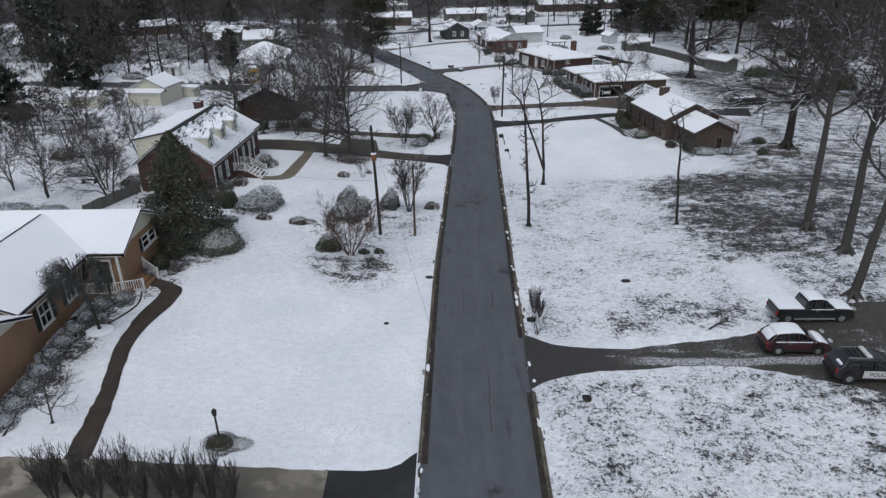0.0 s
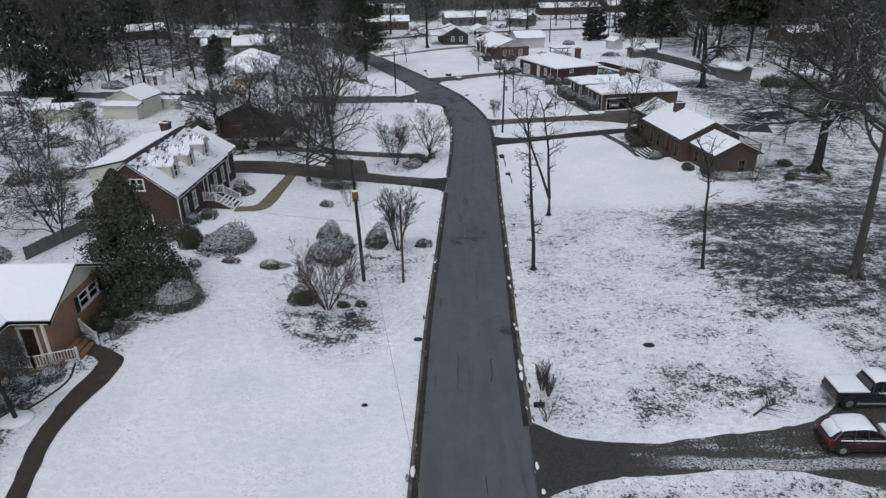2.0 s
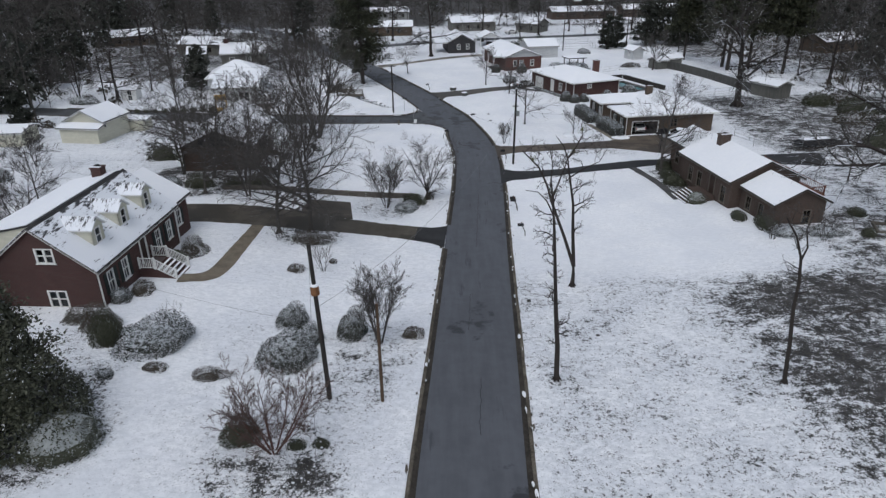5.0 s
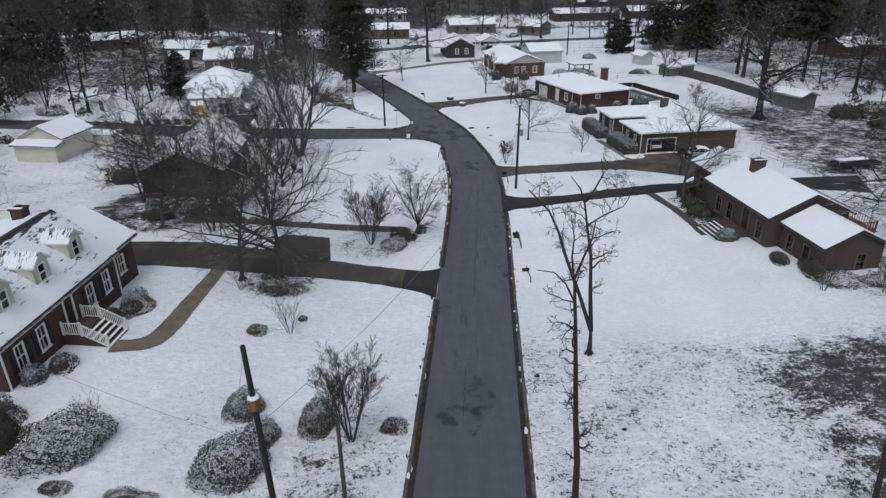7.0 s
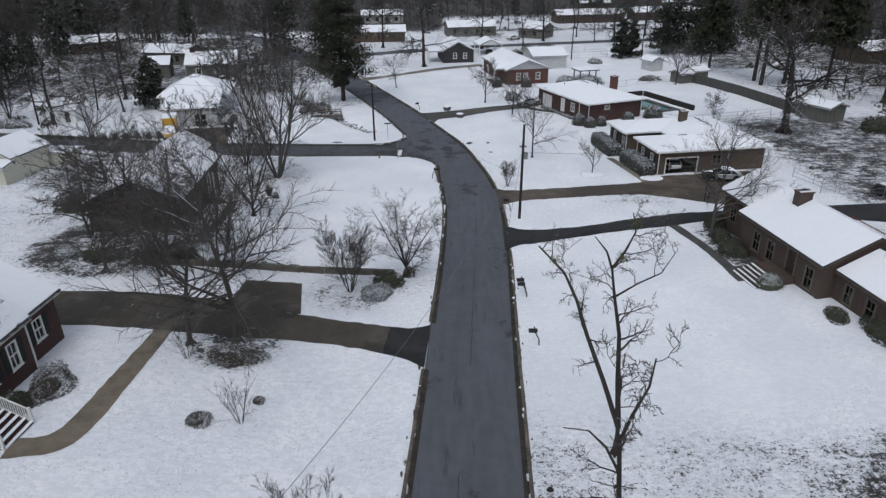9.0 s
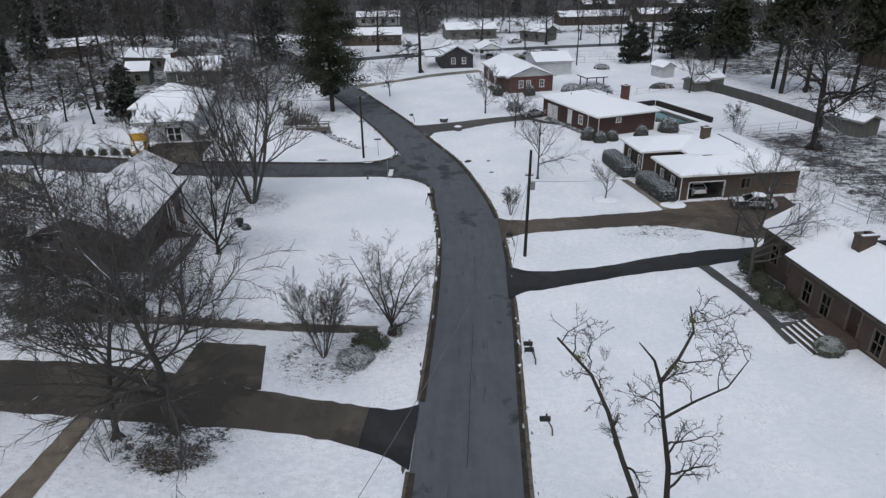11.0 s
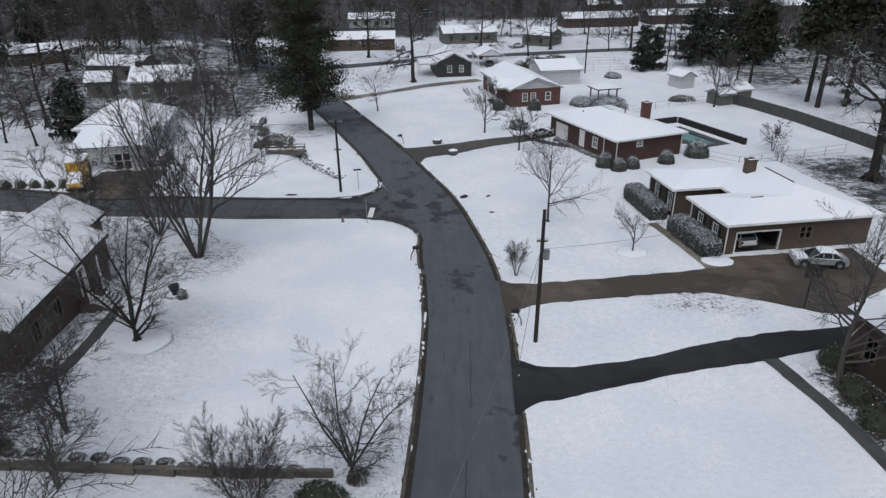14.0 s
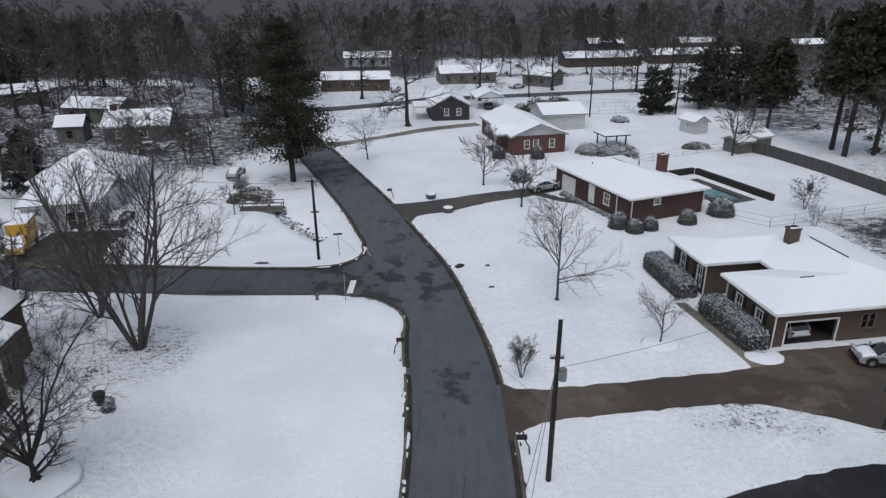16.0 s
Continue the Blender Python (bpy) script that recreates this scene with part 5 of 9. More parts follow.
def simple_house(name, x, y, rz, w, l, base, eave, rise, siding, label, category, axis="y", gable_mat=None, wins=None, trim=M_TRIM, lap=0.35, snow=M_ROOFSNOW):
    """A gabled building with its near left corner at x, y."""
    h = thing(name, x, y, base, rz, label, category)
    holes = {k: [(u, u + ww, z0, z0 + zz) for u, ww, z0, zz in v] for k, v in (wins or {}).items()}
    s = walls(h, lap, w - lap, lap, l - lap, -0.5, eave, siding, holes, "SN" if axis == "y" else "EW", gable_mat or siding, eave + rise * 0.93, 0.15)
    for k, v in holes.items():
        for q in v:
            window(h, *s[k], q, trim)
    gable_roof(h, 0, w, 0, l, eave, eave + rise, axis, snow, 0.0, trim)
    return h


g9 = simple_house("house", 1.2, 207.8, 8, 8.2, 12.5, -2.2, 2.9, 2.1, M_GREYDARK, "dark grey gabled house with white windows", "house", "y", None, {"S": [(2.4, 0.9, 1.0, 1.4), (4.9, 0.9, 1.0, 1.4)]})
gable_roof(g9, -3.2, 1.0, 1.5, 8.0, 2.7, 3.3, "x")
for yy in (1.9, 4.7, 7.6):
    part("porch_post", Geo().box(-3.0, -2.86, yy - 0.07, yy + 0.07, -0.2, 2.6), M_TRIM, g9, "white porch post")
carport = thing("carport", 10.6, 219.5, -2.2, 8, "white gabled carport with a snowy roof", "carport")
gable_roof(carport, 0, 6.4, 0, 8, 2.6, 4.0, "y")
for px, py in ((0.3, 0.3), (6.1, 0.3), (0.3, 7.6), (6.1, 7.6)):
    part("post", Geo().box(px - 0.1, px + 0.1, py - 0.1, py + 0.1, -0.2, 2.6), M_TRIM, carport)
part("gable", Geo().add([(0.3, 0.3, 2.6), (6.1, 0.3, 2.6), (3.2, 0.3, 3.8)], [(0, 1, 2)]), M_TRIM, carport, "white gable")

shed_a = simple_house("shed", 22.0, 197.2, 10, 8.6, 9.5, -2.1, 2.9, 1.5, M_PALE, "large pale grey shed with a snowy roof", "shed", "x")
simple_house("shed", 48.0, 192.6, 20, 3.6, 4.6, -2.0, 2.2, 1.0, M_PALE, "small white garden shed with a snowy roof", "shed", "y", None, {"W": [(1.6, 0.6, 0.9, 0.8)]})
simple_house("shed", 49.8, 178.2, 22, 3.6, 3.8, -2.0, 1.9, 0.8, M_SHED, "small weathered grey shed with a snowy roof", "shed", "x")
simple_house("shed", 53.6, 181.0, 22, 4.2, 4.6, -2.0, 2.0, 0.9, M_SHED, "weathered grey shed beside the fence", "shed", "x")
simple_house("shed", 62.2, 145.0, 24, 4.4, 6.6, -1.9, 2.3, 0.8, M_SHED, "weathered board shed under the big oak", "shed", "y")
simple_house("shed", 72.0, 62.0, 15, 8, 6, 0.6, 2.6, 1.2, M_CREAM, "pale cottage behind the trees with a snowy roof", "house", "x")
cream = simple_house("house", -56.9, 119.9, -8, 6.8, 7.0, -1.7, 2.9, 1.7, M_CREAM, "small cream outbuilding with a snowy gable roof", "house", "y")
walls(cream, 0.3, 6.5, -1.3, 0.33, -0.5, 2.3, M_CREAM)
gable_roof(cream, -0.1, 6.9, -1.65, 0.6, 2.3, 2.75, "x", M_ROOFSNOW, 0.0, M_TRIM, 0.45)
walls(cream, 5.2, 8.6, 7.0, 9.6, -0.5, 1.7, M_CREAM)
gable_roof(cream, 4.9, 9.4, 6.9, 10.0, 1.7, 2.0, "x")
simple_house("shed", -67.2, 115.6, 6, 6.2, 6.0, -1.6, 2.0, 0.5, M_CREAM, "low cream shed with a snowy roof", "shed", "x")
simple_house("shed", -62.8, 150.2, 4, 3.6, 3.6, -2.2, 2.1, 0.6, M_TRIM, "small white shed beside the round hedge row", "shed", "x", None, {"S": [(1.2, 0.9, 0.0, 1.9)]})
h7 = thing("house", -42.4, 146.0, -2.2, 10, "pale grey house with a broad hipped snowy roof", "house")
s7 = walls(h7, -0.4, 7.8, 0.4, 8.5, -0.4, 3.0, M_PALE, {"S": [(4.6, 6.6, 0.0, 2.1)]})
window(h7, *s7["S"], (4.6, 6.6, 0.0, 2.1), M_TRIM, None, True)
gable_roof(h7, -0.8, 8.2, 0, 10.0, 3.0, 4.3, "x", M_ROOFSNOW, 0.0, M_TRIM, 8.2)
walls(h7, -2.6, 8.3, 8.9, 18.9, -0.4, 3.4, M_PALE)
hip_roof(h7, -3.0, 8.8, 8.5, 19.4, 3.4, 0.5)
h8 = simple_house("house", -55.5, 189.5, 10, 11.5, 9, -2.2, 3.0, 2.2, M_SHED, "weathered grey house among bare trees with a snowy roof", "house", "x", None, {"S": [(2, 1.2, 0.9, 1.3), (6, 1.2, 0.9, 1.3)]})
chimney(h8, 1.5, 4.5, 1.0, 0.8, 3.4, 6.2, M_BRICK_RED)
far_label = "low ranch house among far trees with a snowy roof"
for x, y, rz, w, l, mat in ((-28, 247, 4, 18, 8, M_BRICK_BROWN), (2.5, 258, 10, 16, 9, M_SHED), (24, 255, -35, 9, 8, M_SHED), (-64, 190, 10, 5, 5, M_SHED), (-74, 210, -10, 13, 8, M_SHED),
                            (-100, 226, 35, 13, 8, M_BRICK_BROWN), (-118, 186, 10, 14, 8, M_PALE), (42, 292, 8, 26, 9, M_BRICK_DARK),
                            (72, 300, 6, 32, 9, M_BRICK_DARK), (96, 345, 10, 16, 9, M_SHED), (128, 330, 14, 22, 10, M_SHED), (60, 345, 0, 14, 9, M_BRICK_DARK), (-30, 300, 6, 16, 9, M_PALE),
                            (95, 118, -30, 12, 8, M_PALE), (100, 200, 20, 14, 9, M_BRICK_BROWN), (112, 160, 10, 14, 9, M_BRICK_DARK)):
    wins = {"S": [(u, 1.1, 0.9, 1.3) for u in np.arange(1.5, w - 2.6, 3.6)]}
    simple_house("house", x, y, rz, w, l, land(x, y), 2.9, 1.7, mat, far_label, "house", "x", None, wins, M_DULLTRIM)

# ---- trees ----


def grow(seed, height, trunk_r, leads=None, stems=1, lean=0.05, first=0.3, crown=0.9, counts=(9, 6, 5), ratio=(0.5, 0.5, 0.45), angle=(45, 40, 38), wiggle=0.12, up=0.25, twig=0.014, sides=(6, 4, 3, 3), splay=12, segs=(7, 5, 3, 2), blade=False):
    """A bare tree: the trunk with its limbs, and the crown of finer branches."""
    rng = random.Random(seed)
    trunk, fine = Geo(), Geo()
    last = len(counts)

    def branch(p, d, length, r, level):
        n = segs[min(level, 3)]
        if level == last:
            d = d.normalized()
            e = p + d * length + Vector((0, 0, 0.06 * length))
            a = d.cross(Vector((0.3, 0.9, 0.2))).normalized() * max(r, twig)
            b = d.cross(a)
            if blade:
                fine.add([p + a, p - a, e], [(0, 1, 2)])
                return
            fine.add([p + a, p - a * 0.5 + b * 0.87, p - a * 0.5 - b * 0.87, e], [(0, 1, 3), (1, 2, 3), (2, 0, 3)])
            return
        pts, rad = [p], [r]
        d = d.normalized()
        dirs = [d]
        for i in range(n):
            w = wiggle * (0.32 if level == 0 else 1.0)
            d = (d + Vector((rng.gauss(0, w), rng.gauss(0, w), rng.gauss(0, w) + (up * 0.2 if level else 0.06)))).normalized()
            p = p + d * (length / n)
            pts.append(p)
            dirs.append(d)
            rad.append(max(twig * 0.6, r * (1 - (0.72 if level == 0 else 0.85) * (i + 1) / n)))
        (trunk if level <= 1 else fine).tube(pts, rad, sides[min(level, 3)], level == 0)
        if level >= last:
            return
        k = counts[level]
        for j in range(k):
            t = first + (1 - first) * (j + rng.random()) / k if level == 0 else 0.25 + 0.75 * (j + rng.random()) / k
            i = min(n - 1, int(t * n))
            q = pts[i].lerp(pts[i + 1], t * n - i)
            axis = dirs[i].cross(Vector((rng.gauss(0, 1), rng.gauss(0, 1), rng.gauss(0, 1)))).normalized()
            a = radians(angle[level] * rng.uniform(0.7, 1.25))
            nd = (Matrix.Rotation(a, 3, axis) @ dirs[i]) + Vector((0, 0, up * 0.3))
            ln = length * ratio[level] * rng.uniform(0.7, 1.15) * (1.0 if level == 0 else 1.1 - 0.45 * t)
            if level == 0:
                ln *= crown * (1.15 - 0.55 * max(0.0, t - first))
            rr = max(twig, rad[i] * (0.55 if level == 0 else 0.6))
            branch(q, nd, ln, rr, level + 1)
    for pts, r in leads or ():
        line = [Vector(p) for p in pts]
        n = len(line) - 1
        dirs = [(line[min(i + 1, n)] - line[max(i - 1, 0)]).normalized() for i in range(n + 1)]
        rad = [r * (1 - 0.68 * i / n) for i in range(n + 1)]
        trunk.tube(line, rad, 7)
        length = sum((b - a).length for a, b in zip(line, line[1:]))
        k = max(4, int(counts[0] * length / height)) if length > 0.2 * height else 0
        for j in range(k):
            t = first + (1 - first) * (j + rng.random()) / k
            i = min(n - 1, int(t * n))
            q = line[i].lerp(line[i + 1], t * n - i)
            axis = dirs[i].cross(Vector((rng.gauss(0, 1), rng.gauss(0, 1), rng.gauss(0, 1)))).normalized()
            nd = (Matrix.Rotation(radians(angle[0] * rng.uniform(0.7, 1.25)), 3, axis) @ dirs[i]) + Vector((0, 0, up * 0.3))
            branch(q, nd, height * ratio[0] * crown * rng.uniform(0.6, 1.15), max(twig, rad[i] * 0.5), 1)
    for s in range(0 if leads else stems):
        w = 2 * math.pi * s / stems + rng.uniform(-0.3, 0.3)
        tilt = radians(splay) if stems > 1 else lean * rng.uniform(0.5, 1.5)
        d = Vector((math.cos(w) * math.sin(tilt), math.sin(w) * math.sin(tilt), math.cos(tilt)))
        branch(Vector((0.1 * math.cos(w), 0.1 * math.sin(w), -0.25)) if stems > 1 else Vector((0, 0, -0.3)), d, height * rng.uniform(0.85, 1.0) * (0.85 if stems > 1 else 0.95), trunk_r * rng.uniform(0.8, 1.1), 0)
    if stems == 1 or leads:
        for k in range(6):
            w = 2 * math.pi * k / 6 + rng.uniform(-0.3, 0.3)
            f = trunk_r * 2.1
            trunk.tube([(0.3 * trunk_r * math.cos(w), 0.3 * trunk_r * math.sin(w), trunk_r * 1.6), (f * math.cos(w), f * math.sin(w), -0.15)], [trunk_r * 0.6, trunk_r * 0.2], 4)
    return trunk, fine


def leaf_cloud(rng, n, size, place):
    """Many small bent leaves; place() gives a point and the way it looks."""
    g = Geo()
    for _ in range(n):
        p, o = place()
        a = Vector((rng.gauss(0, 1), rng.gauss(0, 1), rng.gauss(0, 1)))
        o = (o + a * 0.55).normalized()
        u = o.cross(Vector((rng.gauss(0, 1), rng.gauss(0, 1), rng.gauss(0, 1)))).normalized()
        v = o.cross(u)
        s = size * rng.uniform(0.6, 1.3)
        g.add([p - u * s, p - v * s * 0.5 + o * s * 0.15, p + u * s, p + v * s * 0.5 + o * s * 0.15], [(0, 1, 2, 3)])
    return g


KINDS = {}


def tree_kind(kind, bark, twigs, **kw):
    t, f = grow(**kw)
    meshes = []
    for name, g, m in (("trunk", t, bark), ("crown", f, twigs)):
        me = bpy.data.meshes.new(name)
        me.from_pydata(g.v, [], g.f)
        me.materials.append(m)
        meshes.append(me)
    KINDS[kind] = (meshes, max(v[2] for v in f.v + t.v))


def tree(kind, x, y, height, turn, label, category="tree", group="bare trees", slim=1.0):
    if (abs(x - 5) > 54 or y > 150) and kind + "_far" in KINDS:
        kind += "_far"
    meshes, h0 = KINDS[kind]
    ob = thing("tree" if category == "tree" else "shrub", x, y, ground_z(x, y) + 0.02, turn, label, category, group)
    s = height / h0 if height else 1.0
    for me in meshes:
        p = new(me.name.split(".")[0], me)
        p.parent = ob
        p.scale = (s * slim, s * slim, s)
    return ob


tree_kind("slender", M_DARKBARK, M_TWIG, seed=3, height=13, trunk_r=0.18, leads=[([(0, 0, -0.3), (-0.1, 0, 2.5), (-0.35, 0.05, 5), (-0.55, 0, 7.5), (-0.75, 0, 10), (-1.0, 0, 12.6)], 0.18), ([(-0.85, 0, 11.2), (-1.3, 0.1, 12.1), (-1.8, 0.2, 12.6), (-2.5, 0.2, 12.7)], 0.05), ([(-1.0, 0, 12.3), (-0.7, 0.1, 13.2), (-0.4, 0, 14.2), (-0.3, 0.1, 15.0)], 0.06), ([(-1.0, 0, 12.3), (-1.15, 0, 13.4), (-1.1, 0.1, 14.2), (-1.3, 0.1, 15.2)], 0.05)], first=0.2, crown=0.95, counts=(20, 7, 7), ratio=(0.105, 0.5, 0.45), angle=(60, 54, 48), wiggle=0.3, up=0.1, twig=0.012, segs=(9, 7, 4, 2))
tree_kind("thin", M_DARKBARK, M_TWIG, seed=17, height=12, trunk_r=0.15, leads=[([(0, 0, -0.3), (-0.3, 0, 3), (-0.6, 0.05, 5.5), (-0.7, 0, 7.6), (-0.95, 0, 9.2), (-1.5, 0, 10.6), (-2.3, 0.1, 11.8)], 0.15), ([(-0.93, 0, 9.0), (-0.7, 0, 9.9), (-0.95, 0.1, 11.0), (-0.7, 0.2, 12.0)], 0.07)], first=0.4, crown=0.8, counts=(10, 5, 4), ratio=(0.16, 0.5, 0.42), angle=(66, 54, 48), wiggle=0.3, up=0.16, twig=0.012, segs=(9, 6, 4, 2))
tree_kind("forked", M_DARKBARK, M_TWIG, seed=12, height=13, trunk_r=0.19, leads=[([(0, 0, -0.3), (0.03, 0, 1.0), (-0.02, 0.05, 2.1)], 0.22), ([(0, 0, 1.8), (-0.75, 1.1, 4.0), (-1.6, 2.3, 6.2), (-2.1, 3.2, 7.8), (-2.7, 4.1, 9.0), (-4.0, 5.2, 10.1)], 0.15), ([(0, 0, 1.8), (-0.15, 0.6, 4.5), (-0.25, 1.0, 7.0), (-0.6, 1.4, 9.0), (-0.86, 1.6, 10.7)], 0.16), ([(-0.84, 1.6, 10.5), (-1.2, 1.5, 11.5), (-1.9, 1.3, 12.4)], 0.07), ([(-0.84, 1.6, 10.5), (-0.2, 1.9, 11.3), (0.35, 2.3, 12.2), (0.2, 2.6, 13.1)], 0.08), ([(-0.6, 1.4, 9.0), (0.5, 1.5, 9.7), (1.7, 1.7, 10.2), (2.3, 1.8, 11.3)], 0.06)],
          first=0.25, crown=0.95, counts=(14, 8, 7), ratio=(0.17, 0.5, 0.42), angle=(66, 56, 50), wiggle=0.3, up=0.06, twig=0.013, segs=(9, 7, 4, 2))
tree_kind("vase", M_BARK, M_TWIG, seed=5, height=6.5, trunk_r=0.05, stems=9, first=0.3, crown=1.0, counts=(7, 9, 9), ratio=(0.42, 0.52, 0.5), angle=(28, 32, 34), wiggle=0.12, up=0.28, twig=0.009, splay=13)
tree_kind("fan", M_BARK, M_TWIG, seed=6, height=6.5, trunk_r=0.05, stems=9, first=0.25, crown=1.05, counts=(8, 10, 11), ratio=(0.44, 0.52, 0.5), angle=(34, 38, 38), wiggle=0.13, up=0.22, twig=0.009, splay=22)
tree_kind("redvase", M_REDBARK, M_REDTWIG, seed=8, height=5.6, trunk_r=0.055, stems=10, first=0.3, crown=1.05, counts=(7, 9, 11), ratio=(0.42, 0.52, 0.48), angle=(36, 38, 38), wiggle=0.14, up=0.15, twig=0.010, splay=32)
tree_kind("round", M_BARK, M_TWIG, seed=21, height=9, trunk_r=0.14, lean=0.02, first=0.2, crown=1.35, counts=(18, 10, 10), ratio=(0.46, 0.5, 0.46), angle=(56, 44, 42), wiggle=0.14, up=0.24, twig=0.010)
limbs = [([(0, 0, -0.3), (0.04, 0, 0.7), (0, 0.02, 1.5)], 0.21)]
for k in range(6):
    w, o = k * 1.047 + 0.3 * (k % 2), 1.0 + 0.25 * (k % 3)
    limbs.append(([(0, 0, 1.2), (0.45 * o * math.cos(w), 0.45 * o * math.sin(w), 2.5), (1.1 * o * math.cos(w + 0.15), 1.1 * o * math.sin(w + 0.15), 4.5), (1.7 * o * math.cos(w), 1.7 * o * math.sin(w), 6.4), (2.6 * o * math.cos(w - 0.1), 2.6 * o * math.sin(w - 0.1), 8.4)], 0.09))
tree_kind("open", M_DARKBARK, M_TWIG, seed=27, height=9, trunk_r=0.2, leads=limbs, first=0.22, crown=1.0, counts=(12, 10, 12), ratio=(0.34, 0.5, 0.45), angle=(54, 48, 46), wiggle=0.17, up=0.12, twig=0.009)
tree_kind("spread", M_BARK, M_TWIG, seed=33, height=12, trunk_r=0.26, lean=0.03, first=0.18, crown=1.3, counts=(20, 11, 10), ratio=(0.5, 0.5, 0.46), angle=(58, 48, 44), wiggle=0.18, up=0.14, twig=0.016)
tree_kind("multi", M_BARK, M_TWIG, seed=44, height=12, trunk_r=0.13, stems=6, first=0.2, crown=1.1, counts=(11, 10, 10), ratio=(0.42, 0.5, 0.46), angle=(40, 40, 40), wiggle=0.13, up=0.18, twig=0.010, splay=24)
tree_kind("oak", M_DARKBARK, M_OAKTWIG, seed=52, height=20, trunk_r=0.72, lean=0.02, first=0.3, crown=1.0, counts=(17, 11, 11), ratio=(0.55, 0.5, 0.46), angle=(66, 50, 44), wiggle=0.2, up=0.08, twig=0.02)
tree_kind("tall", M_BARK, M_OAKTWIG, seed=61, height=24, trunk_r=0.5, lean=0.02, first=0.5, crown=0.85, counts=(14, 9, 9), ratio=(0.4, 0.5, 0.46), angle=(52, 48, 42), wiggle=0.16, up=0.16, twig=0.02)
tree_kind("sapling", M_BARK, M_TWIG, seed=70, height=3.5, trunk_r=0.03, stems=5, first=0.2, crown=1.0, counts=(8, 7), ratio=(0.5, 0.5), angle=(38, 38), wiggle=0.12, up=0.3, twig=0.009, splay=18)
tree_kind("umbrella", M_BARK, M_TWIG, seed=25, height=4, trunk_r=0.09, first=0.25, crown=1.35, counts=(13, 8, 8), ratio=(0.5, 0.5, 0.45), angle=(58, 44, 40), wiggle=0.15, up=0.2, twig=0.010)
tree_kind("wild", M_BARK, M_TWIG, seed=81, height=10, trunk_r=0.14, stems=2, first=0.15, crown=1.15, counts=(14, 10, 11), ratio=(0.48, 0.5, 0.45), angle=(56, 48, 44), wiggle=0.2, up=0.12, twig=0.016, splay=12)

for far_kind, seed, kw in (("oak", 152, dict(trunk_r=0.5, height=20, first=0.22, crown=1.05, ratio=(0.58, 0.5, 0.46), angle=(68, 50, 44), wiggle=0.17, up=0.08)),
                           ("tall", 161, dict(trunk_r=0.4, height=22, first=0.36, crown=0.8, ratio=(0.42, 0.5, 0.46), angle=(60, 48, 42), wiggle=0.14, up=0.15)),
                           ("spread", 133, dict(trunk_r=0.24, height=13, first=0.2, crown=1.2, ratio=(0.55, 0.52, 0.48), angle=(62, 48, 42), wiggle=0.14, up=0.12)),
                           ("round", 121, dict(trunk_r=0.16, height=9, first=0.18, crown=1.3, ratio=(0.5, 0.5, 0.5), angle=(62, 44, 40), wiggle=0.1, up=0.22)),
                           ("wild", 181, dict(trunk_r=0.14, height=10, stems=2, first=0.15, crown=1.15, ratio=(0.48, 0.5, 0.5), angle=(58, 48, 44), wiggle=0.19, up=0.1))):
    tree_kind(far_kind + "_far", M_DARKBARK, M_OAKTWIG if far_kind in ("oak", "tall") else M_TWIG, seed=seed, lean=0.02, counts=(13, 9, 10), twig=0.03, sides=(5, 3, 3, 3), segs=(6, 4, 2, 2), blade=True, **kw)

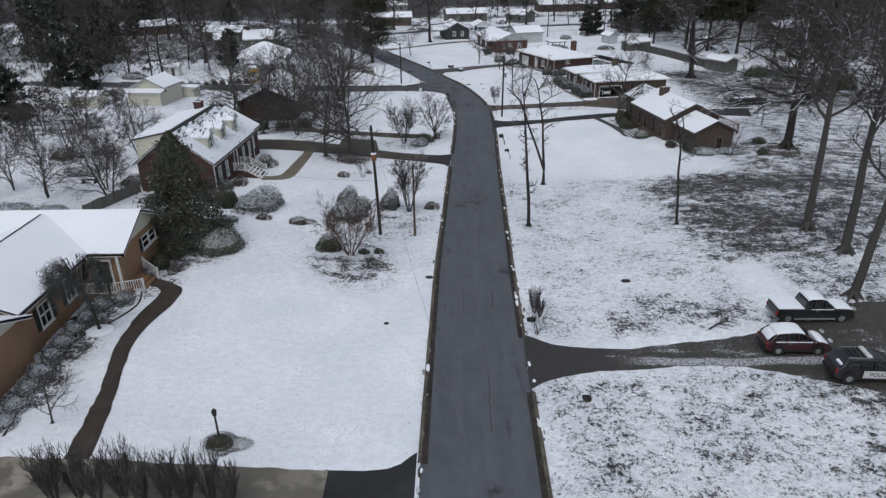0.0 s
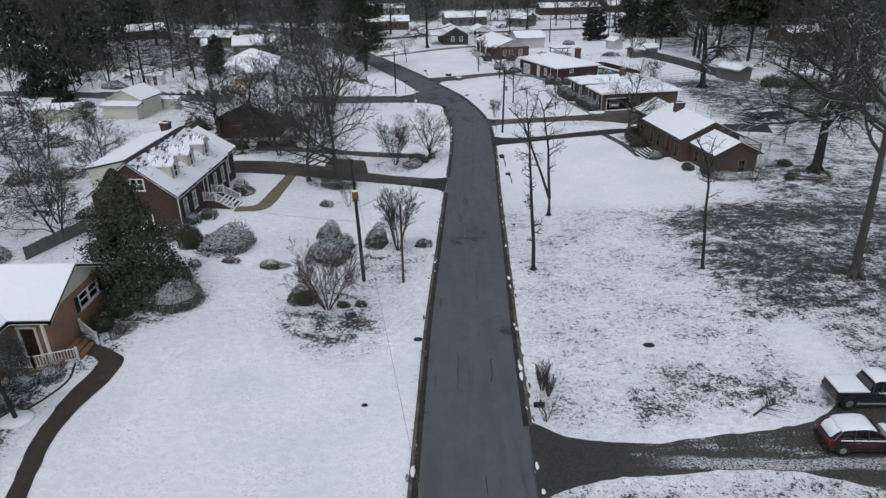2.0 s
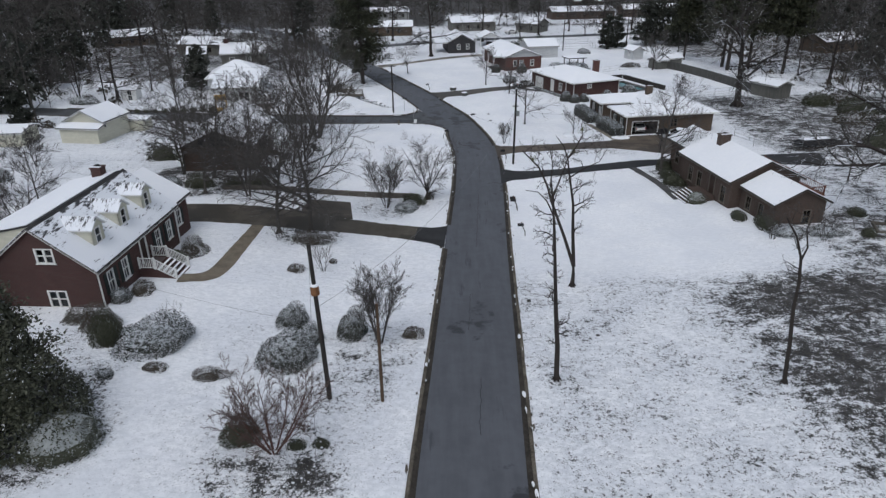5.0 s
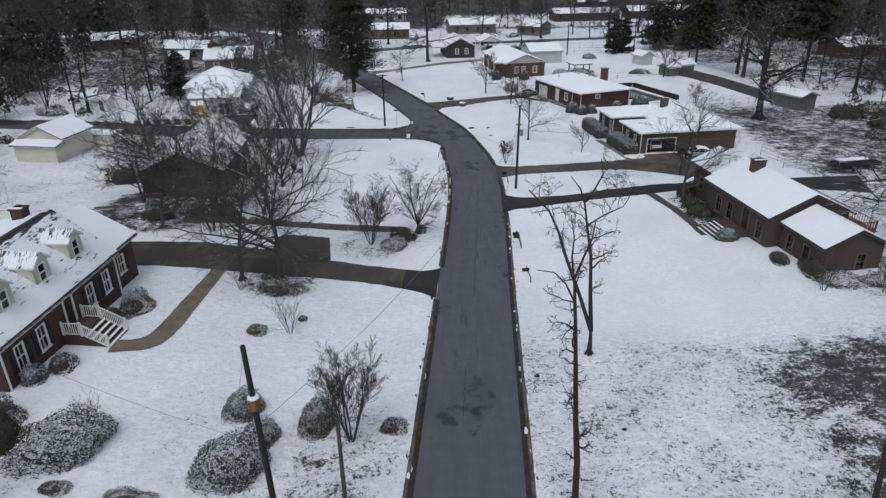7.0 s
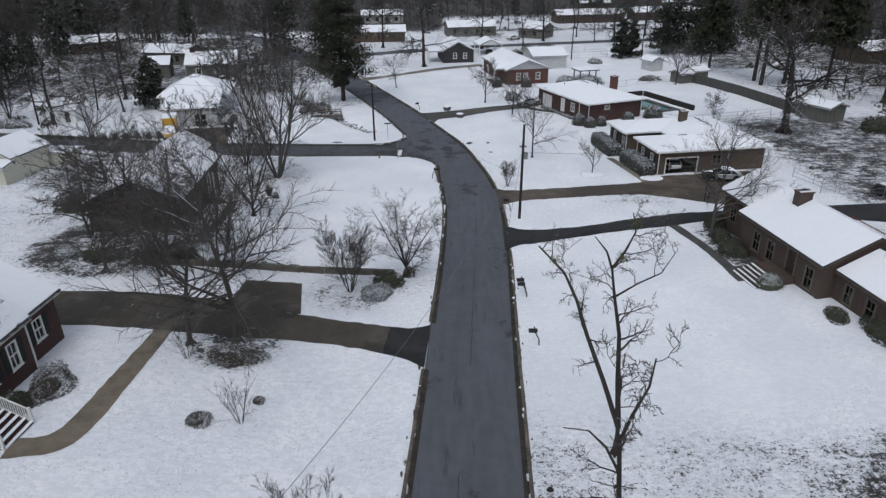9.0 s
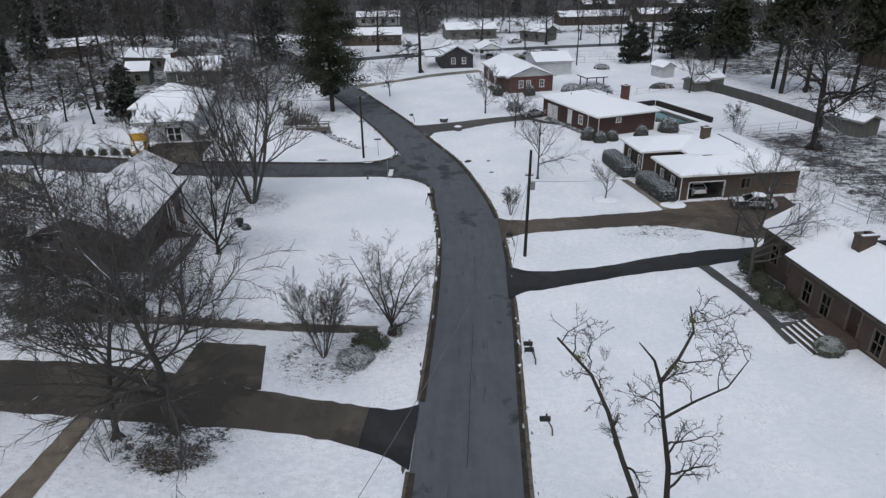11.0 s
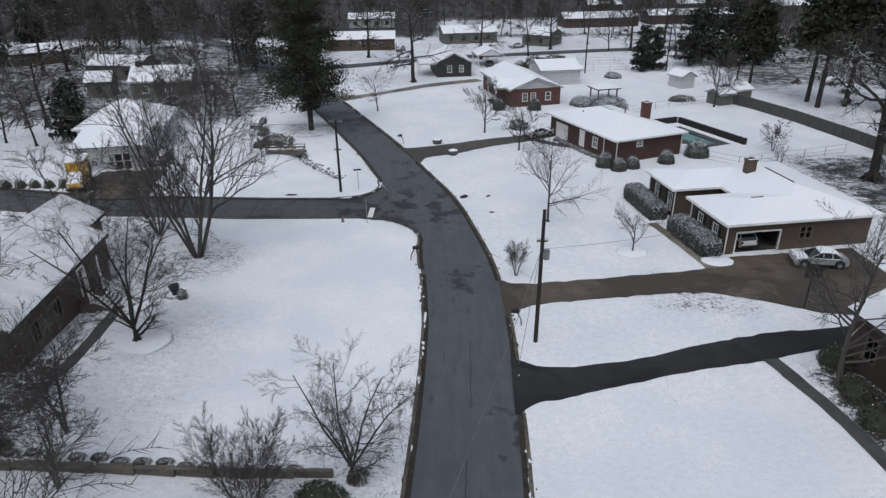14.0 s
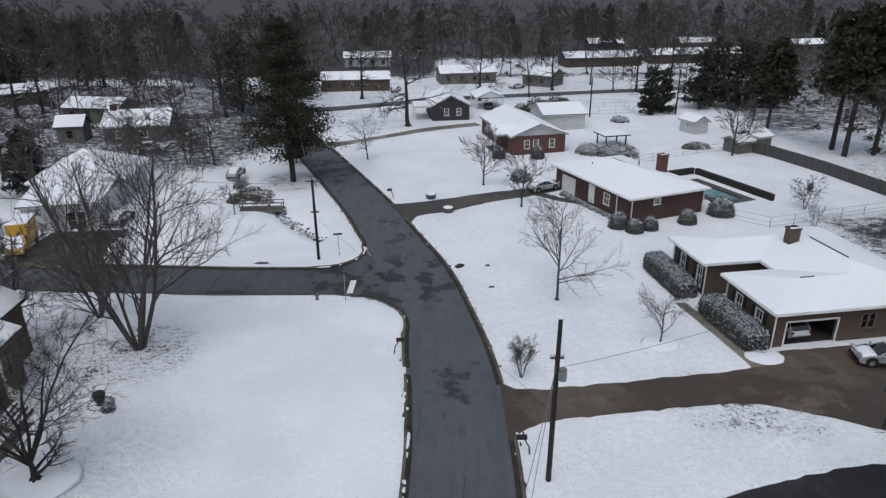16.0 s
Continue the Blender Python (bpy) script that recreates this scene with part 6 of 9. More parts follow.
BARE_LABEL = "bare leafless tree standing in snow"
for kind, x, y, h, turn, label in (
    ("slender", 8.3, 57.6, 0, 0, "slender bare tree with a thin dark trunk"), ("forked", 11.7, 71.3, 0, 0, "crooked bare tree forking from its base"),
    ("thin", 22.2, 56.6, 12.2, 0, "thin crooked dark tree with few branches"),
    ("tall", 32.6, 53.2, 23, 10, "tall thick-trunked bare tree on leaf litter"), ("tall", 33.0, 48.0, 22, 100, "tall dark bare tree on leaf litter"), ("tall", 29.6, 40.9, 20, 220, "tall leaning bare tree beside the parked cars"),
    ("oak", 44.6, 81.5, 21, 40, "massive spreading bare oak with snow-lined limbs"), ("oak", 53.0, 139.8, 22, 130, "massive spreading bare oak in a back yard"),
    ("spread", -12.1, 82.0, 16, 60, "broad bare tree beside the driveway"), ("spread", -15.0, 81.2, 12.5, 210, "broad bare tree beside the driveway"), ("fan", -5.4, 90.5, 6.6, 0, "vase-shaped multi-stemmed bare crape myrtle"), ("open", -1.0, 93.5, 7.6, 40, "rounded small bare tree near the street"),
    ("open", -17.4, 105.7, 11.0, 100, "broad bare tree in a snowy bed"), ("multi", -18.5, 120.4, 18.5, 20, "large many-stemmed bare tree near the corner"),
    ("spread", 27.8, 100.8, 12, 200, "bare tree standing before the brick house"), ("round", 13.9, 128.3, 10, 10, "rounded bare tree on the front lawn"), ("umbrella", 20.4, 120.7, 5.2, 80, "small bare tree in a ring bed"),
    ("vase", 9.6, 116.3, 3.3, 30, "small bare shrub by the kerb"), ("round", 9.4, 163.5, 8.2, 60, BARE_LABEL), ("round", 13.6, 154.2, 7.3, 140, BARE_LABEL), ("oak", -3.1, 203.1, 19, 250, "large bare oak with a thick forked trunk"),
    ("redvase", -8.0, 50.6, 5.4, 0, "reddish many-stemmed bare crape myrtle in a round bed"), ("vase", -3.4, 62.2, 6.4, 50, "vase-shaped bare crape myrtle near the pole"),
    ("wild", -33.1, 61.1, 8.5, 0, BARE_LABEL), ("wild", -40.8, 63.3, 8.0, 90, BARE_LABEL), ("wild", -37.5, 78, 7.5, 200, BARE_LABEL), ("wild", -36, 66, 6.5, 40, BARE_LABEL), ("wild", -46, 78, 7.5, 130, BARE_LABEL), ("wild", -54, 84, 8, 260, BARE_LABEL), ("round", -41, 74, 6, 20, BARE_LABEL), ("wild", -59, 95, 8, 170, BARE_LABEL), ("wild", -46, 66, 7, 300, BARE_LABEL), ("wild", -52, 104, 6, 80, BARE_LABEL), ("wild", -49.5, 88.4, 9, 30, BARE_LABEL), ("round", -42.7, 88.8, 8.0, 60, BARE_LABEL),
    ("wild", -22.5, 95.8, 12, 20, "tangled bare tree before the dark house"), ("spread", -26.5, 97.3, 12, 140, "tangled bare tree before the dark house"), ("wild", -31, 99.5, 10, 250, "tangled bare tree before the dark house"),
    ("wild", -20.5, 90.6, 9, 30, "tangled bare tree beside the driveway"), ("spread", -25.5, 91.2, 10.5, 190, "tangled bare tree beside the driveway"), ("wild", -15.2, 92.0, 6, 90, "tangled bare tree beside the driveway"), ("wild", -17.0, 96.0, 8, 310, "tangled bare tree above the low wall"), ("spread", -35.8, 112.4, 14, 80, "tall spreading bare tree behind the dark house"), ("wild", -29, 122, 11, 10, BARE_LABEL), ("multi", -24, 125.5, 9, 100, BARE_LABEL),
    ("round", 48.9, 178.0, 9.5, 30, "bare tree beside the sheds"), ("round", 48.2, 96.1, 8, 10, "small bare tree in the back yard"), ("tall", 58, 66, 21, 160, BARE_LABEL), ("oak", 72, 90, 19, 220, BARE_LABEL),
    ("tall", 52, 46, 22, 260, BARE_LABEL), ("wild", 70, 116, 10, 120, BARE_LABEL), ("spread", 72, 124, 12, 220, BARE_LABEL), ("oak", 78, 134, 18, 40, BARE_LABEL), ("oak", 80, 160, 16, 300, BARE_LABEL), ("oak", 72, 104, 19, 130, BARE_LABEL), ("spread", -8.0, 178, 8, 90, BARE_LABEL), ("spread", -31.2, 175.3, 10.5, 40, BARE_LABEL), ("wild", -35.2, 175.4, 10, 0, BARE_LABEL), ("round", -21.0, 151.9, 4.2, 30, "small bare tree beside the footbridge"), ("wild", -41, 171, 11, 10, BARE_LABEL), ("tall", -41.7, 214, 19, 10, BARE_LABEL), ("oak", -83.5, 220, 18, 300, BARE_LABEL), ("oak", -89, 258, 17, 20, BARE_LABEL), ("oak", -48, 230, 15, 80, BARE_LABEL), ("wild", -72.5, 153.5, 10, 15, BARE_LABEL), ("wild", -80.5, 157, 9, 70, BARE_LABEL), ("spread", -55.0, 158.2, 13, 140, BARE_LABEL), ("spread", -60.5, 160, 12, 250, BARE_LABEL), ("oak", 12, 232, 15, 40, BARE_LABEL), ("oak", -16, 236, 16, 110, BARE_LABEL), ("oak", 31, 246, 15, 300, BARE_LABEL), ("oak", 64, 256, 16, 200, BARE_LABEL), ("spread", 84, 240, 15, 30, BARE_LABEL), ("oak", 78, 268, 17, 80, BARE_LABEL), ("spread", -36, 240, 14, 220, BARE_LABEL),
    ("oak", -59.4, 168.8, 15, 10, BARE_LABEL), ("oak", -86, 215, 19, 200, BARE_LABEL), ("oak", -63, 150, 14, 60, BARE_LABEL), ("wild", 47, 152, 4.5, 120, "small bare sapling in the back yard"), ("sapling", 45, 146, 3.0, 0, "small bare sapling in the back yard"),
    ("spread", 24, 236, 15, 100, BARE_LABEL), ("spread", 45.5, 242.3, 13, 30, BARE_LABEL), ("oak", 51, 242, 14, 10, BARE_LABEL), ("tall", 42.5, 255, 12, 210, BARE_LABEL), ("umbrella", -21.4, 28.1, 3.9, 0, "small bare ornamental tree in a snowy ring"),
    ("sapling", -14.6, 79.5, 2.6, 0, "small bare sapling on the lawn"), ("sapling", -9.4, 73.6, 3.2, 50, "small bare sapling on the lawn"), ("sapling", -17.5, 61.8, 2.4, 90, "small bare sapling on the lawn"), ("sapling", 6.4, 37.9, 2.2, 10, "small bare shrub at the kerb"),
    ("sapling", 13.6, 90, 1.2, 20, "tiny bare sapling in the snow"), ("sapling", 31.6, 79.0, 3.6, 60, "bare shrub beside the house"), ("sapling", 35.8, 78.0, 4.0, 10, "bare shrub beside the house"),
):
    tree(kind, x, y, h, turn, label, "tree" if kind != "sapling" else "shrub", "bare trees" if kind != "sapling" else "bare shrubs", 0.88 if kind == "multi" and h > 15 else 1.2 if kind in ("vase", "open") else 1.0)

# mistletoe high in the forked tree
forked = next(ob for ob in bpy.data.objects if ob.name.startswith("tree") and (ob.location - Vector((11.7, 71.3, ob.location.z))).length < 0.1)
rng = random.Random(5)
for x, y, z, r in ((0.3, 2.4, 12.6, 0.42), (-3.2, 4.5, 9.6, 0.35), (-0.3, 1.8, 11.0, 0.4)):
    def place():
        d = Vector((rng.gauss(0, 1), rng.gauss(0, 1), rng.gauss(0, 1))).normalized()
        return Vector((x, y, z)) + d * r * rng.random() ** 0.4, d
    clump = leaf_cloud(rng, 160, 0.05, place)
    clump.ball((x, y, z), (r * 0.24, r * 0.24, r * 0.22), 5, 7, 0.3, rng)
    part("mistletoe", clump, M_MISTLETOE, forked, "yellow-green mistletoe clump")

# one bare hedge at the near drive
tree_kind("thicket", M_BARK, M_TWIG, seed=77, height=3.4, trunk_r=0.022, stems=26, first=0.15, crown=0.9, counts=(8, 6), ratio=(0.4, 0.45), angle=(22, 26), wiggle=0.07, up=0.5, twig=0.011, splay=13)
for i in range(9):
    tree("thicket", -18.4 + i * 1.03, 22.7 + 0.3 * (i % 2), 3.5 - 0.3 * (i % 3), 40 * i, "bare twiggy hedge shrub along the concrete drive", "shrub", "bare hedge shrubs")
tree("thicket", 6.6, 40.8, 2.3, 20, "bare twiggy brown shrub at the kerb", "shrub", "bare shrubs")
tree("thicket", 6.9, 40.2, 1.7, 200, "bare twiggy brown shrub at the kerb", "shrub", "bare shrubs")


# ---- evergreens and bushes ----


def bush_mesh(seed, rx, ry, rz, n, size, mat, lump=0.22, solid=0.8):
    rng = random.Random(seed)
    lumps = [(Vector((rng.gauss(0, 1), rng.gauss(0, 1), rng.gauss(0, 0.7))).normalized(), rng.uniform(0.4, 1)) for _ in range(9)]

    def place():
        d = Vector((rng.gauss(0, 1), rng.gauss(0, 1), abs(rng.gauss(0, 1)) * 0.9 - 0.12)).normalized()
        k = 1 - lump + lump * max(w * max(0.0, d.dot(c)) ** 3 for c, w in lumps) * 1.6
        k *= rng.uniform(0.82, 1.06)
        return Vector((d.x * rx * k, d.y * ry * k, max(0.02, d.z * rz * k))), Vector((d.x / rx, d.y / ry, d.z / rz)).normalized()
    g = leaf_cloud(rng, n, size, place)
    core = Geo().ball((0, 0, 0.0), (rx * solid, ry * solid, rz * solid), 8, 14, 0.05, rng)
    g.add(core.v, core.f)
    me = bpy.data.meshes.new("bush")
    me.from_pydata(g.v, [], g.f)
    me.materials.append(mat)
    return me


def box_hedge_mesh(seed, n, mat):
    """A clipped hedge: a rounded block of small leaves, in scale along y."""
    rng = random.Random(seed)

    def place():
        d = Vector((rng.uniform(-1, 1), rng.uniform(-1, 1), rng.uniform(0.02, 1)))
        k = rng.choice((0, 0, 1, 2, 2))
        d[k] = 1.0 if k == 2 else rng.choice((-1, 1))
        o = Vector((d.x ** 5, d.y ** 7 * 0.4, max(0.0, d.z) ** 5)) + Vector((0.001, 0, 0.05))
        s = (abs(d.x) ** 6 + abs(d.y) ** 14 + abs(d.z) ** 6) ** (-1 / 6) * rng.uniform(0.9, 1.03)
        return Vector((d.x * s, d.y * min(1.0, s * 1.04), max(0.02, d.z * s))), o.normalized()
    g = leaf_cloud(rng, n, 0.05, place)
    g.soft(-0.86, 0.86, -0.95, 0.95, 0.0, 0.86, 0.1)
    me = bpy.data.meshes.new("hedge")
    me.from_pydata(g.v, [], g.f)
    me.materials.append(mat)
    return me


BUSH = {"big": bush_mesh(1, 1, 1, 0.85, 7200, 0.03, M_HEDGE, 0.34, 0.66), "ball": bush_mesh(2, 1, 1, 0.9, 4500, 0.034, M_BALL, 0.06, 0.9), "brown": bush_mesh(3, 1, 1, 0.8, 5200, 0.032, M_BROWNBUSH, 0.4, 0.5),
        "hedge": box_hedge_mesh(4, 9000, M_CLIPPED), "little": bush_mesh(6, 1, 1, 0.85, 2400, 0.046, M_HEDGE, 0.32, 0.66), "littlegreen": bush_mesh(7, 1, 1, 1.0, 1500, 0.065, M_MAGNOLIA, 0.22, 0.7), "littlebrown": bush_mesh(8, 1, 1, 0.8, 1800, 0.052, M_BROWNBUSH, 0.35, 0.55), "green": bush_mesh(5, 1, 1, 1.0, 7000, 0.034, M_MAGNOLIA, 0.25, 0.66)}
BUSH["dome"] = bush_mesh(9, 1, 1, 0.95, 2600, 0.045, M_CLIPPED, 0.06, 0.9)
BUSH_LABEL = {"dome": "round clipped evergreen shrub dusted with snow", "big": "snow-dusted evergreen bush on the lawn", "ball": "clipped round green hedge with snow", "brown": "low brown shrub flecked with snow", "hedge": "clipped hedge row dusted with snow", "green": "dark evergreen shrub flecked with snow"}


def bush(kind, x, y, rx, ry, h, turn=0, label=None):
    shape = kind
    if max(rx, ry) < 1.0 or (max(rx, ry) < 1.45 and y > 66) or y > 150 or abs(x) > 30:
        shape = {"big": "little", "green": "littlegreen", "brown": "littlebrown"}.get(kind, kind)
    ob = new("hedge" if kind == "hedge" else "bush", BUSH[shape])
    ob.matrix_world = pose(x, y, ground_z(x, y) - 0.03, 0, 0, turn) @ Matrix.Diagonal((rx, ry, h, 1))
    return tagged(ob, label or BUSH_LABEL[kind], "hedge" if kind == "hedge" else "bush", "bushes")


for b in (
    ("ball", -19.1, 50.2, 2.1, 2.0, 2.0, 0), ("big", -18.2, 60.0, 2.9, 2.0, 2.3, 20), ("brown", -22.9, 61.9, 1.4, 1.3, 2.0), ("green", -21.2, 60.0, 1.1, 1.1, 2.3), ("big", -9.3, 59.3, 2.2, 1.7, 2.6), ("big", -10.0, 64.2, 1.3, 1.1, 2.0), ("green", -10.0, 51.5, 1.15, 1.0, 1.3), ("green", -6.9, 51.1, 0.55, 0.45, 0.5), ("green", -5.6, 51.3, 0.5, 0.4, 0.5),
    ("brown", -13.6, 56.7, 1.4, 0.6, 0.8, 10), ("big", -5.5, 63.3, 1.2, 1.2, 2.5), ("brown", -1.3, 63.2, 0.9, 0.7, 1.1), ("big", -8.4, 61.9, 1.2, 1.0, 1.7), ("brown", -17.2, 57.1, 0.9, 0.5, 0.7), ("big", -19.6, 56.0, 0.6, 0.55, 0.8),
    ("brown", -12.0, 79.9, 2.3, 1.1, 1.1, 0), ("brown", -11.9, 73.3, 0.85, 0.7, 0.9), ("brown", -9.0, 75.6, 0.4, 0.4, 0.6), ("big", -3.2, 90.0, 1.5, 1.2, 1.2), ("green", -2.4, 92.0, 1.4, 1.1, 1.3), ("brown", -0.9, 93.5, 0.6, 0.6, 1.3),
    ("brown", -22.3, 67.3, 0.9, 1.0, 1.5), ("brown", -21.3, 75.2, 1.3, 2.0, 1.5), ("big", -23.2, 65.9, 0.9, 0.9, 1.5), ("green", -22.0, 73.4, 0.9, 1.0, 1.2), ("brown", -24.6, 62.8, 1.6, 1.0, 1.1),
    ("big", -23.2, 41.0, 0.9, 0.9, 1.2), ("big", -24.3, 40.2, 0.9, 0.9, 1.2), ("big", -24.7, 38.7, 0.8, 0.9, 1.1), ("big", -24.8, 37.2, 0.8, 0.9, 1.1), ("big", -24.8, 35.7, 0.85, 0.9, 1.1), ("big", -24.7, 34.2, 0.8, 0.9, 1.2), ("big", -24.6, 32.6, 0.9, 0.9, 1.0), ("big", -24.4, 31.1, 0.85, 0.9, 1.0), ("big", -24.2, 29.5, 0.9, 0.9, 1.0), ("big", -24.0, 28.0, 0.85, 0.9, 0.9), ("green", -22.6, 46.5, 0.8, 1.0, 1.0), ("green", -22.0, 48.2, 0.8, 0.9, 1.0), ("brown", -21.2, 46.2, 0.8, 1.4, 0.5),
    ("hedge", 24.5, 131.8, 1.0, 3.6, 1.7, 8), ("hedge", 26.4, 122.6, 1.0, 3.4, 1.7, 10), ("brown", 26.6, 127.2, 1.0, 0.9, 1.2), ("green", 28.1, 97.0, 1.2, 1.4, 1.4), ("green", 28.4, 100.0, 1.0, 1.4, 1.2), ("green", 29.0, 103.2, 1.2, 1.2, 1.6), ("ball", 28.4, 90.0, 1.1, 1.0, 1.3), ("green", 28.6, 96.0, 0.8, 0.8, 1.0),
    ("green", 32.6, 82.2, 1.2, 2.0, 1.2), ("big", 33.6, 79.9, 2.0, 1.4, 1.3), ("big", 36.6, 79.6, 1.8, 1.2, 1.2), ("green", 30.8, 84.6, 0.8, 1.2, 0.9),
    ("dome", 23.6, 146.6, 1.15, 1.15, 2.1), ("dome", 25.0, 145.0, 1.0, 1.0, 1.8), ("dome", 26.9, 145.8, 0.95, 0.95, 1.7), ("dome", 31.6, 147.6, 1.1, 1.05, 1.9), ("dome", 36.4, 150.3, 1.6, 1.5, 2.5),
    ("big", 14.7, 165.5, 1.6, 1.5, 2.2), ("dome", 12.6, 178.3, 1.1, 1.1, 2.2), ("dome", 18.6, 177.9, 1.15, 1.15, 2.3), ("big", 31.0, 178.0, 3.2, 2.4, 3.2), ("big", 27.2, 180.2, 2.4, 2.0, 2.4), ("green", 24, 218, 3.2, 2.6, 3.0), ("green", 28.5, 219, 3.2, 2.6, 3.2), ("green", 20.4, 214.5, 2.4, 2.0, 2.4),
    ("big", 38, 205, 1.8, 1.6, 1.8), ("brown", 44.5, 183, 2.6, 1.6, 1.5), ("brown", -21.2, 159.2, 2.6, 2.0, 2.2), ("brown", -24.2, 164.0, 1.0, 2.0, 1.2), ("brown", -22.6, 157.0, 1.4, 1.4, 1.5),
    ("green", -27.0, 93.9, 1.7, 1.1, 1.6), ("green", -23.2, 94.2, 1.3, 1.0, 1.3), ("green", -20.4, 94.3, 1.5, 1.0, 1.5), ("big", -30.6, 94.6, 1.3, 1.0, 1.4), ("green", -31.0, 105.5, 2.6, 1.6, 2.4), ("green", -37, 108, 2.2, 1.6, 2.4),
    ("big", -68.5, 147.9, 3.3, 1.5, 2.0), ("big", -63.8, 149.0, 0.9, 0.8, 1.2), ("brown", -34, 68, 2.0, 1.6, 1.5), ("big", -42, 72, 2.2, 1.4, 1.4), ("big", -41, 57.6, 2.4, 1.5, 1.9), ("big", -37.2, 57.2, 2.0, 1.4, 1.7), ("brown", -45.2, 58, 2.0, 1.5, 1.8), ("brown", -48, 80, 2.4, 2.0, 2.0), ("big", -53, 97, 2.0, 2.0, 2.0), ("brown", -44, 82, 2.2, 2.0, 1.5),
    ("green", 42.5, 84.5, 1.0, 1.0, 0.9), ("green", 40.5, 79.0, 0.8, 0.7, 0.9), ("green", 69, 120, 3.4, 2.6, 2.6), ("brown", 66, 127, 4, 3, 2.4), ("green", 71, 134, 3.6, 3, 3.0), ("green", 68, 141, 3.0, 2.6, 2.4), ("brown", 74, 144, 3.6, 3, 2.6), ("green", 62, 113, 2.4, 2.0, 2.0), ("green", 76, 126, 4, 3, 3.2), ("big", -16.9, 112.4, 0.5, 0.5, 0.9), ("brown", 27.0, 119.0, 1.0, 0.6, 0.3),
):
    bush(*b)
for i in range(11):
    bush("big", 19.4 + i * 0.52, 158.6 - i * 1.15, 0.55, 0.55, 0.75, 0, "small round shrub along the brick house")
for i in range(14):
    bush("green", -41.3 - i * 1.72, 140.25 + max(0, i - 6) * 0.12, 0.62, 0.6, 1.15, 0, "small round hedge shrub along the street")
for i in range(16):
    bush("brown", -20 + i * 1.12, 93.9 + 0.1 * (i % 3), 0.55, 0.35, 0.5, 0, "small planting above the low wall")


def conifer(name, x, y, h, radius, base, seed, mat, label, n=3200, size=0.34, droop=0.1, power=0.8, lumpy=0.3, shell=0):
    """A tapered trunk, limbs, and a crown of many clumps with an uneven outline."""
    rng = random.Random(seed)
    ob = thing(name, x, y, ground_z(x, y), rng.uniform(0, 360), label, "tree", "evergreens")
    t = Geo().tube([(0, 0, -0.3), (0.05, 0, h * 0.5), (0, 0.05, h * 0.97)], [h * 0.02, h * 0.012, 0.03], 7)
    tips = []
    layers = int(h * 1.7)
    for i in range(layers):
        f = (i + rng.random()) / layers
        z = base + (h - base) * f
        for k in range(rng.randint(3, 5)):
            w = rng.uniform(0, 2 * math.pi)
            r = radius * (1 - f) ** power * rng.uniform(1 - lumpy, 1.05) + 0.25
            e = Vector((math.cos(w) * r, math.sin(w) * r, z + r * (0.18 - droop)))
            t.tube([(0, 0, z - 0.2), tuple(e * 0.6 + Vector((0, 0, 0.4 * z))), tuple(e)], [0.05 + 0.006 * h * (1 - f) * 0.4, 0.035, 0.015], 3, False)
            tips.append((Vector((0, 0, z)), e, r))
    part("trunk", t, M_DARKBARK, ob, "dark trunk and limbs")
    total = sum(q[2] for q in tips)
    g = Geo()
    for a, e, r in tips:
        m = max(4, int(n * r / total))

        def place():
            q = a.lerp(e, rng.random() ** 0.55)
            s = 0.22 * r + 0.25
            o = Vector((rng.gauss(0, 0.6), rng.gauss(0, 0.6), rng.gauss(0.5, 0.5)))
            return q + Vector((rng.gauss(0, s * 0.45), rng.gauss(0, s * 0.45), rng.gauss(0, s * 0.3))), o.normalized()
        c = leaf_cloud(rng, m, size, place)
        g.add(c.v, c.f)
    if shell:
        hollows = [(rng.uniform(0, 6.283), rng.random(), rng.uniform(0.08, 0.26)) for _ in range(34)]

        def skin():
            f = rng.random() ** 1.5
            w = rng.uniform(0, 6.283)
            dent = sum(d * math.exp(-(((w - a + 3.1416) % 6.283 - 3.1416) ** 2 * 4 + (f - b) ** 2 * 40)) for a, b, d in hollows)
            r = radius * (1 - f) ** power * (0.94 - dent) * rng.uniform(0.86, 1.03) + 0.1
            return Vector((r * math.cos(w), r * math.sin(w), base + (h - base) * f)), Vector((math.cos(w), math.sin(w), 0.5))
        c = leaf_cloud(rng, shell, size, skin)
        g.add(c.v, c.f)
    part("crown", g, mat, ob, "dense evergreen foliage")
    return ob


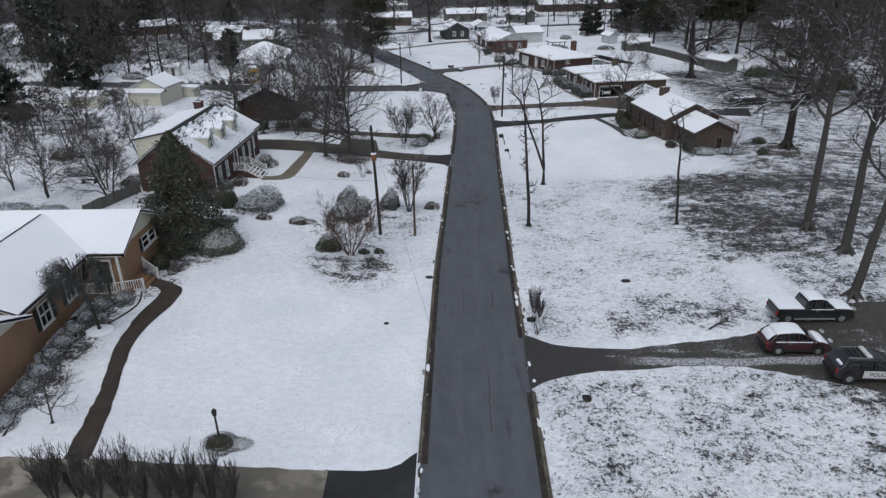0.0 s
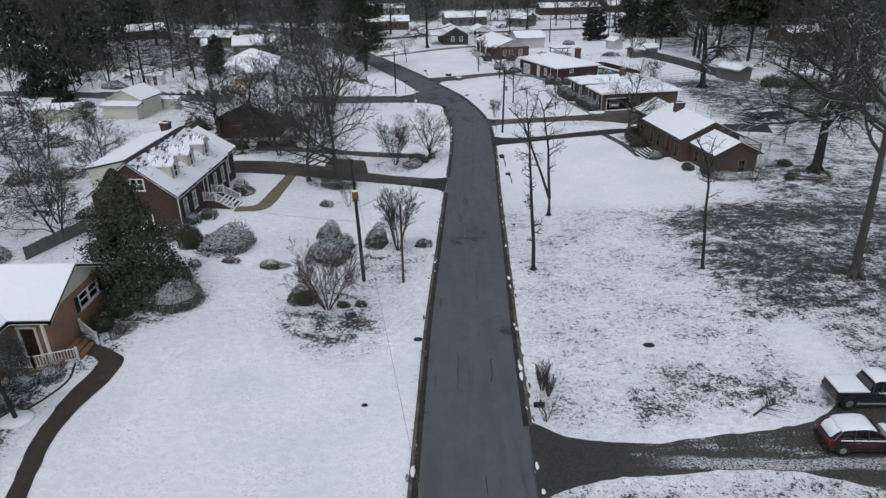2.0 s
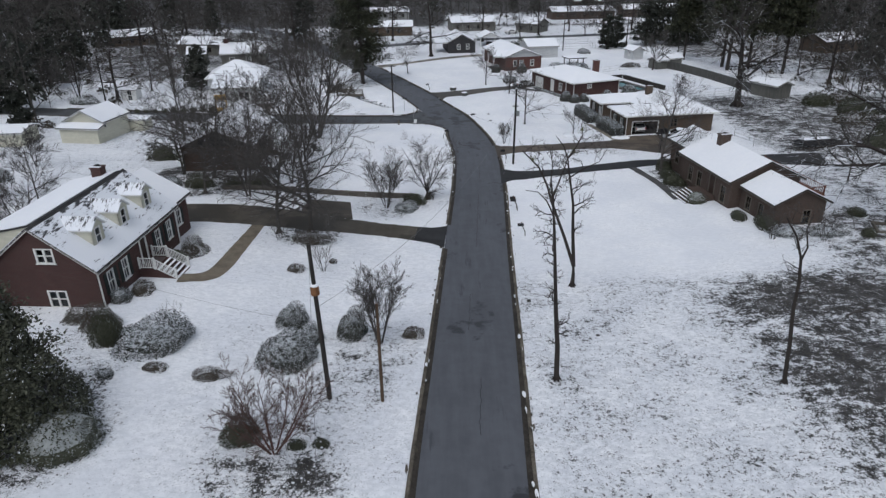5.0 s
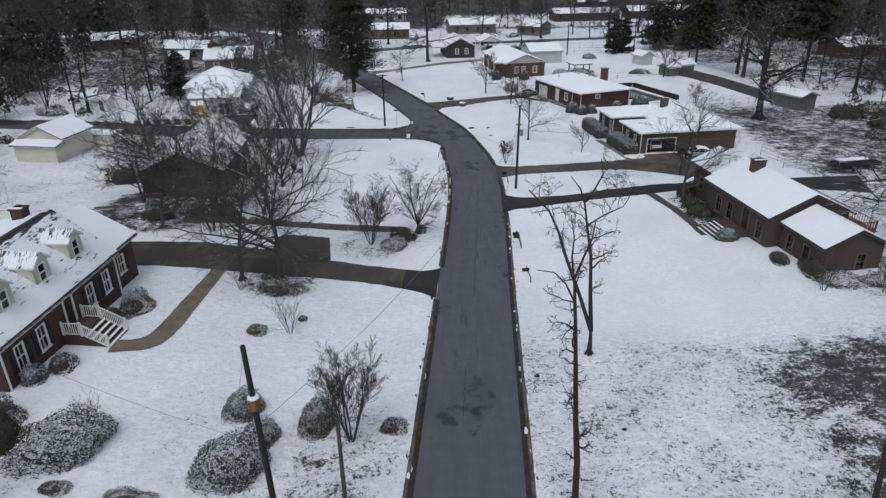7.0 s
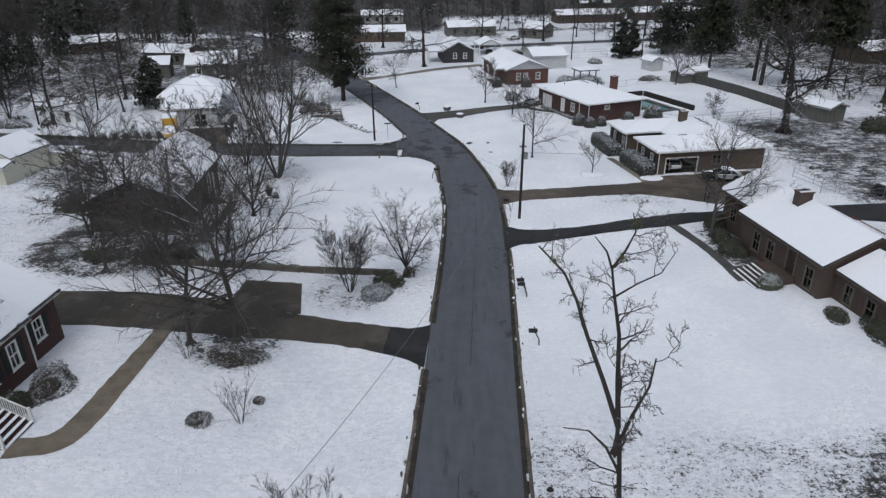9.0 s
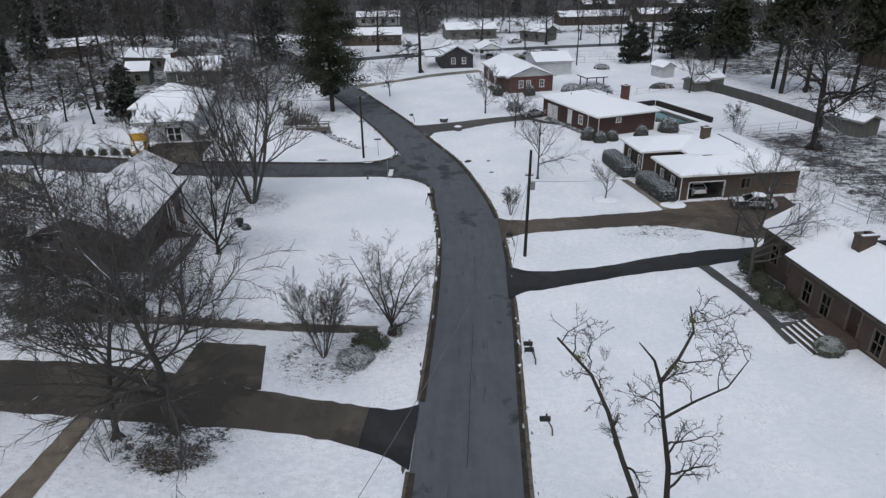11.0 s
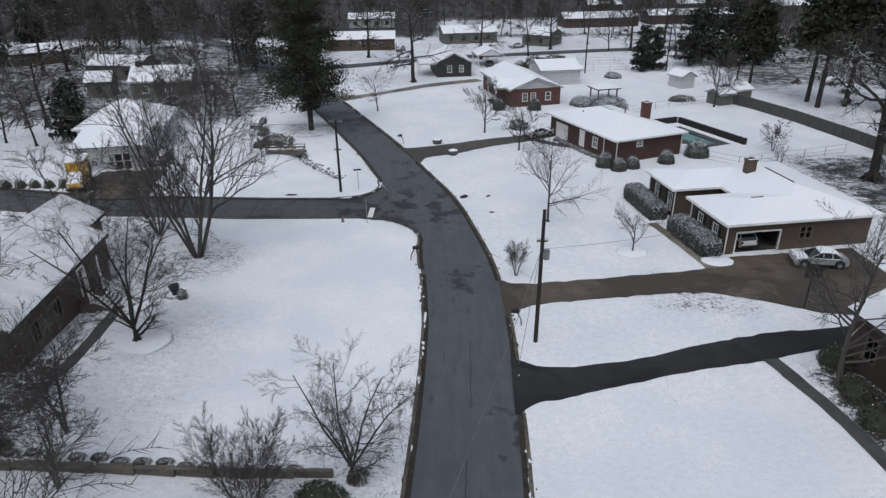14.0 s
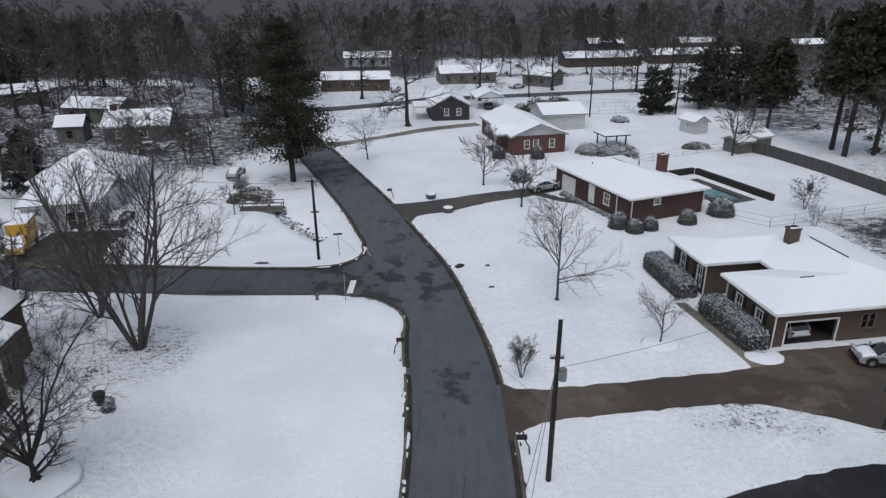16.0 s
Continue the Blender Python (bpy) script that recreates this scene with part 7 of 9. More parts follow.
def weeping_tree(x, y, h, label):
    """A leaning trunk under a drooping crown of fine leaves."""
    rng = random.Random(91)
    ob = thing("weeping_tree", x, y, ground_z(x, y), 0, label, "tree", "evergreens")
    t = Geo().tube([(0, 0, -0.2), (-0.1, 0, 1.2), (-0.35, 0.1, 2.4), (-0.8, 0.1, 4.2)], [0.13, 0.11, 0.1, 0.05], 7)
    g = Geo()
    for _ in range(34):
        w, q = rng.uniform(0, 6.283), rng.uniform(0.4, 1.0) ** 0.6
        e = Vector((-0.7 + 2.0 * q * math.cos(w), 1.7 * q * math.sin(w), h * (0.97 - 0.3 * q * q) + rng.uniform(-0.35, 0.2)))
        t.tube([(-0.5, 0.1, 2.9), tuple(e * 0.6 + Vector((-0.2, 0, h * 0.36))), tuple(e)], [0.05, 0.03, 0.012], 4, False)
        drop = rng.uniform(0.8, 2.6)

        def place():
            k = rng.random()
            return e + Vector((rng.gauss(0, 0.2 - 0.1 * k), rng.gauss(0, 0.2 - 0.1 * k), -drop * k + rng.gauss(0, 0.1))), Vector((rng.gauss(0, 1), rng.gauss(0, 1), 0.2)).normalized()
        c = leaf_cloud(rng, 480, 0.045, place)
        g.add(c.v, c.f)
    part("trunk", t, M_DARKBARK, ob, "leaning dark trunk and limbs")
    part("crown", g, M_WEEP, ob, "drooping grey-green foliage")


weeping_tree(-23.1, 37.3, 6.4, "small weeping evergreen tree before the brick house")


conifer("pine_tree", -17.0, 165.9, 21.5, 6.7, 4.0, 4, M_PINE, "tall dark green pine with a broad crown beside the street", 30000, 0.17, 0.1, 0.42, 0.4)
conifer("magnolia_tree", -22.0, 51.2, 9.6, 4.0, 0.2, 6, M_MAGNOLIA, "dense dark evergreen tree with snow-flecked leaves", 13000, 0.12, 0.05, 0.72, 0.22, 12000)
for i, (x, y, h, r) in enumerate(((66.1, 181.3, 21, 5.2), (65.7, 177.0, 22, 5.4), (70.6, 177.6, 20, 5.2), (76, 172, 20, 5.0), (61, 193, 16, 4.5))):
    conifer("pine_tree", x, y, h, r, h * 0.4, 20 + i, M_PINE, "tall dark pine beyond the fence", 3600, 0.45, 0.05, 0.35, 0.5)
for i, (x, y, h, r) in enumerate(((58.5, 219, 12, 4.4), (62, 222, 14, 4.8), (66, 219, 14, 4.8), (70, 221, 13, 4.6), (74, 219, 12, 4.4), (45.6, 212, 9.5, 2.2), (49, 214, 9, 2.2))):
    conifer("cedar_tree", x, y, h, r, 0.4, 40 + i, M_CEDAR, "dark bushy cedar flecked with snow", 3200, 0.33, 0.05, 0.38, 0.35)
for i, (x, y, h, r) in enumerate(((-50, 160, 9, 3.2), (-69, 129.3, 5.6, 1.9), (-84, 164, 13, 5), (-90, 182, 15, 5), (-104, 176, 15, 5.5), (-62, 70, 9, 3.4), (-70, 80, 10, 3.6), (-66, 100, 9, 3), (-18.8, 176, 5, 1.8),
                                  (-80, 140, 9, 3.4), (-28, 215, 18, 5), (-40, 220, 17, 5), (-110, 150, 14, 5))):
    conifer("cedar_tree", x, y, h, r, 0.5, 60 + i, M_CEDAR, "dark evergreen among bare trees", 1900, 0.4, 0.05, 0.42, 0.4)

# ---- woods round the neighbourhood ----


def woods():
    rng = random.Random(9)
    temps = []
    for k in range(10):
        far = k >= 5
        t, f = grow(seed=200 + k, height=18, trunk_r=0.2, lean=0.03, first=0.16, crown=1.2, counts=(9, 7, 8) if far else (10, 8, 9), ratio=(0.46, 0.5, 0.5), angle=(56, 46, 44), wiggle=0.16, up=0.2, twig=0.07 if far else 0.045, sides=(5, 3, 3, 3), segs=(5, 3, 1, 1), blade=True)
        vs = np.array(t.v + f.v)
        n = len(t.v)
        temps.append((vs, t.f + [tuple(i + n for i in q) for q in f.f]))
    clear = [(0, 30, 255, 272), (-30, -8, 240, 256), (36, 118, 285, 306), (90, 150, 320, 342), (-30, -12, 296, 310)]
    places = []
    while len(places) < 560:
        r = rng.random()
        if r < 0.66:
            x, y = rng.uniform(-220, 220), 264 + 200 * rng.random() ** 1.7
        elif r < 0.76:
            x, y = -66 - 120 * rng.random() ** 1.3, rng.uniform(150, 262)
        elif r < 0.79:
            x, y = rng.uniform(-62, -28), rng.uniform(176, 262)
        elif r < 0.94:
            x, y = 78 + 100 * rng.random() ** 1.5, rng.uniform(30, 265)
        else:
            x, y = -64 - 90 * rng.random(), rng.uniform(30, 130)
        if any(a < x < b and c < y < d for a, b, c, d in clear) or main_dist(x, y) < 5 or side_dist(x, y) < 7:
            continue
        places.append((x, y))
    for name, chunk in (("woods", places),):
        vv, ff, n = [], [], 0
        for x, y in chunk:
            vs, fs = temps[rng.randrange(5) + (5 if math.hypot(x, y - 60) > 215 else 0)]
            a, s = rng.uniform(0, 6.28), rng.uniform(0.5, 1.18)
            c, d = math.cos(a) * s, math.sin(a) * s
            m = np.array(((c, d, 0), (-d, c, 0), (0, 0, s * rng.uniform(0.85, 1.1))))
            vv.append(vs @ m + np.array((x, y, land(x, y))))
            ff += [tuple(i + n for i in q) for q in fs]
            n += len(vs)
        g = Geo()
        g.v, g.f = [tuple(v) for v in np.concatenate(vv)], ff
        tagged(mesh_object(name, g, M_WOODS), "dense bare winter woods", "woods", "", "stuff")
    # darker evergreens scattered through the woods
    g = Geo()
    for _ in range(95):
        x, y = rng.choice(((rng.uniform(-200, 200), rng.uniform(300, 460)), (rng.uniform(-170, -75), rng.uniform(140, 300)), (rng.uniform(85, 170), rng.uniform(60, 300))))
        h = rng.uniform(9, 19)

        def place():
            f = rng.random()
            r = (1 - f) ** 0.45 * h * 0.22 * rng.uniform(0.5, 1.05)
            w = rng.uniform(0, 6.283)
            return Vector((x + r * math.cos(w), y + r * math.sin(w), land(x, y) + h * (0.12 + 0.88 * f))), Vector((math.cos(w), math.sin(w), 0.5))
        c = leaf_cloud(rng, 440, 0.68, place)
        g.add(c.v, c.f)
        g.tube([(x, y, land(x, y) - 0.2), (x, y, land(x, y) + h)], [0.25, 0.04], 5)
    tagged(mesh_object("evergreen_woods", g, M_CEDAR), "dark evergreens scattered through the woods", "woods", "", "stuff")
    # brush between the trunks
    g = Geo()
    for _ in range(900):
        x, y = rng.choice(((rng.uniform(-180, 200), rng.uniform(264, 340)), (rng.uniform(-120, -62), rng.uniform(60, 262)), (rng.uniform(72, 120), rng.uniform(30, 264))))
        if any(a < x < b and c < y < d for a, b, c, d in clear) or main_dist(x, y) < 5 or side_dist(x, y) < 7:
            continue
        s = rng.uniform(0.7, 1.8)

        def place():
            w, q = rng.uniform(0, 6.283), rng.random()
            return Vector((x + s * q * 1.3 * math.cos(w), y + s * q * 1.3 * math.sin(w), land(x, y) + s * rng.random() * (1.2 - q))), Vector((math.cos(w), math.sin(w), 0.6))
        c = leaf_cloud(rng, 46, 0.3, place)
        g.add(c.v, c.f)
    tagged(mesh_object("brush", g, M_BROWNBUSH), "snowy brown brush under the trees", "brush", "", "stuff")


M_WOODS = snowy_leaf_material("winter_woods", (0.040, 0.036, 0.033), (0.078, 0.071, 0.066), 0.10, 0.8, 0.9)
woods()

# ---- street furniture ----


def utility_pole(x, y, h, lean, arms, label, mat=M_POLE, r=0.15, box=False):
    ob = thing("utility_pole", x, y, land(x, y), 0, label, "utility pole", "utility poles")
    dx, dy = lean
    part("pole", Geo().tube([(0, 0, -0.4), (dx * 0.5, dy * 0.5, h * 0.5), (dx, dy, h)], [r, r * 0.9, r * 0.72], 10), mat, ob)
    for z, w in arms:
        k = z / h
        a = part("crossarm", Geo().box(dx * k - w, dx * k + w, dy * k + r * 0.7, dy * k + r * 0.7 + 0.1, z - 0.06, z + 0.06), M_WOOD, ob, "wooden crossarm")
        for s in (-0.9, -0.45, 0.45, 0.9):
            part("insulator", Geo().tube([(dx * k + s * w, dy * k + r, z + 0.06), (dx * k + s * w, dy * k + r, z + 0.2)], [0.05, 0.03], 6), M_PALE, a)
    if box:
        z = h * 0.68
        part("transformer", Geo().tube([(dx * 0.7 + 0.32, dy * 0.7, z - 0.35), (dx * 0.7 + 0.32, dy * 0.7, z + 0.3)], [0.2, 0.2], 10), M_STEEL, ob, "grey steel transformer can")
        part("bracket", Geo().box(dx * 0.7 + 0.08, dx * 0.7 + 0.16, dy * 0.7 - 0.1, dy * 0.7 + 0.1, z - 0.2, z + 0.15), M_STEEL, ob)
    return ob


p1 = utility_pole(-5.8, 55.5, 10.3, (-0.35, 0.1), [], "tall dark wooden utility pole leaning slightly")
part("collar", Geo().tube([(-0.24, 0.07, 7.2), (-0.25, 0.07, 7.75)], [0.26, 0.24], 8), M_RUST, p1, "rusty band with snow on it")
part("snow_cap", Geo().ball((-0.25, 0.07, 7.78), (0.27, 0.27, 0.12), 4, 8), M_SNOW, p1, "snow on the band")
utility_pole(-2.6, 55.4, 6.8, (0.0, 0.0), [], "thin brown wooden pole without crossarm", M_BROWNPOLE, 0.11)
p2 = utility_pole(10.0, 106.3, 9.9, (0.1, 0.0), [(7.6, 0.35)], "dark wooden utility pole with a grey box", M_POLE, 0.15, True)
part("cap", Geo().tube([(0.1, 0, 9.9), (0.1, 0, 9.97)], [0.12, 0.1], 8), M_SNOW, p2)
utility_pole(-8.3, 137.9, 8.2, (0, 0), [(8.0, 0.7), (4.9, 0.4)], "dark utility pole with two crossarms")
utility_pole(-70.8, 151.0, 9.0, (0, 0), [], "thin dark utility pole beside the street")
utility_pole(-65.2, 149.5, 9.0, (0.2, 0), [], "thin dark utility pole beside the street")
utility_pole(33.3, 210.5, 8.0, (0, 0), [], "far thin utility pole")
utility_pole(62.3, 201.8, 9.0, (0.2, 0), [], "far leaning wooden pole")
utility_pole(51.1, 212.0, 9.0, (0, 0), [], "far thin utility pole")


def wire(a, b, sag, label="thin weathered grey overhead cable", r=0.016):
    a, b = Vector(a), Vector(b)
    pts = [a.lerp(b, i / 24) - Vector((0, 0, sag * 4 * (i / 24) * (1 - i / 24))) for i in range(25)]
    ob = mesh_object("cable", Geo().tube(pts, [r] * 25, 4), M_WIRE)
    return tagged(ob, label, "cable", "overhead cables")


top1, top3 = (-6.15, 55.6, 9.7), (-8.3, 137.9, 5.7)
wire((-5.95, 55.6, 6.0), (10.05, 106.3, 5.5), 2.4)
wire((10.05, 106.3, 2.9), (-8.3, 137.9, 2.4), 0.15, "thin weathered grey overhead cable", 0.010)
wire(top1, (6.2, -6.0, 3.9), 0.8, "thin weathered grey overhead cable", 0.008)
utility_pole(6.2, -6.0, 5.0, (0.0, 0.0), [], "dark wooden utility pole beside the street")
wire(top3, (-65.0, 149.5, 6.6), 1.0)
wire(top3, (-22.0, 190.0, 6.0), 0.6)
wire((-5.95, 55.5, 4.9), (-23.4, 64.9, 3.4), 0.3, "thin weathered grey overhead cable", 0.010)
wire((10.1, 106.3, 5.4), (27.9, 120.0, 1.4), 0.3)
wire((10.05, 106.3, 5.8), (8.6, 103.6, -1.7), 0.0, "slanting steel guy wire")


def mailbox(x, y, turn, arm=True):
    ob = thing("mailbox", x, y, land(x, y), turn, "black metal mailbox on a post at the kerb", "mailbox", "mailboxes")
    part("post", Geo().tube([(0.35 if arm else 0, 0, -0.2), (0.3 if arm else 0, 0, 0.5), (0.0, 0, 1.1)], [0.05, 0.05, 0.05], 6), M_WOOD, ob)
    prof = [(-0.13, 1.1), (0.13, 1.1), (0.13, 1.24), (0.09, 1.33), (0, 1.37), (-0.09, 1.33), (-0.13, 1.24)]
    g = Geo()
    n = len(prof)
    g.add([(-0.45, a, b) for a, b in prof] + [(0.15, a, b) for a, b in prof], [tuple(range(n)), tuple(range(2 * n - 1, n - 1, -1))] + [(i, i + n, (i + 1) % n + n, (i + 1) % n) for i in range(n)])
    part("box", g, M_BLACK, ob)
    part("flag", Geo().box(-0.1, 0.0, 0.131, 0.145, 1.2, 1.45), M_BRICK_SCARLET, ob, "small red flag")


for x, y, t in ((8.7, 82.6, 0), (8.6, 89.6, 0), (8.6, 90.3, 0), (1.0, 119.4, 180), (6.1, 37.9, 0), (8.9, 108.4, 0), (-2.7, 157.7, 20)):
    mailbox(x, y, t)


def sign_post(x, y, label, h, w, hh, mat, turn):
    ob = thing("road_sign", x, y, land(x, y), turn, label, "sign")
    part("post", Geo().tube([(0, 0, -0.3), (0, 0, h)], [0.035, 0.03], 6), M_STEEL, ob)
    part("plate", Geo().box(-w, w, -0.045, -0.03, h - hh, h), mat, ob)


sign_post(-4.2, 128.3, "thin steel sign post at the corner", 2.5, 0.02, 0.6, M_STEEL, 80)
sign_post(-6.4, 138.9, "street name sign on a thin steel post", 2.4, 0.45, 0.18, M_SHUTTER, 10)
hyd = thing("fire_hydrant", -6.7, 128.6, land(-6.7, 128.6), 0, "weathered orange fire hydrant in the snow", "fire hydrant")
part("barrel", Geo().tube([(0, 0, -0.1), (0, 0, 0.05), (0, 0, 0.06), (0, 0, 0.55), (0, 0, 0.68), (0, 0, 0.74)], [0.17, 0.17, 0.11, 0.11, 0.1, 0.03], 10), M_PATH_TAN, hyd)
for s in (-1, 1):
    part("nozzle", Geo().tube([(0, 0, 0.42), (s * 0.19, 0, 0.42)], [0.06, 0.06], 8), M_PATH_TAN, hyd)
g = Geo()
for i in range(6):
    a, b = -2.75 + i * 0.45, -2.75 + (i + 1) * 0.45
    g.poly([(-4.4, 132.8 + a, land(-4, 131) - 0.08), (-3.85, 132.8 + a, land(-4, 131) - 0.08), (-3.85, 132.8 + b, land(-4, 131) - 0.08), (-4.4, 132.8 + b, land(-4, 131) - 0.08)])
tagged(mesh_object("stop_line", g, M_TRIM), "worn white stop line at the junction", "road marking", "", "structure")


def drain(x, y, w, l, turn, label):
    ob = thing("drain_cover", x, y, land(x, y) + 0.02, turn, label, "drain cover", "drain covers")
    rim = Geo().ball((0, 0, -0.03), (w, l, 0.09), 4, 9, 0.12, random.Random(int(x * 10)))
    part("rim", rim, M_KERB, ob, "sunken earth and leaves round the cover")
    for i in range(4):
        q = -w * 0.5 + i * w * 0.33
        part("bar", Geo().box(q - w * 0.1, q + w * 0.1, -l * 0.55, l * 0.55, 0.02, 0.07), M_BLACK, ob)


for x, y, w, l, t in ((-1.15, 46.6, 0.35, 0.3, 0), (8.4, 30.9, 0.32, 0.4, 10), (14.5, 45.5, 0.45, 0.3, 0), (5.7, 135.9, 0.7, 0.45, 60), (-13.7, 136.9, 0.8, 0.25, 0), (8.4, 136.0, 0.3, 0.2, 20), (12.1, 63.1, 0.16, 0.12, 0), (-4.1, 39.5, 0.2, 0.15, 0), (8.5, 131, 0.3, 0.15, 0), (7.8, 68.6, 0.2, 0.2, 0)):
    drain(x, y, w, l, t, "dark cast drain cover lying in the snow")

for x, y in ((2.4, 157.8), (4.6, 152.4)):
    ob = thing("stone_planter", x, y, land(x, y), 0, "round dark stone planter capped with snow", "planter", "driveway planters")
    part("bowl", Geo().tube([(0, 0, -0.1), (0, 0, 0.4), (0, 0, 0.6)], [0.55, 0.7, 0.62], 12), M_ROCK, ob)
    part("snow_cap", Geo().ball((0, 0, 0.6), (0.58, 0.58, 0.16), 4, 10), M_SNOW, ob)

pot = thing("garden_urn", -17.7, 113.1, land(-17.7, 113.1), 0, "dark garden urn within a white edging ring", "urn")
part("body", Geo().tube([(0, 0, -0.05), (0, 0, 0.12), (0, 0, 0.3), (0, 0, 0.75), (0, 0, 0.85)], [0.3, 0.18, 0.3, 0.42, 0.36], 12), M_BLACK, pot)


def ring_bed(x, y, r, label, mat=M_ROCK, n=16):
    ob = thing("edging_ring", x, y, land(x, y), 0, label, "edging", "edging rings")
    for i in range(n):
        w = 2 * math.pi * i / n
        part("stone", Geo().ball((r * math.cos(w), r * math.sin(w), 0.05), (0.11, 0.11, 0.09), 4, 6), mat, ob)


ring_bed(-17.7, 113.1, 0.75, "ring of pale edging stones round an urn")
ring_bed(-8.0, 50.3, 2.6, "ring of snowy stones round the crape myrtle", M_ROCK, 34)
for x, y, r in ((-17.4, 105.7, 2.0), (27.2, 118.6, 1.2), (-23.1, 37.3, 0.8), (20.4, 120.7, 1.2)):
    g = Geo().ball((0, 0, 0), (r * 1.2, r, 0.16), 6, 14, 0.05, random.Random(3))
    ob = tagged(mesh_object("snow_mound", g, M_SNOW, None, "", True), "low mound of snow over a planting bed", "snow mound")
    ob.location = (x, y, land(x, y))

bed = curve_points([(-21.5, 48.0), (-22.0, 46.4), (-22.6, 45.6)], 0.3)
bed2 = curve_points([(-22.4, 42.4), (-22.0, 40.6), (-22.7, 38.6), (-23.9, 36.8), (-24.3, 34.0), (-24.0, 30.5), (-23.4, 27.0)], 0.3)
for run in (bed, bed2):
    g = strip(Geo(), run, [-0.06, -0.05, 0.05, 0.06], [-0.05, 0.06, 0.06, -0.05])
    tagged(mesh_object("bed_edging", g, M_KERB), "thin dark edging round a planting bed", "edging", "bed edgings")
lamp = thing("garden_lamp", -12.1, 27.2, land(-12.1, 27.2), 0, "small black garden lamp post among ground cover", "lamp post")
part("post", Geo().tube([(0, 0, -0.2), (0, 0, 1.6)], [0.06, 0.05], 8), M_BLACK, lamp)
part("lantern", Geo().tube([(0, 0, 1.6), (0, 0, 1.68), (0, 0, 1.95), (0, 0, 2.1)], [0.06, 0.12, 0.15, 0.02], 6), M_BLACK, lamp)
bush("big", -22.7, 45.0, 0.6, 0.55, 0.9, 0, "small snow-dusted shrub beside the porch")
bush("green", -12.0, 26.9, 0.7, 0.6, 0.6, 0, "small evergreen at the lamp's foot")
bush("brown", -12.0, 26.8, 1.5, 1.0, 0.25, 0, "flat ground cover poking through snow")

# snow chunks and leaves along the kerbs
rng = random.Random(12)
g, dark = Geo(), Geo()
for line, side in ((right_edge, -1), (left_edge, 1)):
    for p in line:
        if 22 < p.y < 190 and not (side > 0 and 119 < p.y < 144) and rng.random() < (0.8 if side > 0 and 93 < p.y < 124 else 0.3 if side < 0 and 20 < p.y < 110 else 0.08 if side < 0 else 0.04):
            s = rng.uniform(0.03, 0.16)
            g.ball((p.x - side * rng.uniform(-0.12, 0.22), p.y + rng.uniform(-0.4, 0.4), land(p.x, p.y) - 0.01), (s, s * rng.uniform(1, 4.5), s * 0.5), 4, 7, 0.3, rng)
        if 22 < p.y < 190 and not (side > 0 and 119 < p.y < 144) and rng.random() < 0.8:
            s = rng.uniform(0.1, 0.25)
            dark.ball((p.x - side * rng.uniform(-0.1, 0.4), p.y + rng.uniform(-0.4, 0.4), land(p.x, p.y) - 0.05), (s * 0.7, s * rng.uniform(1, 2.6), 0.05), 3, 5, 0.2, rng)
tagged(mesh_object("snow_chunks", g, M_SNOW), "lumps of old snow along the kerbs", "snow", "", "stuff")
tagged(mesh_object("leaf_debris", dark, M_BROWNBUSH), "dark wet leaves in the gutters", "leaf litter", "", "stuff")

# fallen limbs
def fallen(x, y, turn, L, seed):
    rg = random.Random(seed)
    g = Geo()
    g.tube([(0, 0, 0.1), (L * 0.5, 0.2, 0.16), (L, 0.1, 0.12)], [0.07, 0.06, 0.02], 6)
    for _ in range(16):
        u = rg.uniform(0.2, 0.9) * L
        d = rg.choice((-1, 1))
        g.tube([(u, 0.15, 0.14), (u + rg.uniform(0.3, 0.9), d * rg.uniform(0.4, 1.2), rg.uniform(0.1, 0.4))], [0.028, 0.01], 4)
    ob = mesh_object("fallen_branch", g, M_TWIG)
    ob.matrix_world = pose(x, y, land(x, y), 0, 0, turn)
    tagged(ob, "fallen bare branch lying in patchy snow", "branch", "fallen branches")


for q in ((28.2, 54.0, 30, 3.4, 1), (18.2, 37.9, 25, 2.2, 2), (33.5, 43.0, 10, 4.5, 3), (30, 64, 20, 3.0, 6), (41, 78.6, -15, 3.2, 7), (36, 58, 60, 2.5, 8), (26, 50, 100, 2.0, 9)):
    fallen(*q)

# ---- vehicles ----


def paint(name, c, rough=0.35):
    m, nt, bs = nodes_of(name)
    n = noise_node(nt, 3.0, 5)
    nt.links.new(mix_node(nt, n, c, tuple(v * 0.8 + 0.012 for v in c)), bs.inputs["Base Color"])
    bs.inputs["Roughness"].default_value = rough
    bs.inputs["Coat Weight"].default_value = 0.4
    return m


P_MAROON, P_BLACK, P_WHITE, P_SILVER, P_YELLOW = (paint("maroon_car_paint", (0.045, 0.006, 0.009)), paint("black_car_paint", (0.012, 0.012, 0.014)), paint("white_car_paint", (0.62, 0.62, 0.61)),
                                                  paint("silver_car_paint", (0.34, 0.35, 0.36)), paint("yellow_truck_paint", (0.62, 0.36, 0.03), 0.5))
M_CARGLASS = paint("dark_car_glass", (0.012, 0.014, 0.016), 0.06)
M_LENS = paint("clear_headlight", (0.5, 0.5, 0.5), 0.1)
M_TAIL = paint("red_tail_light", (0.25, 0.01, 0.01), 0.2)


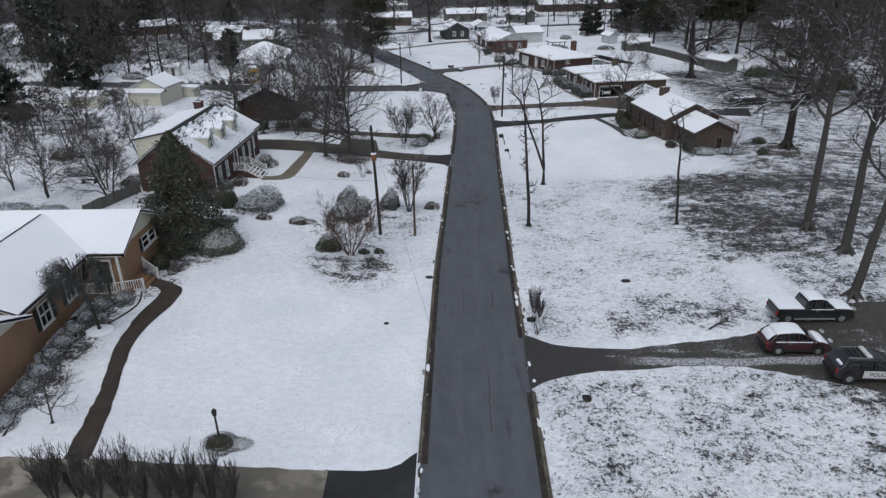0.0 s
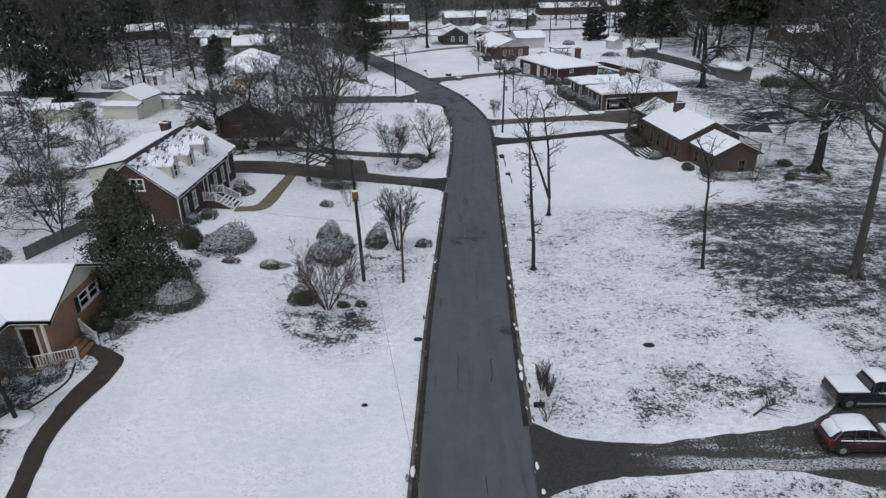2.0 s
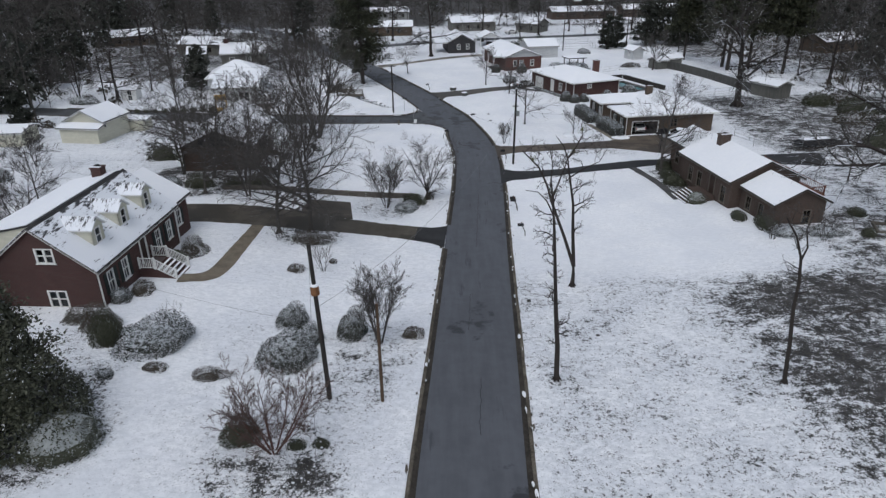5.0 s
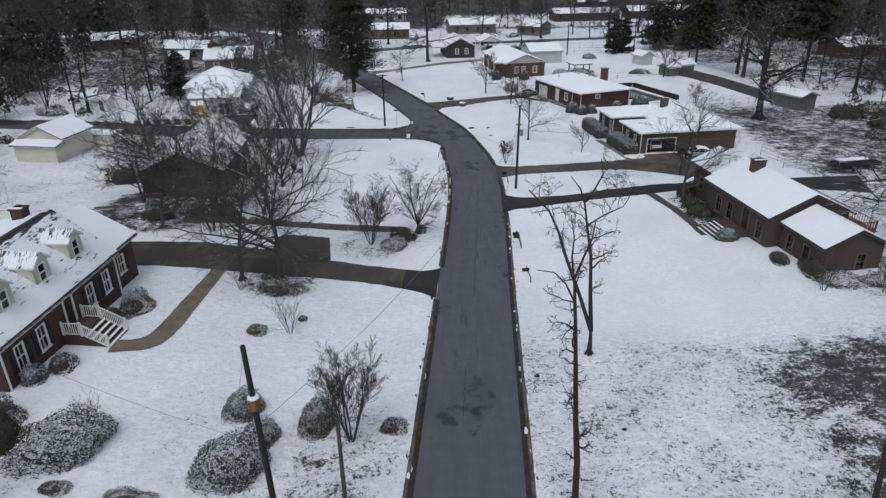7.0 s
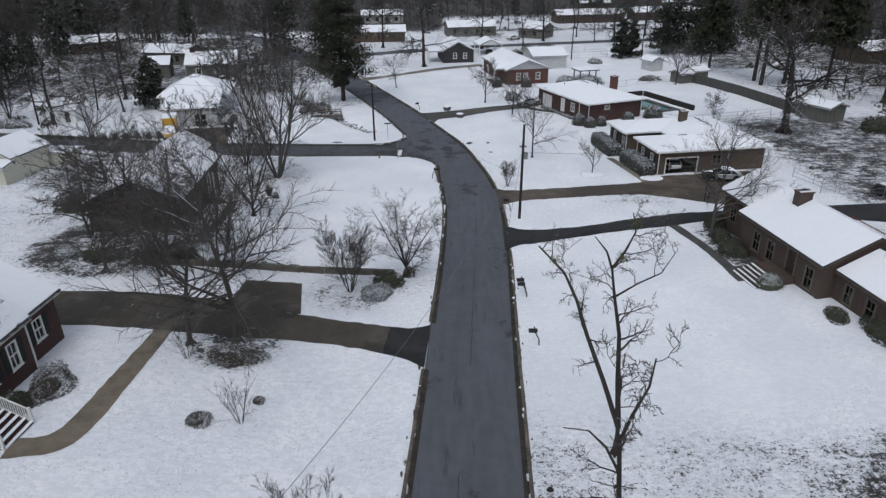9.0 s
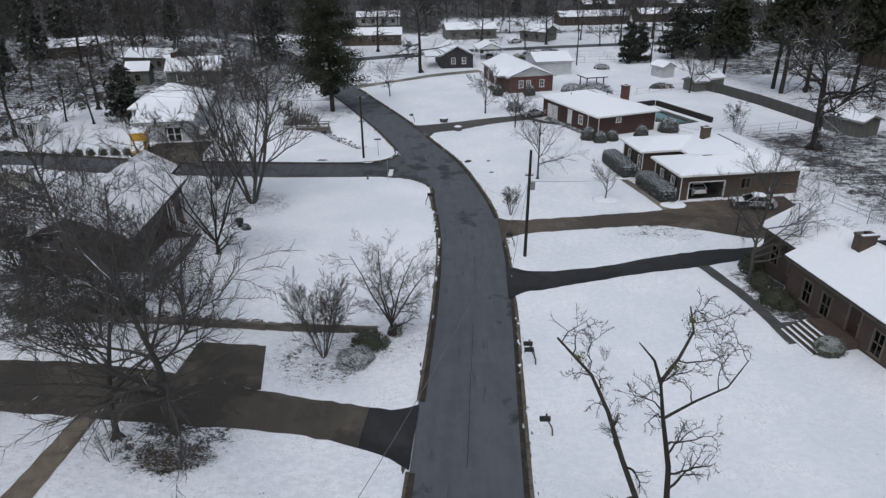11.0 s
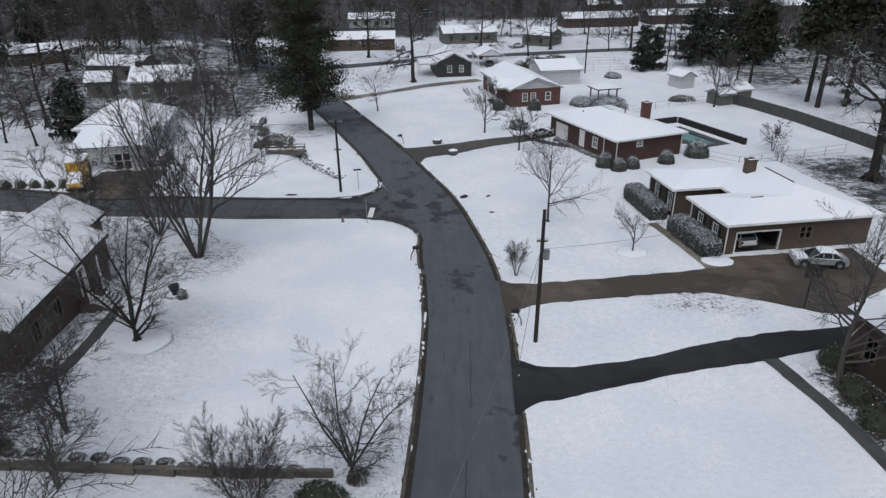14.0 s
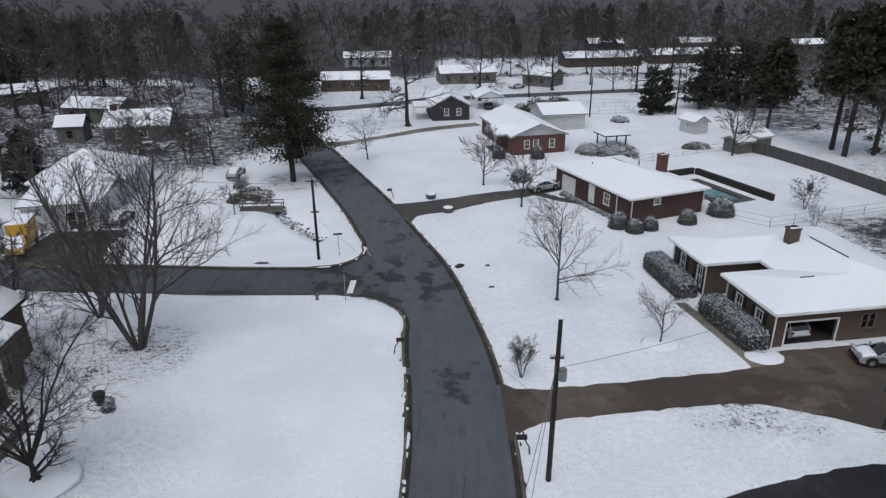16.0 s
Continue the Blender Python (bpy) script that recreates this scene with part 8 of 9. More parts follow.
def loft(profile, half, inset, bevel):
    """A side profile (x, z) extruded across the car, its upper points drawn in."""
    bm = bmesh.new()
    zs = [p[1] for p in profile]
    xs = [p[0] for p in profile]
    lo, hi, mid, far = min(zs), max(zs), (min(xs) + max(xs)) / 2, (max(xs) - min(xs)) / 2
    rows = []
    for s in (-1, 1):
        rows.append([bm.verts.new((x, s * (half - inset * max(0.0, (z - lo) / (hi - lo)) ** 1.5 - 0.12 * half * max(0.0, abs(x - mid) / far - 0.55) ** 2 * 5), z)) for x, z in profile])
    n = len(profile)
    bm.faces.new(rows[0])
    bm.faces.new(rows[1][::-1])
    for i in range(n):
        j = (i + 1) % n
        bm.faces.new((rows[0][j], rows[0][i], rows[1][i], rows[1][j]))
    bmesh.ops.recalc_face_normals(bm, faces=bm.faces)
    bmesh.ops.bevel(bm, geom=list(bm.edges), offset=bevel, segments=2, affect="EDGES", profile=0.6, clamp_overlap=True)
    return bm


def sheet(line, half, th, inset=0.0):
    """A plate of even thickness over a run of (x, z) points, rounded down at its two sides."""
    g = Geo()
    m = len(line)
    cols = ((-1.0, -th * 0.9), (-0.93, 0.0), (-0.5, th * 0.25), (0.5, th * 0.25), (0.93, 0.0), (1.0, -th * 0.9))
    for lift in (th, 0.0):
        for i, (x, z) in enumerate(line):
            e = 0.0 if 0 < i < m - 1 else th * 0.6
            for c, dz in cols:
                g.v.append((x, c * (half - inset * abs(2 * i / (m - 1) - 1)), z + (lift - e * (lift > 0) + dz * (lift > 0))))
    k = len(cols)
    for i in range(m - 1):
        for j in range(k - 1):
            a = i * k + j
            g.f.append((a, a + k, a + k + 1, a + 1))
            b = a + m * k
            g.f.append((b, b + 1, b + k + 1, b + k))
    rim = [j for j in range(k)] + [i * k + k - 1 for i in range(1, m)] + [(m - 1) * k + j for j in range(k - 2, -1, -1)] + [i * k for i in range(m - 2, 0, -1)]
    for a, b in zip(rim, rim[1:] + rim[:1]):
        g.f.append((a, b, b + m * k, a + m * k))
    return g


def bm_part(name, bm, mat, parent, label=""):
    me = bpy.data.meshes.new(name)
    bm.to_mesh(me)
    bm.free()
    me.materials.append(mat)
    ob = new(name, me)
    ob.parent = parent
    if label:
        ob["label"] = label
    return ob


def wheel(car, x, s, r, half):
    y0, y1 = s * (half - 0.21), s * (half + 0.01)
    t = part("wheel", Geo().tube([(x, y0, r), (x, y0 + s * 0.03, r), (x, y1 - s * 0.03, r), (x, y1, r)], [r * 0.9, r, r, r * 0.9], 18), M_RUBBER, car, "black tyre")
    part("rim", Geo().tube([(x, y1 + s * 0.001, r), (x, y1 + s * 0.012, r)], [r * 0.6, r * 0.52], 12), M_STEEL, t, "grey wheel rim")


def vehicle(kind, x, y, turn, coat, label, snow=True, z=None, length=4.7, size=0.94):
    """A car that looks along its own +x."""
    ob = thing("car" if kind != "pickup" else "pickup_truck", x, y, land(x, y) + 0.045 if z is None else z, turn, label, "car" if kind != "pickup" else "pickup truck", "parked vehicles")
    ob.scale = (size, size, size)
    k = length / 4.7
    half = 0.92
    L = 2.35 * k
    if kind == "suv":
        body = [(-L, 0.5), (-L - 0.02, 0.8), (-L + 0.08, 1.0), (-L + 0.4, 1.04), (0.9, 1.04), (1.35, 1.02), (L - 0.5, 0.92), (L - 0.12, 0.8), (L, 0.62), (L, 0.42), (L - 0.25, 0.28), (-L + 0.25, 0.28)]
        cab = [(-L + 0.1, 1.0), (-L + 0.32, 1.3), (-L + 0.65, 1.52), (-L + 1.2, 1.62), (-0.4, 1.66), (0.15, 1.6), (0.55, 1.42), (1.3, 1.0)]
        top = [(-L + 0.6, 1.52), (-L + 0.9, 1.59), (-L + 1.3, 1.63), (-0.4, 1.665), (0.0, 1.64), (0.3, 1.56)]
        hood = [(1.25, 1.03), (1.6, 1.0), (L - 0.5, 0.93), (L - 0.2, 0.84)]
    elif kind == "sedan":
        body = [(-L, 0.45), (-L, 0.75), (-L + 0.15, 0.92), (-L + 0.6, 0.95), (0.9, 0.93), (1.3, 0.9), (L - 0.5, 0.8), (L - 0.1, 0.68), (L, 0.52), (L, 0.35), (L - 0.3, 0.24), (-L + 0.25, 0.24)]
        cab = [(-L + 0.5, 0.92), (-L + 0.85, 1.18), (-L + 1.25, 1.37), (-0.3, 1.44), (0.15, 1.4), (0.5, 1.24), (1.2, 0.9)]
        top = [(-L + 1.1, 1.32), (-L + 1.4, 1.39), (-0.3, 1.445), (0.0, 1.43), (0.25, 1.37)]
        hood = [(1.15, 0.93), (1.6, 0.88), (L - 0.5, 0.81), (L - 0.2, 0.74)]
    else:
        body = [(-L, 0.55), (-L, 1.08), (-0.8, 1.1), (1.3, 1.12), (L - 0.4, 1.06), (L - 0.08, 0.98), (L, 0.8), (L, 0.45), (L - 0.3, 0.36), (-L + 0.25, 0.4)]
        cab = [(-0.85, 1.05), (-0.72, 1.66), (-0.5, 1.78), (0.2, 1.82), (0.62, 1.76), (1.42, 1.08)]
        top = [(-0.66, 1.73), (-0.4, 1.8), (0.2, 1.825), (0.55, 1.79)]
        hood = [(1.35, 1.13), (1.8, 1.12), (L - 0.4, 1.07), (L - 0.15, 1.02)]
    roof = (top[0][0], top[-1][0], top[len(top) // 2][1])
    bm_part("body", loft(body, half, 0.04, 0.06), coat, ob)
    bm_part("greenhouse", loft(cab, half - 0.06, 0.2, 0.05), M_CARGLASS, ob, "dark tinted windows")
    part("roof", sheet(top, 0.7, 0.04, 0.04), coat, ob, "", True)
    for s in (-1, 1):
        mid = (cab[0][0] + cab[-1][0]) / 2
        belt = body[3][1] - 0.02
        for x0, z0, x1, z1 in ((mid - 0.5, belt, mid - 0.42, roof[2] - 0.02), (mid + 0.3, belt, mid + 0.28, roof[2] - 0.02), (cab[-1][0] - 0.05, belt, top[-1][0], top[-1][1]), (cab[0][0] + 0.1, belt, top[0][0] + 0.05, top[0][1])):
            part("pillar", Geo().tube([(x0, s * (half - 0.055), z0), (x1, s * (half - 0.235), z1)], [0.05, 0.045], 4), coat, ob)
        for wx in (-L + 0.85, L - 0.9):
            arch = Geo().tube([(wx, s * (half - 0.2), 0.42), (wx, s * (half + 0.004), 0.42)], [0.43, 0.43], 14)
            part("wheel_arch", arch, M_RUBBER, ob, "dark wheel arch")
        part("sill", Geo().soft(-L + 1.3, L - 1.35, min(s * half, s * (half - 0.1)), max(s * (half + 0.012), s * (half - 0.1)), 0.3, 0.4, 0.02), M_RUBBER if kind != "pickup" else M_STEEL, ob)
        part("door_handle", Geo().box(mid - 0.35, mid - 0.15, min(s * (half - 0.02), s * (half + 0.02)), max(s * (half - 0.02), s * (half + 0.02)), belt - 0.12, belt - 0.08), M_STEEL, ob)
        part("headlight", Geo().soft(L - 0.16, L + 0.012, s * 0.62 - 0.18, s * 0.62 + 0.18, body[4][1] - 0.05, body[4][1] + 0.1, 0.02), M_LENS, ob, "clear headlight")
        part("tail_light", Geo().soft(-L - 0.012, -L + 0.1, s * 0.72 - 0.1, s * 0.72 + 0.1, 0.7, 0.95, 0.02), M_TAIL, ob, "red tail light")
        part("door_mirror", Geo().soft(0.85, 0.98, s * 1.0 - 0.1, s * 1.0 + 0.1, 1.0, 1.14, 0.02), coat, ob)
        for wx in (-L + 0.85, L - 0.9):
            wheel(ob, wx, s, 0.34 if kind != "pickup" else 0.39, half)
    part("bumper", Geo().soft(L - 0.08, L + 0.05, -0.8, 0.8, 0.36, 0.55, 0.03), M_BLACK, ob)
    part("rear_bumper", Geo().soft(-L - 0.05, -L + 0.08, -0.8, 0.8, 0.4, 0.58, 0.03), M_BLACK if kind != "pickup" else M_STEEL, ob)
    if snow:
        part("roof_snow", sheet([(x, z + 0.04) for x, z in top], 0.72, 0.075, 0.03), M_SNOW, ob, "snow lying on the roof", True)
        part("bonnet_snow", sheet([(x, z + 0.005) for x, z in hood], 0.78, 0.06, 0.08), M_SNOW, ob, "snow lying on the bonnet", True)
        if kind != "pickup":
            part("rear_glass_snow", sheet([(cab[0][0] + 0.02, cab[0][1] + 0.02), (cab[1][0], cab[1][1] + 0.02), (cab[2][0] - 0.04, cab[2][1] + 0.02)], 0.62, 0.04, 0.04), M_SNOW, ob, "thin snow on the rear glass", True)
        for s in (-1, 1):
            part("side_snow", Geo().soft(cab[0][0] + 0.5, cab[-1][0] - 0.2, min(s * (half - 0.1), s * (half - 0.02)), max(s * (half - 0.1), s * (half - 0.02)), body[3][1] - 0.01, body[3][1] + 0.02, 0.01), M_SNOW, ob, "snow along the window ledge")
    if kind == "pickup":
        part("bed_rim", Geo().box(-L + 0.06, -0.8, -0.86, 0.86, 1.085, 1.13), coat, ob)
        if snow:
            part("bed_snow", Geo().soft(-L + 0.1, -0.85, -0.8, 0.8, 1.132, 1.24, 0.05), M_SNOW, ob, "snow filling the covered bed")
    return ob


vehicle("pickup", 25.3, 38.7, -1, P_BLACK, "black pickup truck with a snow-filled bed", True, None, 5.6)
vehicle("suv", 22.5, 35.2, -2, P_MAROON, "maroon crossover car with a snowy roof", True, None, 4.5, 0.9)
pol = vehicle("suv", 25.4, 31.9, -4, P_BLACK, "black patrol vehicle with white doors", False, None, 5.0)
for s in (-1, 1):
    part("door_panel", Geo().box(-0.9, 1.0, min(s * 0.925, s * 0.94), max(s * 0.925, s * 0.94), 0.45, 0.98), P_WHITE, pol, "white door panels")
tx = bpy.data.curves.new("lettering", "FONT")
tx.body, tx.size, tx.extrude, tx.align_x = "POLICE", 0.36, 0.004, "CENTER"
word = new("lettering", tx)
dg = bpy.context.evaluated_depsgraph_get()
wm = bpy.data.meshes.new_from_object(word.evaluated_get(dg))
bpy.data.objects.remove(word)
wm.materials.append(M_BLACK)
wo = new("lettering", wm)
wo.parent = pol
wo.matrix_local = pose(0.05, -0.946, 0.6, 90, 0, 0)
for k in range(5):
    part("roof_rack_bar", Geo().box(-1.75 + k * 0.3, -1.71 + k * 0.3, -0.62, 0.62, 1.7, 1.74), M_BLACK, pol, "black roof rack bar")
for s in (-1, 1):
    part("roof_rack_rail", Geo().box(-1.85, -0.4, s * 0.62 - 0.03, s * 0.62 + 0.03, 1.66, 1.75), M_STEEL, pol, "pale roof rack rail")
part("light_bar", Geo().soft(-0.75, -0.45, -0.6, 0.6, 1.72, 1.85, 0.03), P_WHITE, pol, "pale roof light bar")
part("windscreen_snow", Geo().soft(-2.28, -2.0, -0.7, -0.1, 1.2, 1.32, 0.03), M_SNOW, pol, "snow on the rear glass")
vehicle("suv", 30.3, 122.6, 99, P_WHITE, "white car parked inside the garage", False, -1.61, 4.5)
vehicle("sedan", 35.2, 117.6, 172, P_SILVER, "silver sedan on the driveway dusted with snow", True, None, 4.7)
vehicle("sedan", 17.2, 160.9, 30, P_SILVER, "grey sedan with a snowy roof before the garage", True)
vehicle("sedan", -33.5, 149.5, 90, P_SILVER, "snow-covered car beside the pale house", True)
vehicle("sedan", -25.8, 168.5, 90, P_SILVER, "snow-covered car among the trees", True)
vehicle("suv", -44.5, 184.0, 10, P_WHITE, "snow-covered car beside a far house", True)
vehicle("sedan", 78.5, 196, 20, P_WHITE, "white car among the far pines", True)
vehicle("sedan", 22.5, 250, 30, P_WHITE, "white car on a far driveway", True)
vehicle("suv", -8.6, 246, 80, P_SILVER, "car on a far driveway", True)
vehicle("sedan", 13.5, 221.5, 90, P_BLACK, "dark car under the carport", False)

truck = thing("box_truck", -39.6, 140.6, land(-39.6, 140.6) + 0.04, -72, "yellow box truck with a snowy roof and cab", "truck")
bm_part("cargo_box", loft([(-3.0, 0.75), (-3.0, 3.0), (0.5, 3.0), (0.5, 0.75)], 1.1, 0.0, 0.04), P_YELLOW, truck)
bm_part("cab", loft([(0.55, 0.5), (0.55, 2.0), (1.2, 2.0), (1.75, 1.35), (2.6, 1.15), (2.75, 0.9), (2.75, 0.5)], 0.95, 0.12, 0.06), P_YELLOW, truck)
part("windscreen", Geo().hexa([(1.3, -0.74, 1.9), (1.78, -0.78, 1.38), (1.78, 0.78, 1.38), (1.3, 0.74, 1.9)], [(1.34, -0.74, 1.94), (1.82, -0.78, 1.42), (1.82, 0.78, 1.42), (1.34, 0.74, 1.94)]), M_CARGLASS, truck)
part("roof_snow", Geo().soft(-2.95, 0.45, -1.05, 1.05, 3.003, 3.12, 0.05), M_SNOW, truck, "snow on the cargo box")
part("windscreen_snow", Geo().hexa([(1.2, -0.72, 2.03), (1.8, -0.76, 1.43), (1.8, 0.76, 1.43), (1.2, 0.72, 2.03)], [(1.26, -0.68, 2.11), (1.88, -0.72, 1.5), (1.88, 0.72, 1.5), (1.26, 0.68, 2.11)]), M_SNOW, truck, "snow covering the windscreen")
part("bonnet_snow", Geo().hexa([(1.85, -0.8, 1.33), (2.6, -0.8, 1.16), (2.6, 0.8, 1.16), (1.85, 0.8, 1.33)], [(1.88, -0.75, 1.44), (2.55, -0.75, 1.25), (2.55, 0.75, 1.25), (1.88, 0.75, 1.44)]), M_SNOW, truck, "snow on the bonnet")
part("bumper", Geo().soft(2.7, 2.85, -0.95, 0.95, 0.4, 0.62, 0.03), M_BLACK, truck)
for s in (-1, 1):
    part("headlight", Geo().soft(2.6, 2.77, s * 0.7 - 0.13, s * 0.7 + 0.13, 0.72, 0.92, 0.02), M_LENS, truck)
    for wx in (-2.0, 1.9):
        wheel(truck, wx, s, 0.4, 0.98)

# ---- yards ----
boat = thing("covered_trailer", 53.0, 112.4, land(53, 112), 12, "long dark covered trailer beside the drive", "trailer")
bm_part("cover", loft([(-3.2, 0.5), (-3.0, 1.2), (1.8, 1.25), (3.3, 0.9), (3.3, 0.5)], 1.0, 0.4, 0.1), M_BLACK, boat, "dark tarpaulin cover")
part("cover_snow", Geo().soft(-2.6, 1.6, -0.5, 0.5, 1.24, 1.32, 0.03), M_SNOW, boat)
for s in (-1, 1):
    wheel(boat, -0.6, s, 0.33, 0.95)
kennel = thing("wire_panel", 45.5, 112.9, land(45.5, 113), 10, "square grey wire mesh panel standing in snow", "wire panel")
part("frame", Geo().tube([(-1.2, 0, 0), (-1.2, 0, 1.8), (1.2, 0, 1.8), (1.2, 0, 0)], [0.04] * 4, 5), M_STEEL, kennel)
for i in range(1, 8):
    part("bar", Geo().tube([(-1.2 + i * 0.3, 0, 0.05), (-1.2 + i * 0.3, 0, 1.8)], [0.015, 0.015], 4), M_STEEL, kennel)
for i in range(1, 5):
    part("bar", Geo().tube([(-1.2, 0, i * 0.36), (1.2, 0, i * 0.36)], [0.015, 0.015], 4), M_STEEL, kennel)


def board_fence(pts, h, mat, label, w=0.19):
    ob = thing("board_fence", 0, 0, 0, 0, label, "fence")
    n = 0
    for (x0, y0), (x1, y1) in zip(pts, pts[1:]):
        a, b = Vector((x0, y0)), Vector((x1, y1))
        d = (b - a).normalized()
        L = (b - a).length
        for i in range(int(L / 2.4) + 1):
            q = a + d * min(L, i * 2.4)
            r = a + d * min(L, (i + 1) * 2.4)
            if (r - q).length < 0.2:
                continue
            z = land(q.x, q.y)
            part("post", Geo().box(q.x - 0.06, q.x + 0.06, q.y - 0.06, q.y + 0.06, z - 0.3, z + h + 0.08), mat, ob)
            o = Vector((-d.y, d.x)) * 0.03
            m = max(1, int((r - q).length / w))
            for k in range(m):
                s0, s1 = q.lerp(r, k / m), q.lerp(r, (k + 0.93) / m)
                zz = z + h + 0.03 * math.sin(k * 2.3 + i)
                g = Geo()
                g.hexa([(*(s0 - o), z - 0.1), (*(s1 - o), z - 0.1), (*(s1 + o), z - 0.1), (*(s0 + o), z - 0.1)], [(*(s0 - o), zz), (*(s1 - o), zz), (*(s1 + o), zz), (*(s0 + o), zz)])
                part("board", g, mat, ob)
    return ob


board_fence([(52.5, 180.5), (54.5, 176.5), (57.4, 167.5), (59.8, 156.5), (60.8, 151.4)], 1.75, M_FENCE, "weathered grey board fence across the yards")


board_fence([(-33.9, 57.2), (-31.9, 65.0)], 1.1, M_SHED, "short weathered board fence beside the cottage")


def wire_fence(pts, h, label):
    ob = thing("chain_link_fence", 0, 0, 0, 0, label, "fence")
    for (x0, y0), (x1, y1) in zip(pts, pts[1:]):
        a, b = Vector((x0, y0)), Vector((x1, y1))
        n = max(1, int((b - a).length / 3))
        for i in range(n + 1):
            q = a.lerp(b, i / n)
            part("post", Geo().tube([(q.x, q.y, land(q.x, q.y) - 0.2), (q.x, q.y, land(q.x, q.y) + h)], [0.035, 0.035], 5), M_STEEL, ob)
        for z in (0.15, h * 0.5, h):
            part("rail", Geo().tube([(a.x, a.y, land(a.x, a.y) + z), (b.x, b.y, land(b.x, b.y) + z)], [0.02, 0.02], 4), M_STEEL, ob)


wire_fence([(36.5, 149), (40, 145.8), (56, 151)], 1.2, "thin grey chain-link fence across the yard")
wire_fence([(33, 173.5), (44, 179.5), (49, 181)], 1.2, "thin grey chain-link fence across the yard")
wire_fence([(44, 118.5), (47, 110), (60, 114)], 1.2, "thin grey chain-link fence behind the house")
wire_fence([(31.5, 222), (42.5, 223), (43, 214), (32, 213), (31.5, 222)], 1.4, "dark rail fence round a garden plot")

# pool with coping and a dark retaining wall
pool = thing("swimming_pool", POOL[0], POOL[1], land(POOL[0], POOL[1]), POOL[2], "turquoise swimming pool half covered in snow", "pool")
part("water", Geo().box(-1.7, 1.7, -4.4, 4.4, -0.5, -0.14), M_WATER, pool, "turquoise water")
for a in ((-2.8, -1.6, -5.3, 5.3), (1.6, 2.7, -5.3, 5.3), (-1.6, 1.6, 4.3, 5.3), (-1.6, 1.6, -5.3, -4.3)):
    part("coping", Geo().soft(*a, -0.3, 0.06, 0.02), M_PATH_GREY, pool, "wet grey stone coping")
part("deck_snow", Geo().soft(0.6, 2.6, 4.9, 6.2, 0.062, 0.2, 0.05), M_SNOW, pool)
wall = thing("retaining_wall", POOL[0], POOL[1], land(POOL[0], POOL[1]), POOL[2], "low dark timber wall beside the pool", "wall")
for i in range(9):
    part("timber", Geo().soft(4.0, 4.5, -6.4 + i * 1.5, -4.95 + i * 1.5, -0.3, 0.85, 0.03), M_POLE, wall)
for i in range(5):
    part("timber", Geo().soft(-2.0 + i * 1.2, -0.85 + i * 1.2, 7.1, 7.6, -0.3, 0.85, 0.03), M_POLE, wall)

# the low timber wall above the brown drive
low = thing("low_wall", 0, 0, 0, 0, "low weathered timber wall along the bank", "wall")
for i in range(11):
    x = -24.0 + i * 2.0
    y = 92.6 + i * 0.1
    part("timber", Geo().soft(x, x + 1.96, y, y + 0.25, land(x, y) - 0.3, land(x, y) + 0.42, 0.02), M_WOOD, low)
part("beam", Geo().tube([(-24, 92.55, land(-24, 92.5) + 0.46), (-13, 93.1, land(-13, 93) + 0.46), (-2.1, 93.65, land(-2, 93.6) + 0.46)], [0.09, 0.09, 0.09], 4), M_WOOD, low)
kitchen = thing("bed_edging", 42.6, 80.6, land(42.6, 80.6), -20, "square timber edging round the big oak", "edging")
for a in ((-0.6, 3.0, -1.2, -1.0), (-0.6, 3.0, 1.2, 1.4), (-0.6, -0.4, -1.0, 1.2), (2.8, 3.0, -1.0, 1.2)):
    part("timber", Geo().soft(*a, -0.1, 0.25, 0.02), M_WOOD, kitchen)

# footbridge over the rocky ditch
br = thing("footbridge", -18.2, 153.9, land(-18, 154), 4, "small weathered wooden footbridge with rails", "footbridge")
for i in range(13):
    part("plank", Geo().soft(-2.6 + i * 0.4, -2.24 + i * 0.4, -0.6, 0.6, 0.06, 0.13, 0.01), M_WOOD, br)
for s in (-0.6, 0.6):
    part("beam", Geo().box(-2.7, 2.7, s - 0.07, s + 0.07, -0.2, 0.06), M_WOOD, br)
    for q in (-2.5, -0.85, 0.85, 2.5):
        part("post", Geo().box(q - 0.05, q + 0.05, s - 0.05, s + 0.05, 0.06, 1.0), M_WOOD, br)
    for z in (0.55, 0.98):
        part("rail", Geo().box(-2.6, 2.6, s - 0.04, s + 0.04, z - 0.05, z + 0.05), M_WOOD, br)
g = Geo()
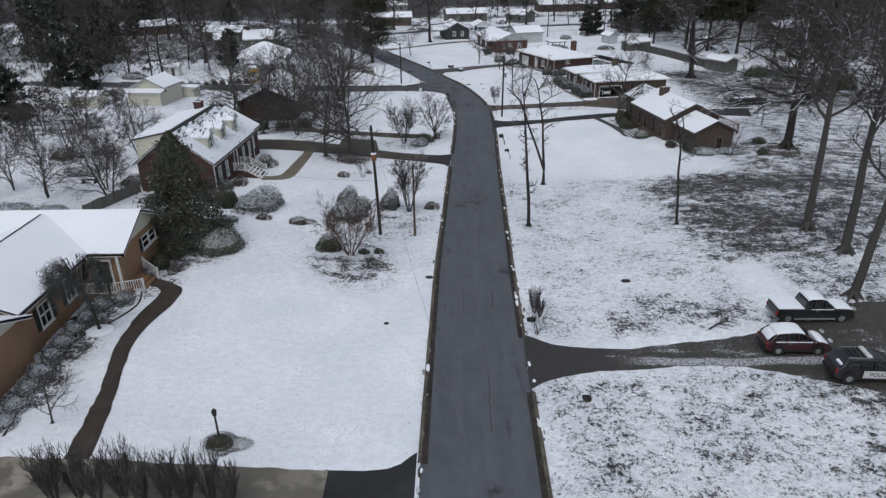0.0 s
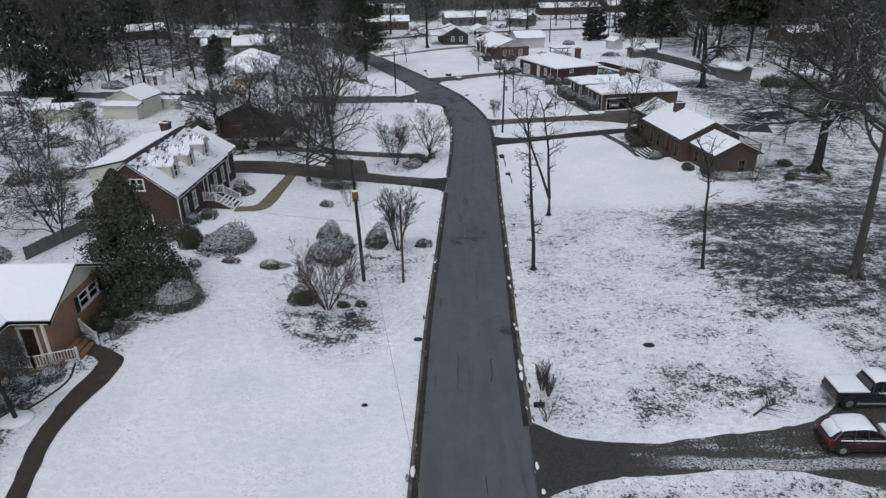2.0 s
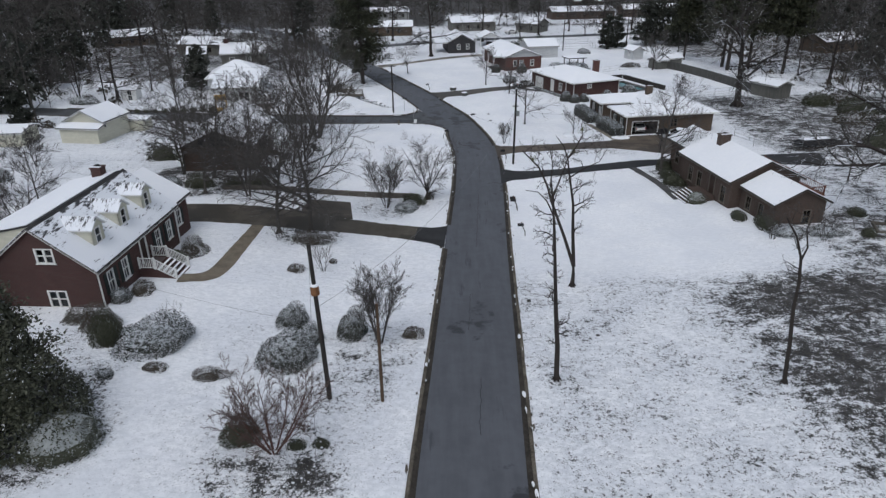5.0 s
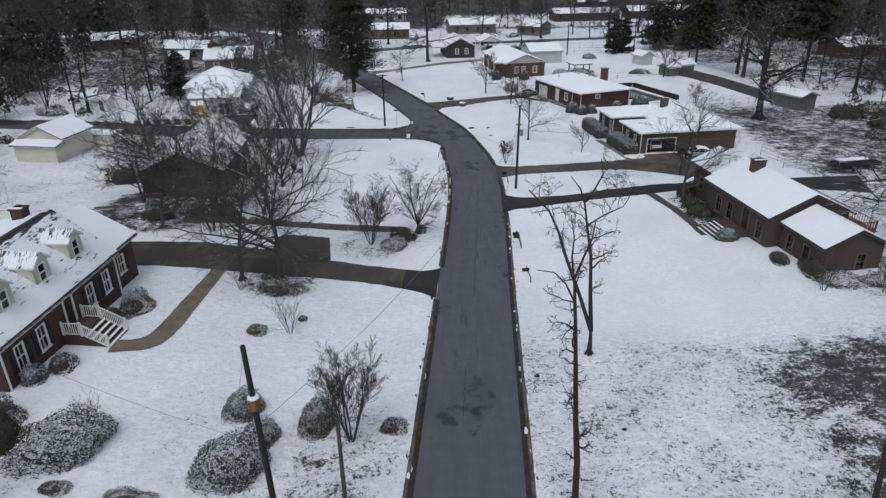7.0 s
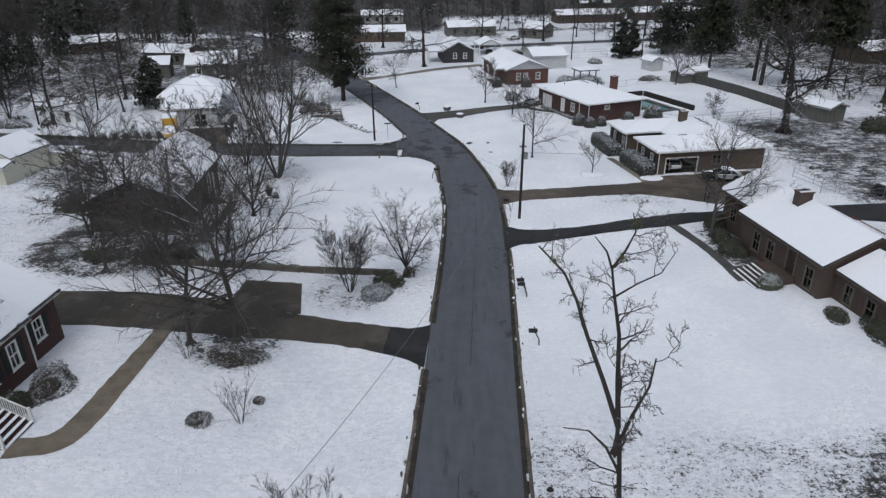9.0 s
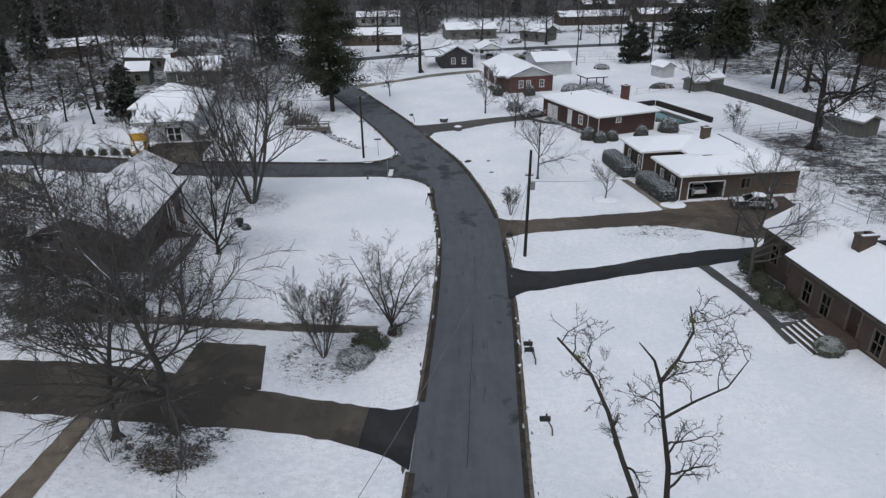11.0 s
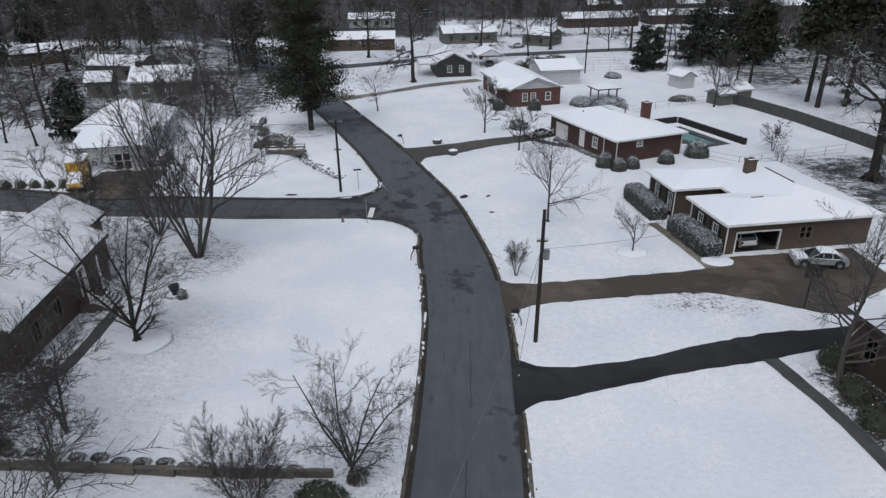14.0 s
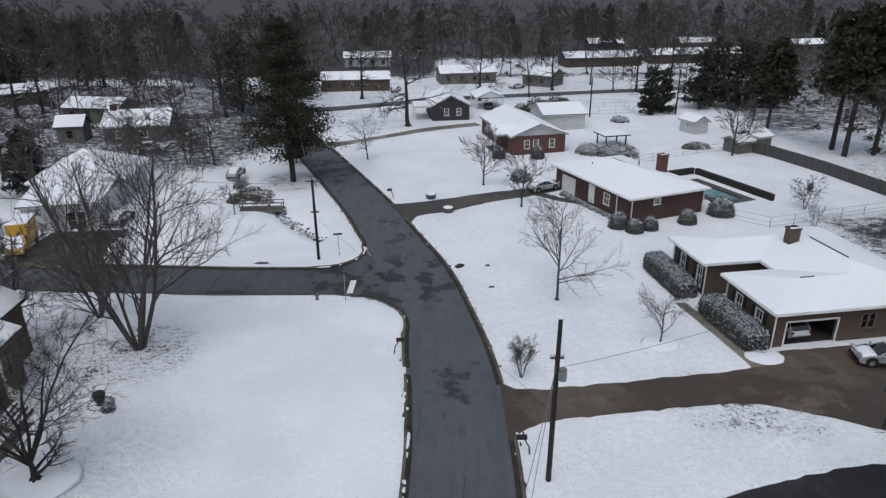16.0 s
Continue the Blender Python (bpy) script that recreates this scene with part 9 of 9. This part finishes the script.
for p, q in zip(DITCH_LINE[2:], DITCH_LINE[3:]):
    for _ in range(70 if p.y < 160 else 12):
        w = p.lerp(q, rng.random())
        o = rng.gauss(0, 0.42)
        x, y = w.x + o * 0.9, w.y + o * 0.4
        s = rng.uniform(0.1, 0.3)
        g.ball((x, y, ground_z(x, y) + 0.04), (s, s * rng.uniform(0.7, 1.2), s * 0.6), 4, 6, 0.25, rng)
tagged(mesh_object("ditch_rocks", g, M_ROCK), "snow-dusted rocks lining the ditch", "rocks", "", "stuff")

# gazebo shelter, corral rails and a garden bench
gz = thing("garden_shelter", 32.0, 186.2, land(32, 186), 15, "open garden shelter with a snowy roof", "shelter")
for px, py in ((-1.8, -1.5), (1.8, -1.5), (-1.8, 1.5), (1.8, 1.5)):
    part("post", Geo().box(px - 0.09, px + 0.09, py - 0.09, py + 0.09, -0.2, 1.9), M_POLE, gz)
hip_roof(gz, -2.3, 2.3, -2.0, 2.0, 1.95, 0.2, M_POLE)
cor = thing("rail_fence", -57.5, 93.5, land(-57.5, 93.5), 12, "low dark wooden rail enclosure", "fence")
for a, b in (((-4, -3), (4, -3)), ((4, -3), (4, 3)), ((4, 3), (-4, 3)), ((-4, 3), (-4, -3))):
    for t in (0.0, 0.33, 0.67):
        q = Vector(a).lerp(Vector(b), t)
        part("post", Geo().box(q.x - 0.07, q.x + 0.07, q.y - 0.07, q.y + 0.07, -0.2, 1.2), M_WOOD, cor)
    for z in (0.5, 1.0):
        part("rail", Geo().tube([(*a, z), (*b, z)], [0.06, 0.06], 4), M_WOOD, cor)
bench = thing("garden_bench", -39, 68.3, land(-39, 68.3), 0, "dark wooden garden bench in the snow", "bench")
part("seat", Geo().soft(-0.8, 0.8, -0.25, 0.25, 0.42, 0.48, 0.01), M_POLE, bench)
for px in (-0.65, 0.65):
    part("leg", Geo().box(px - 0.05, px + 0.05, -0.22, 0.22, -0.05, 0.42), M_POLE, bench)
sg = thing("yard_sign", 30.6, 110.5, land(30.6, 110.5), 0, "small dark basketball board on a post", "backboard")
part("post", Geo().tube([(0, 0, -0.2), (0, 0, 3.0)], [0.06, 0.05], 6), M_BLACK, sg)
part("board", Geo().box(-0.65, 0.65, -0.12, -0.06, 2.6, 3.4), M_BLACK, sg)
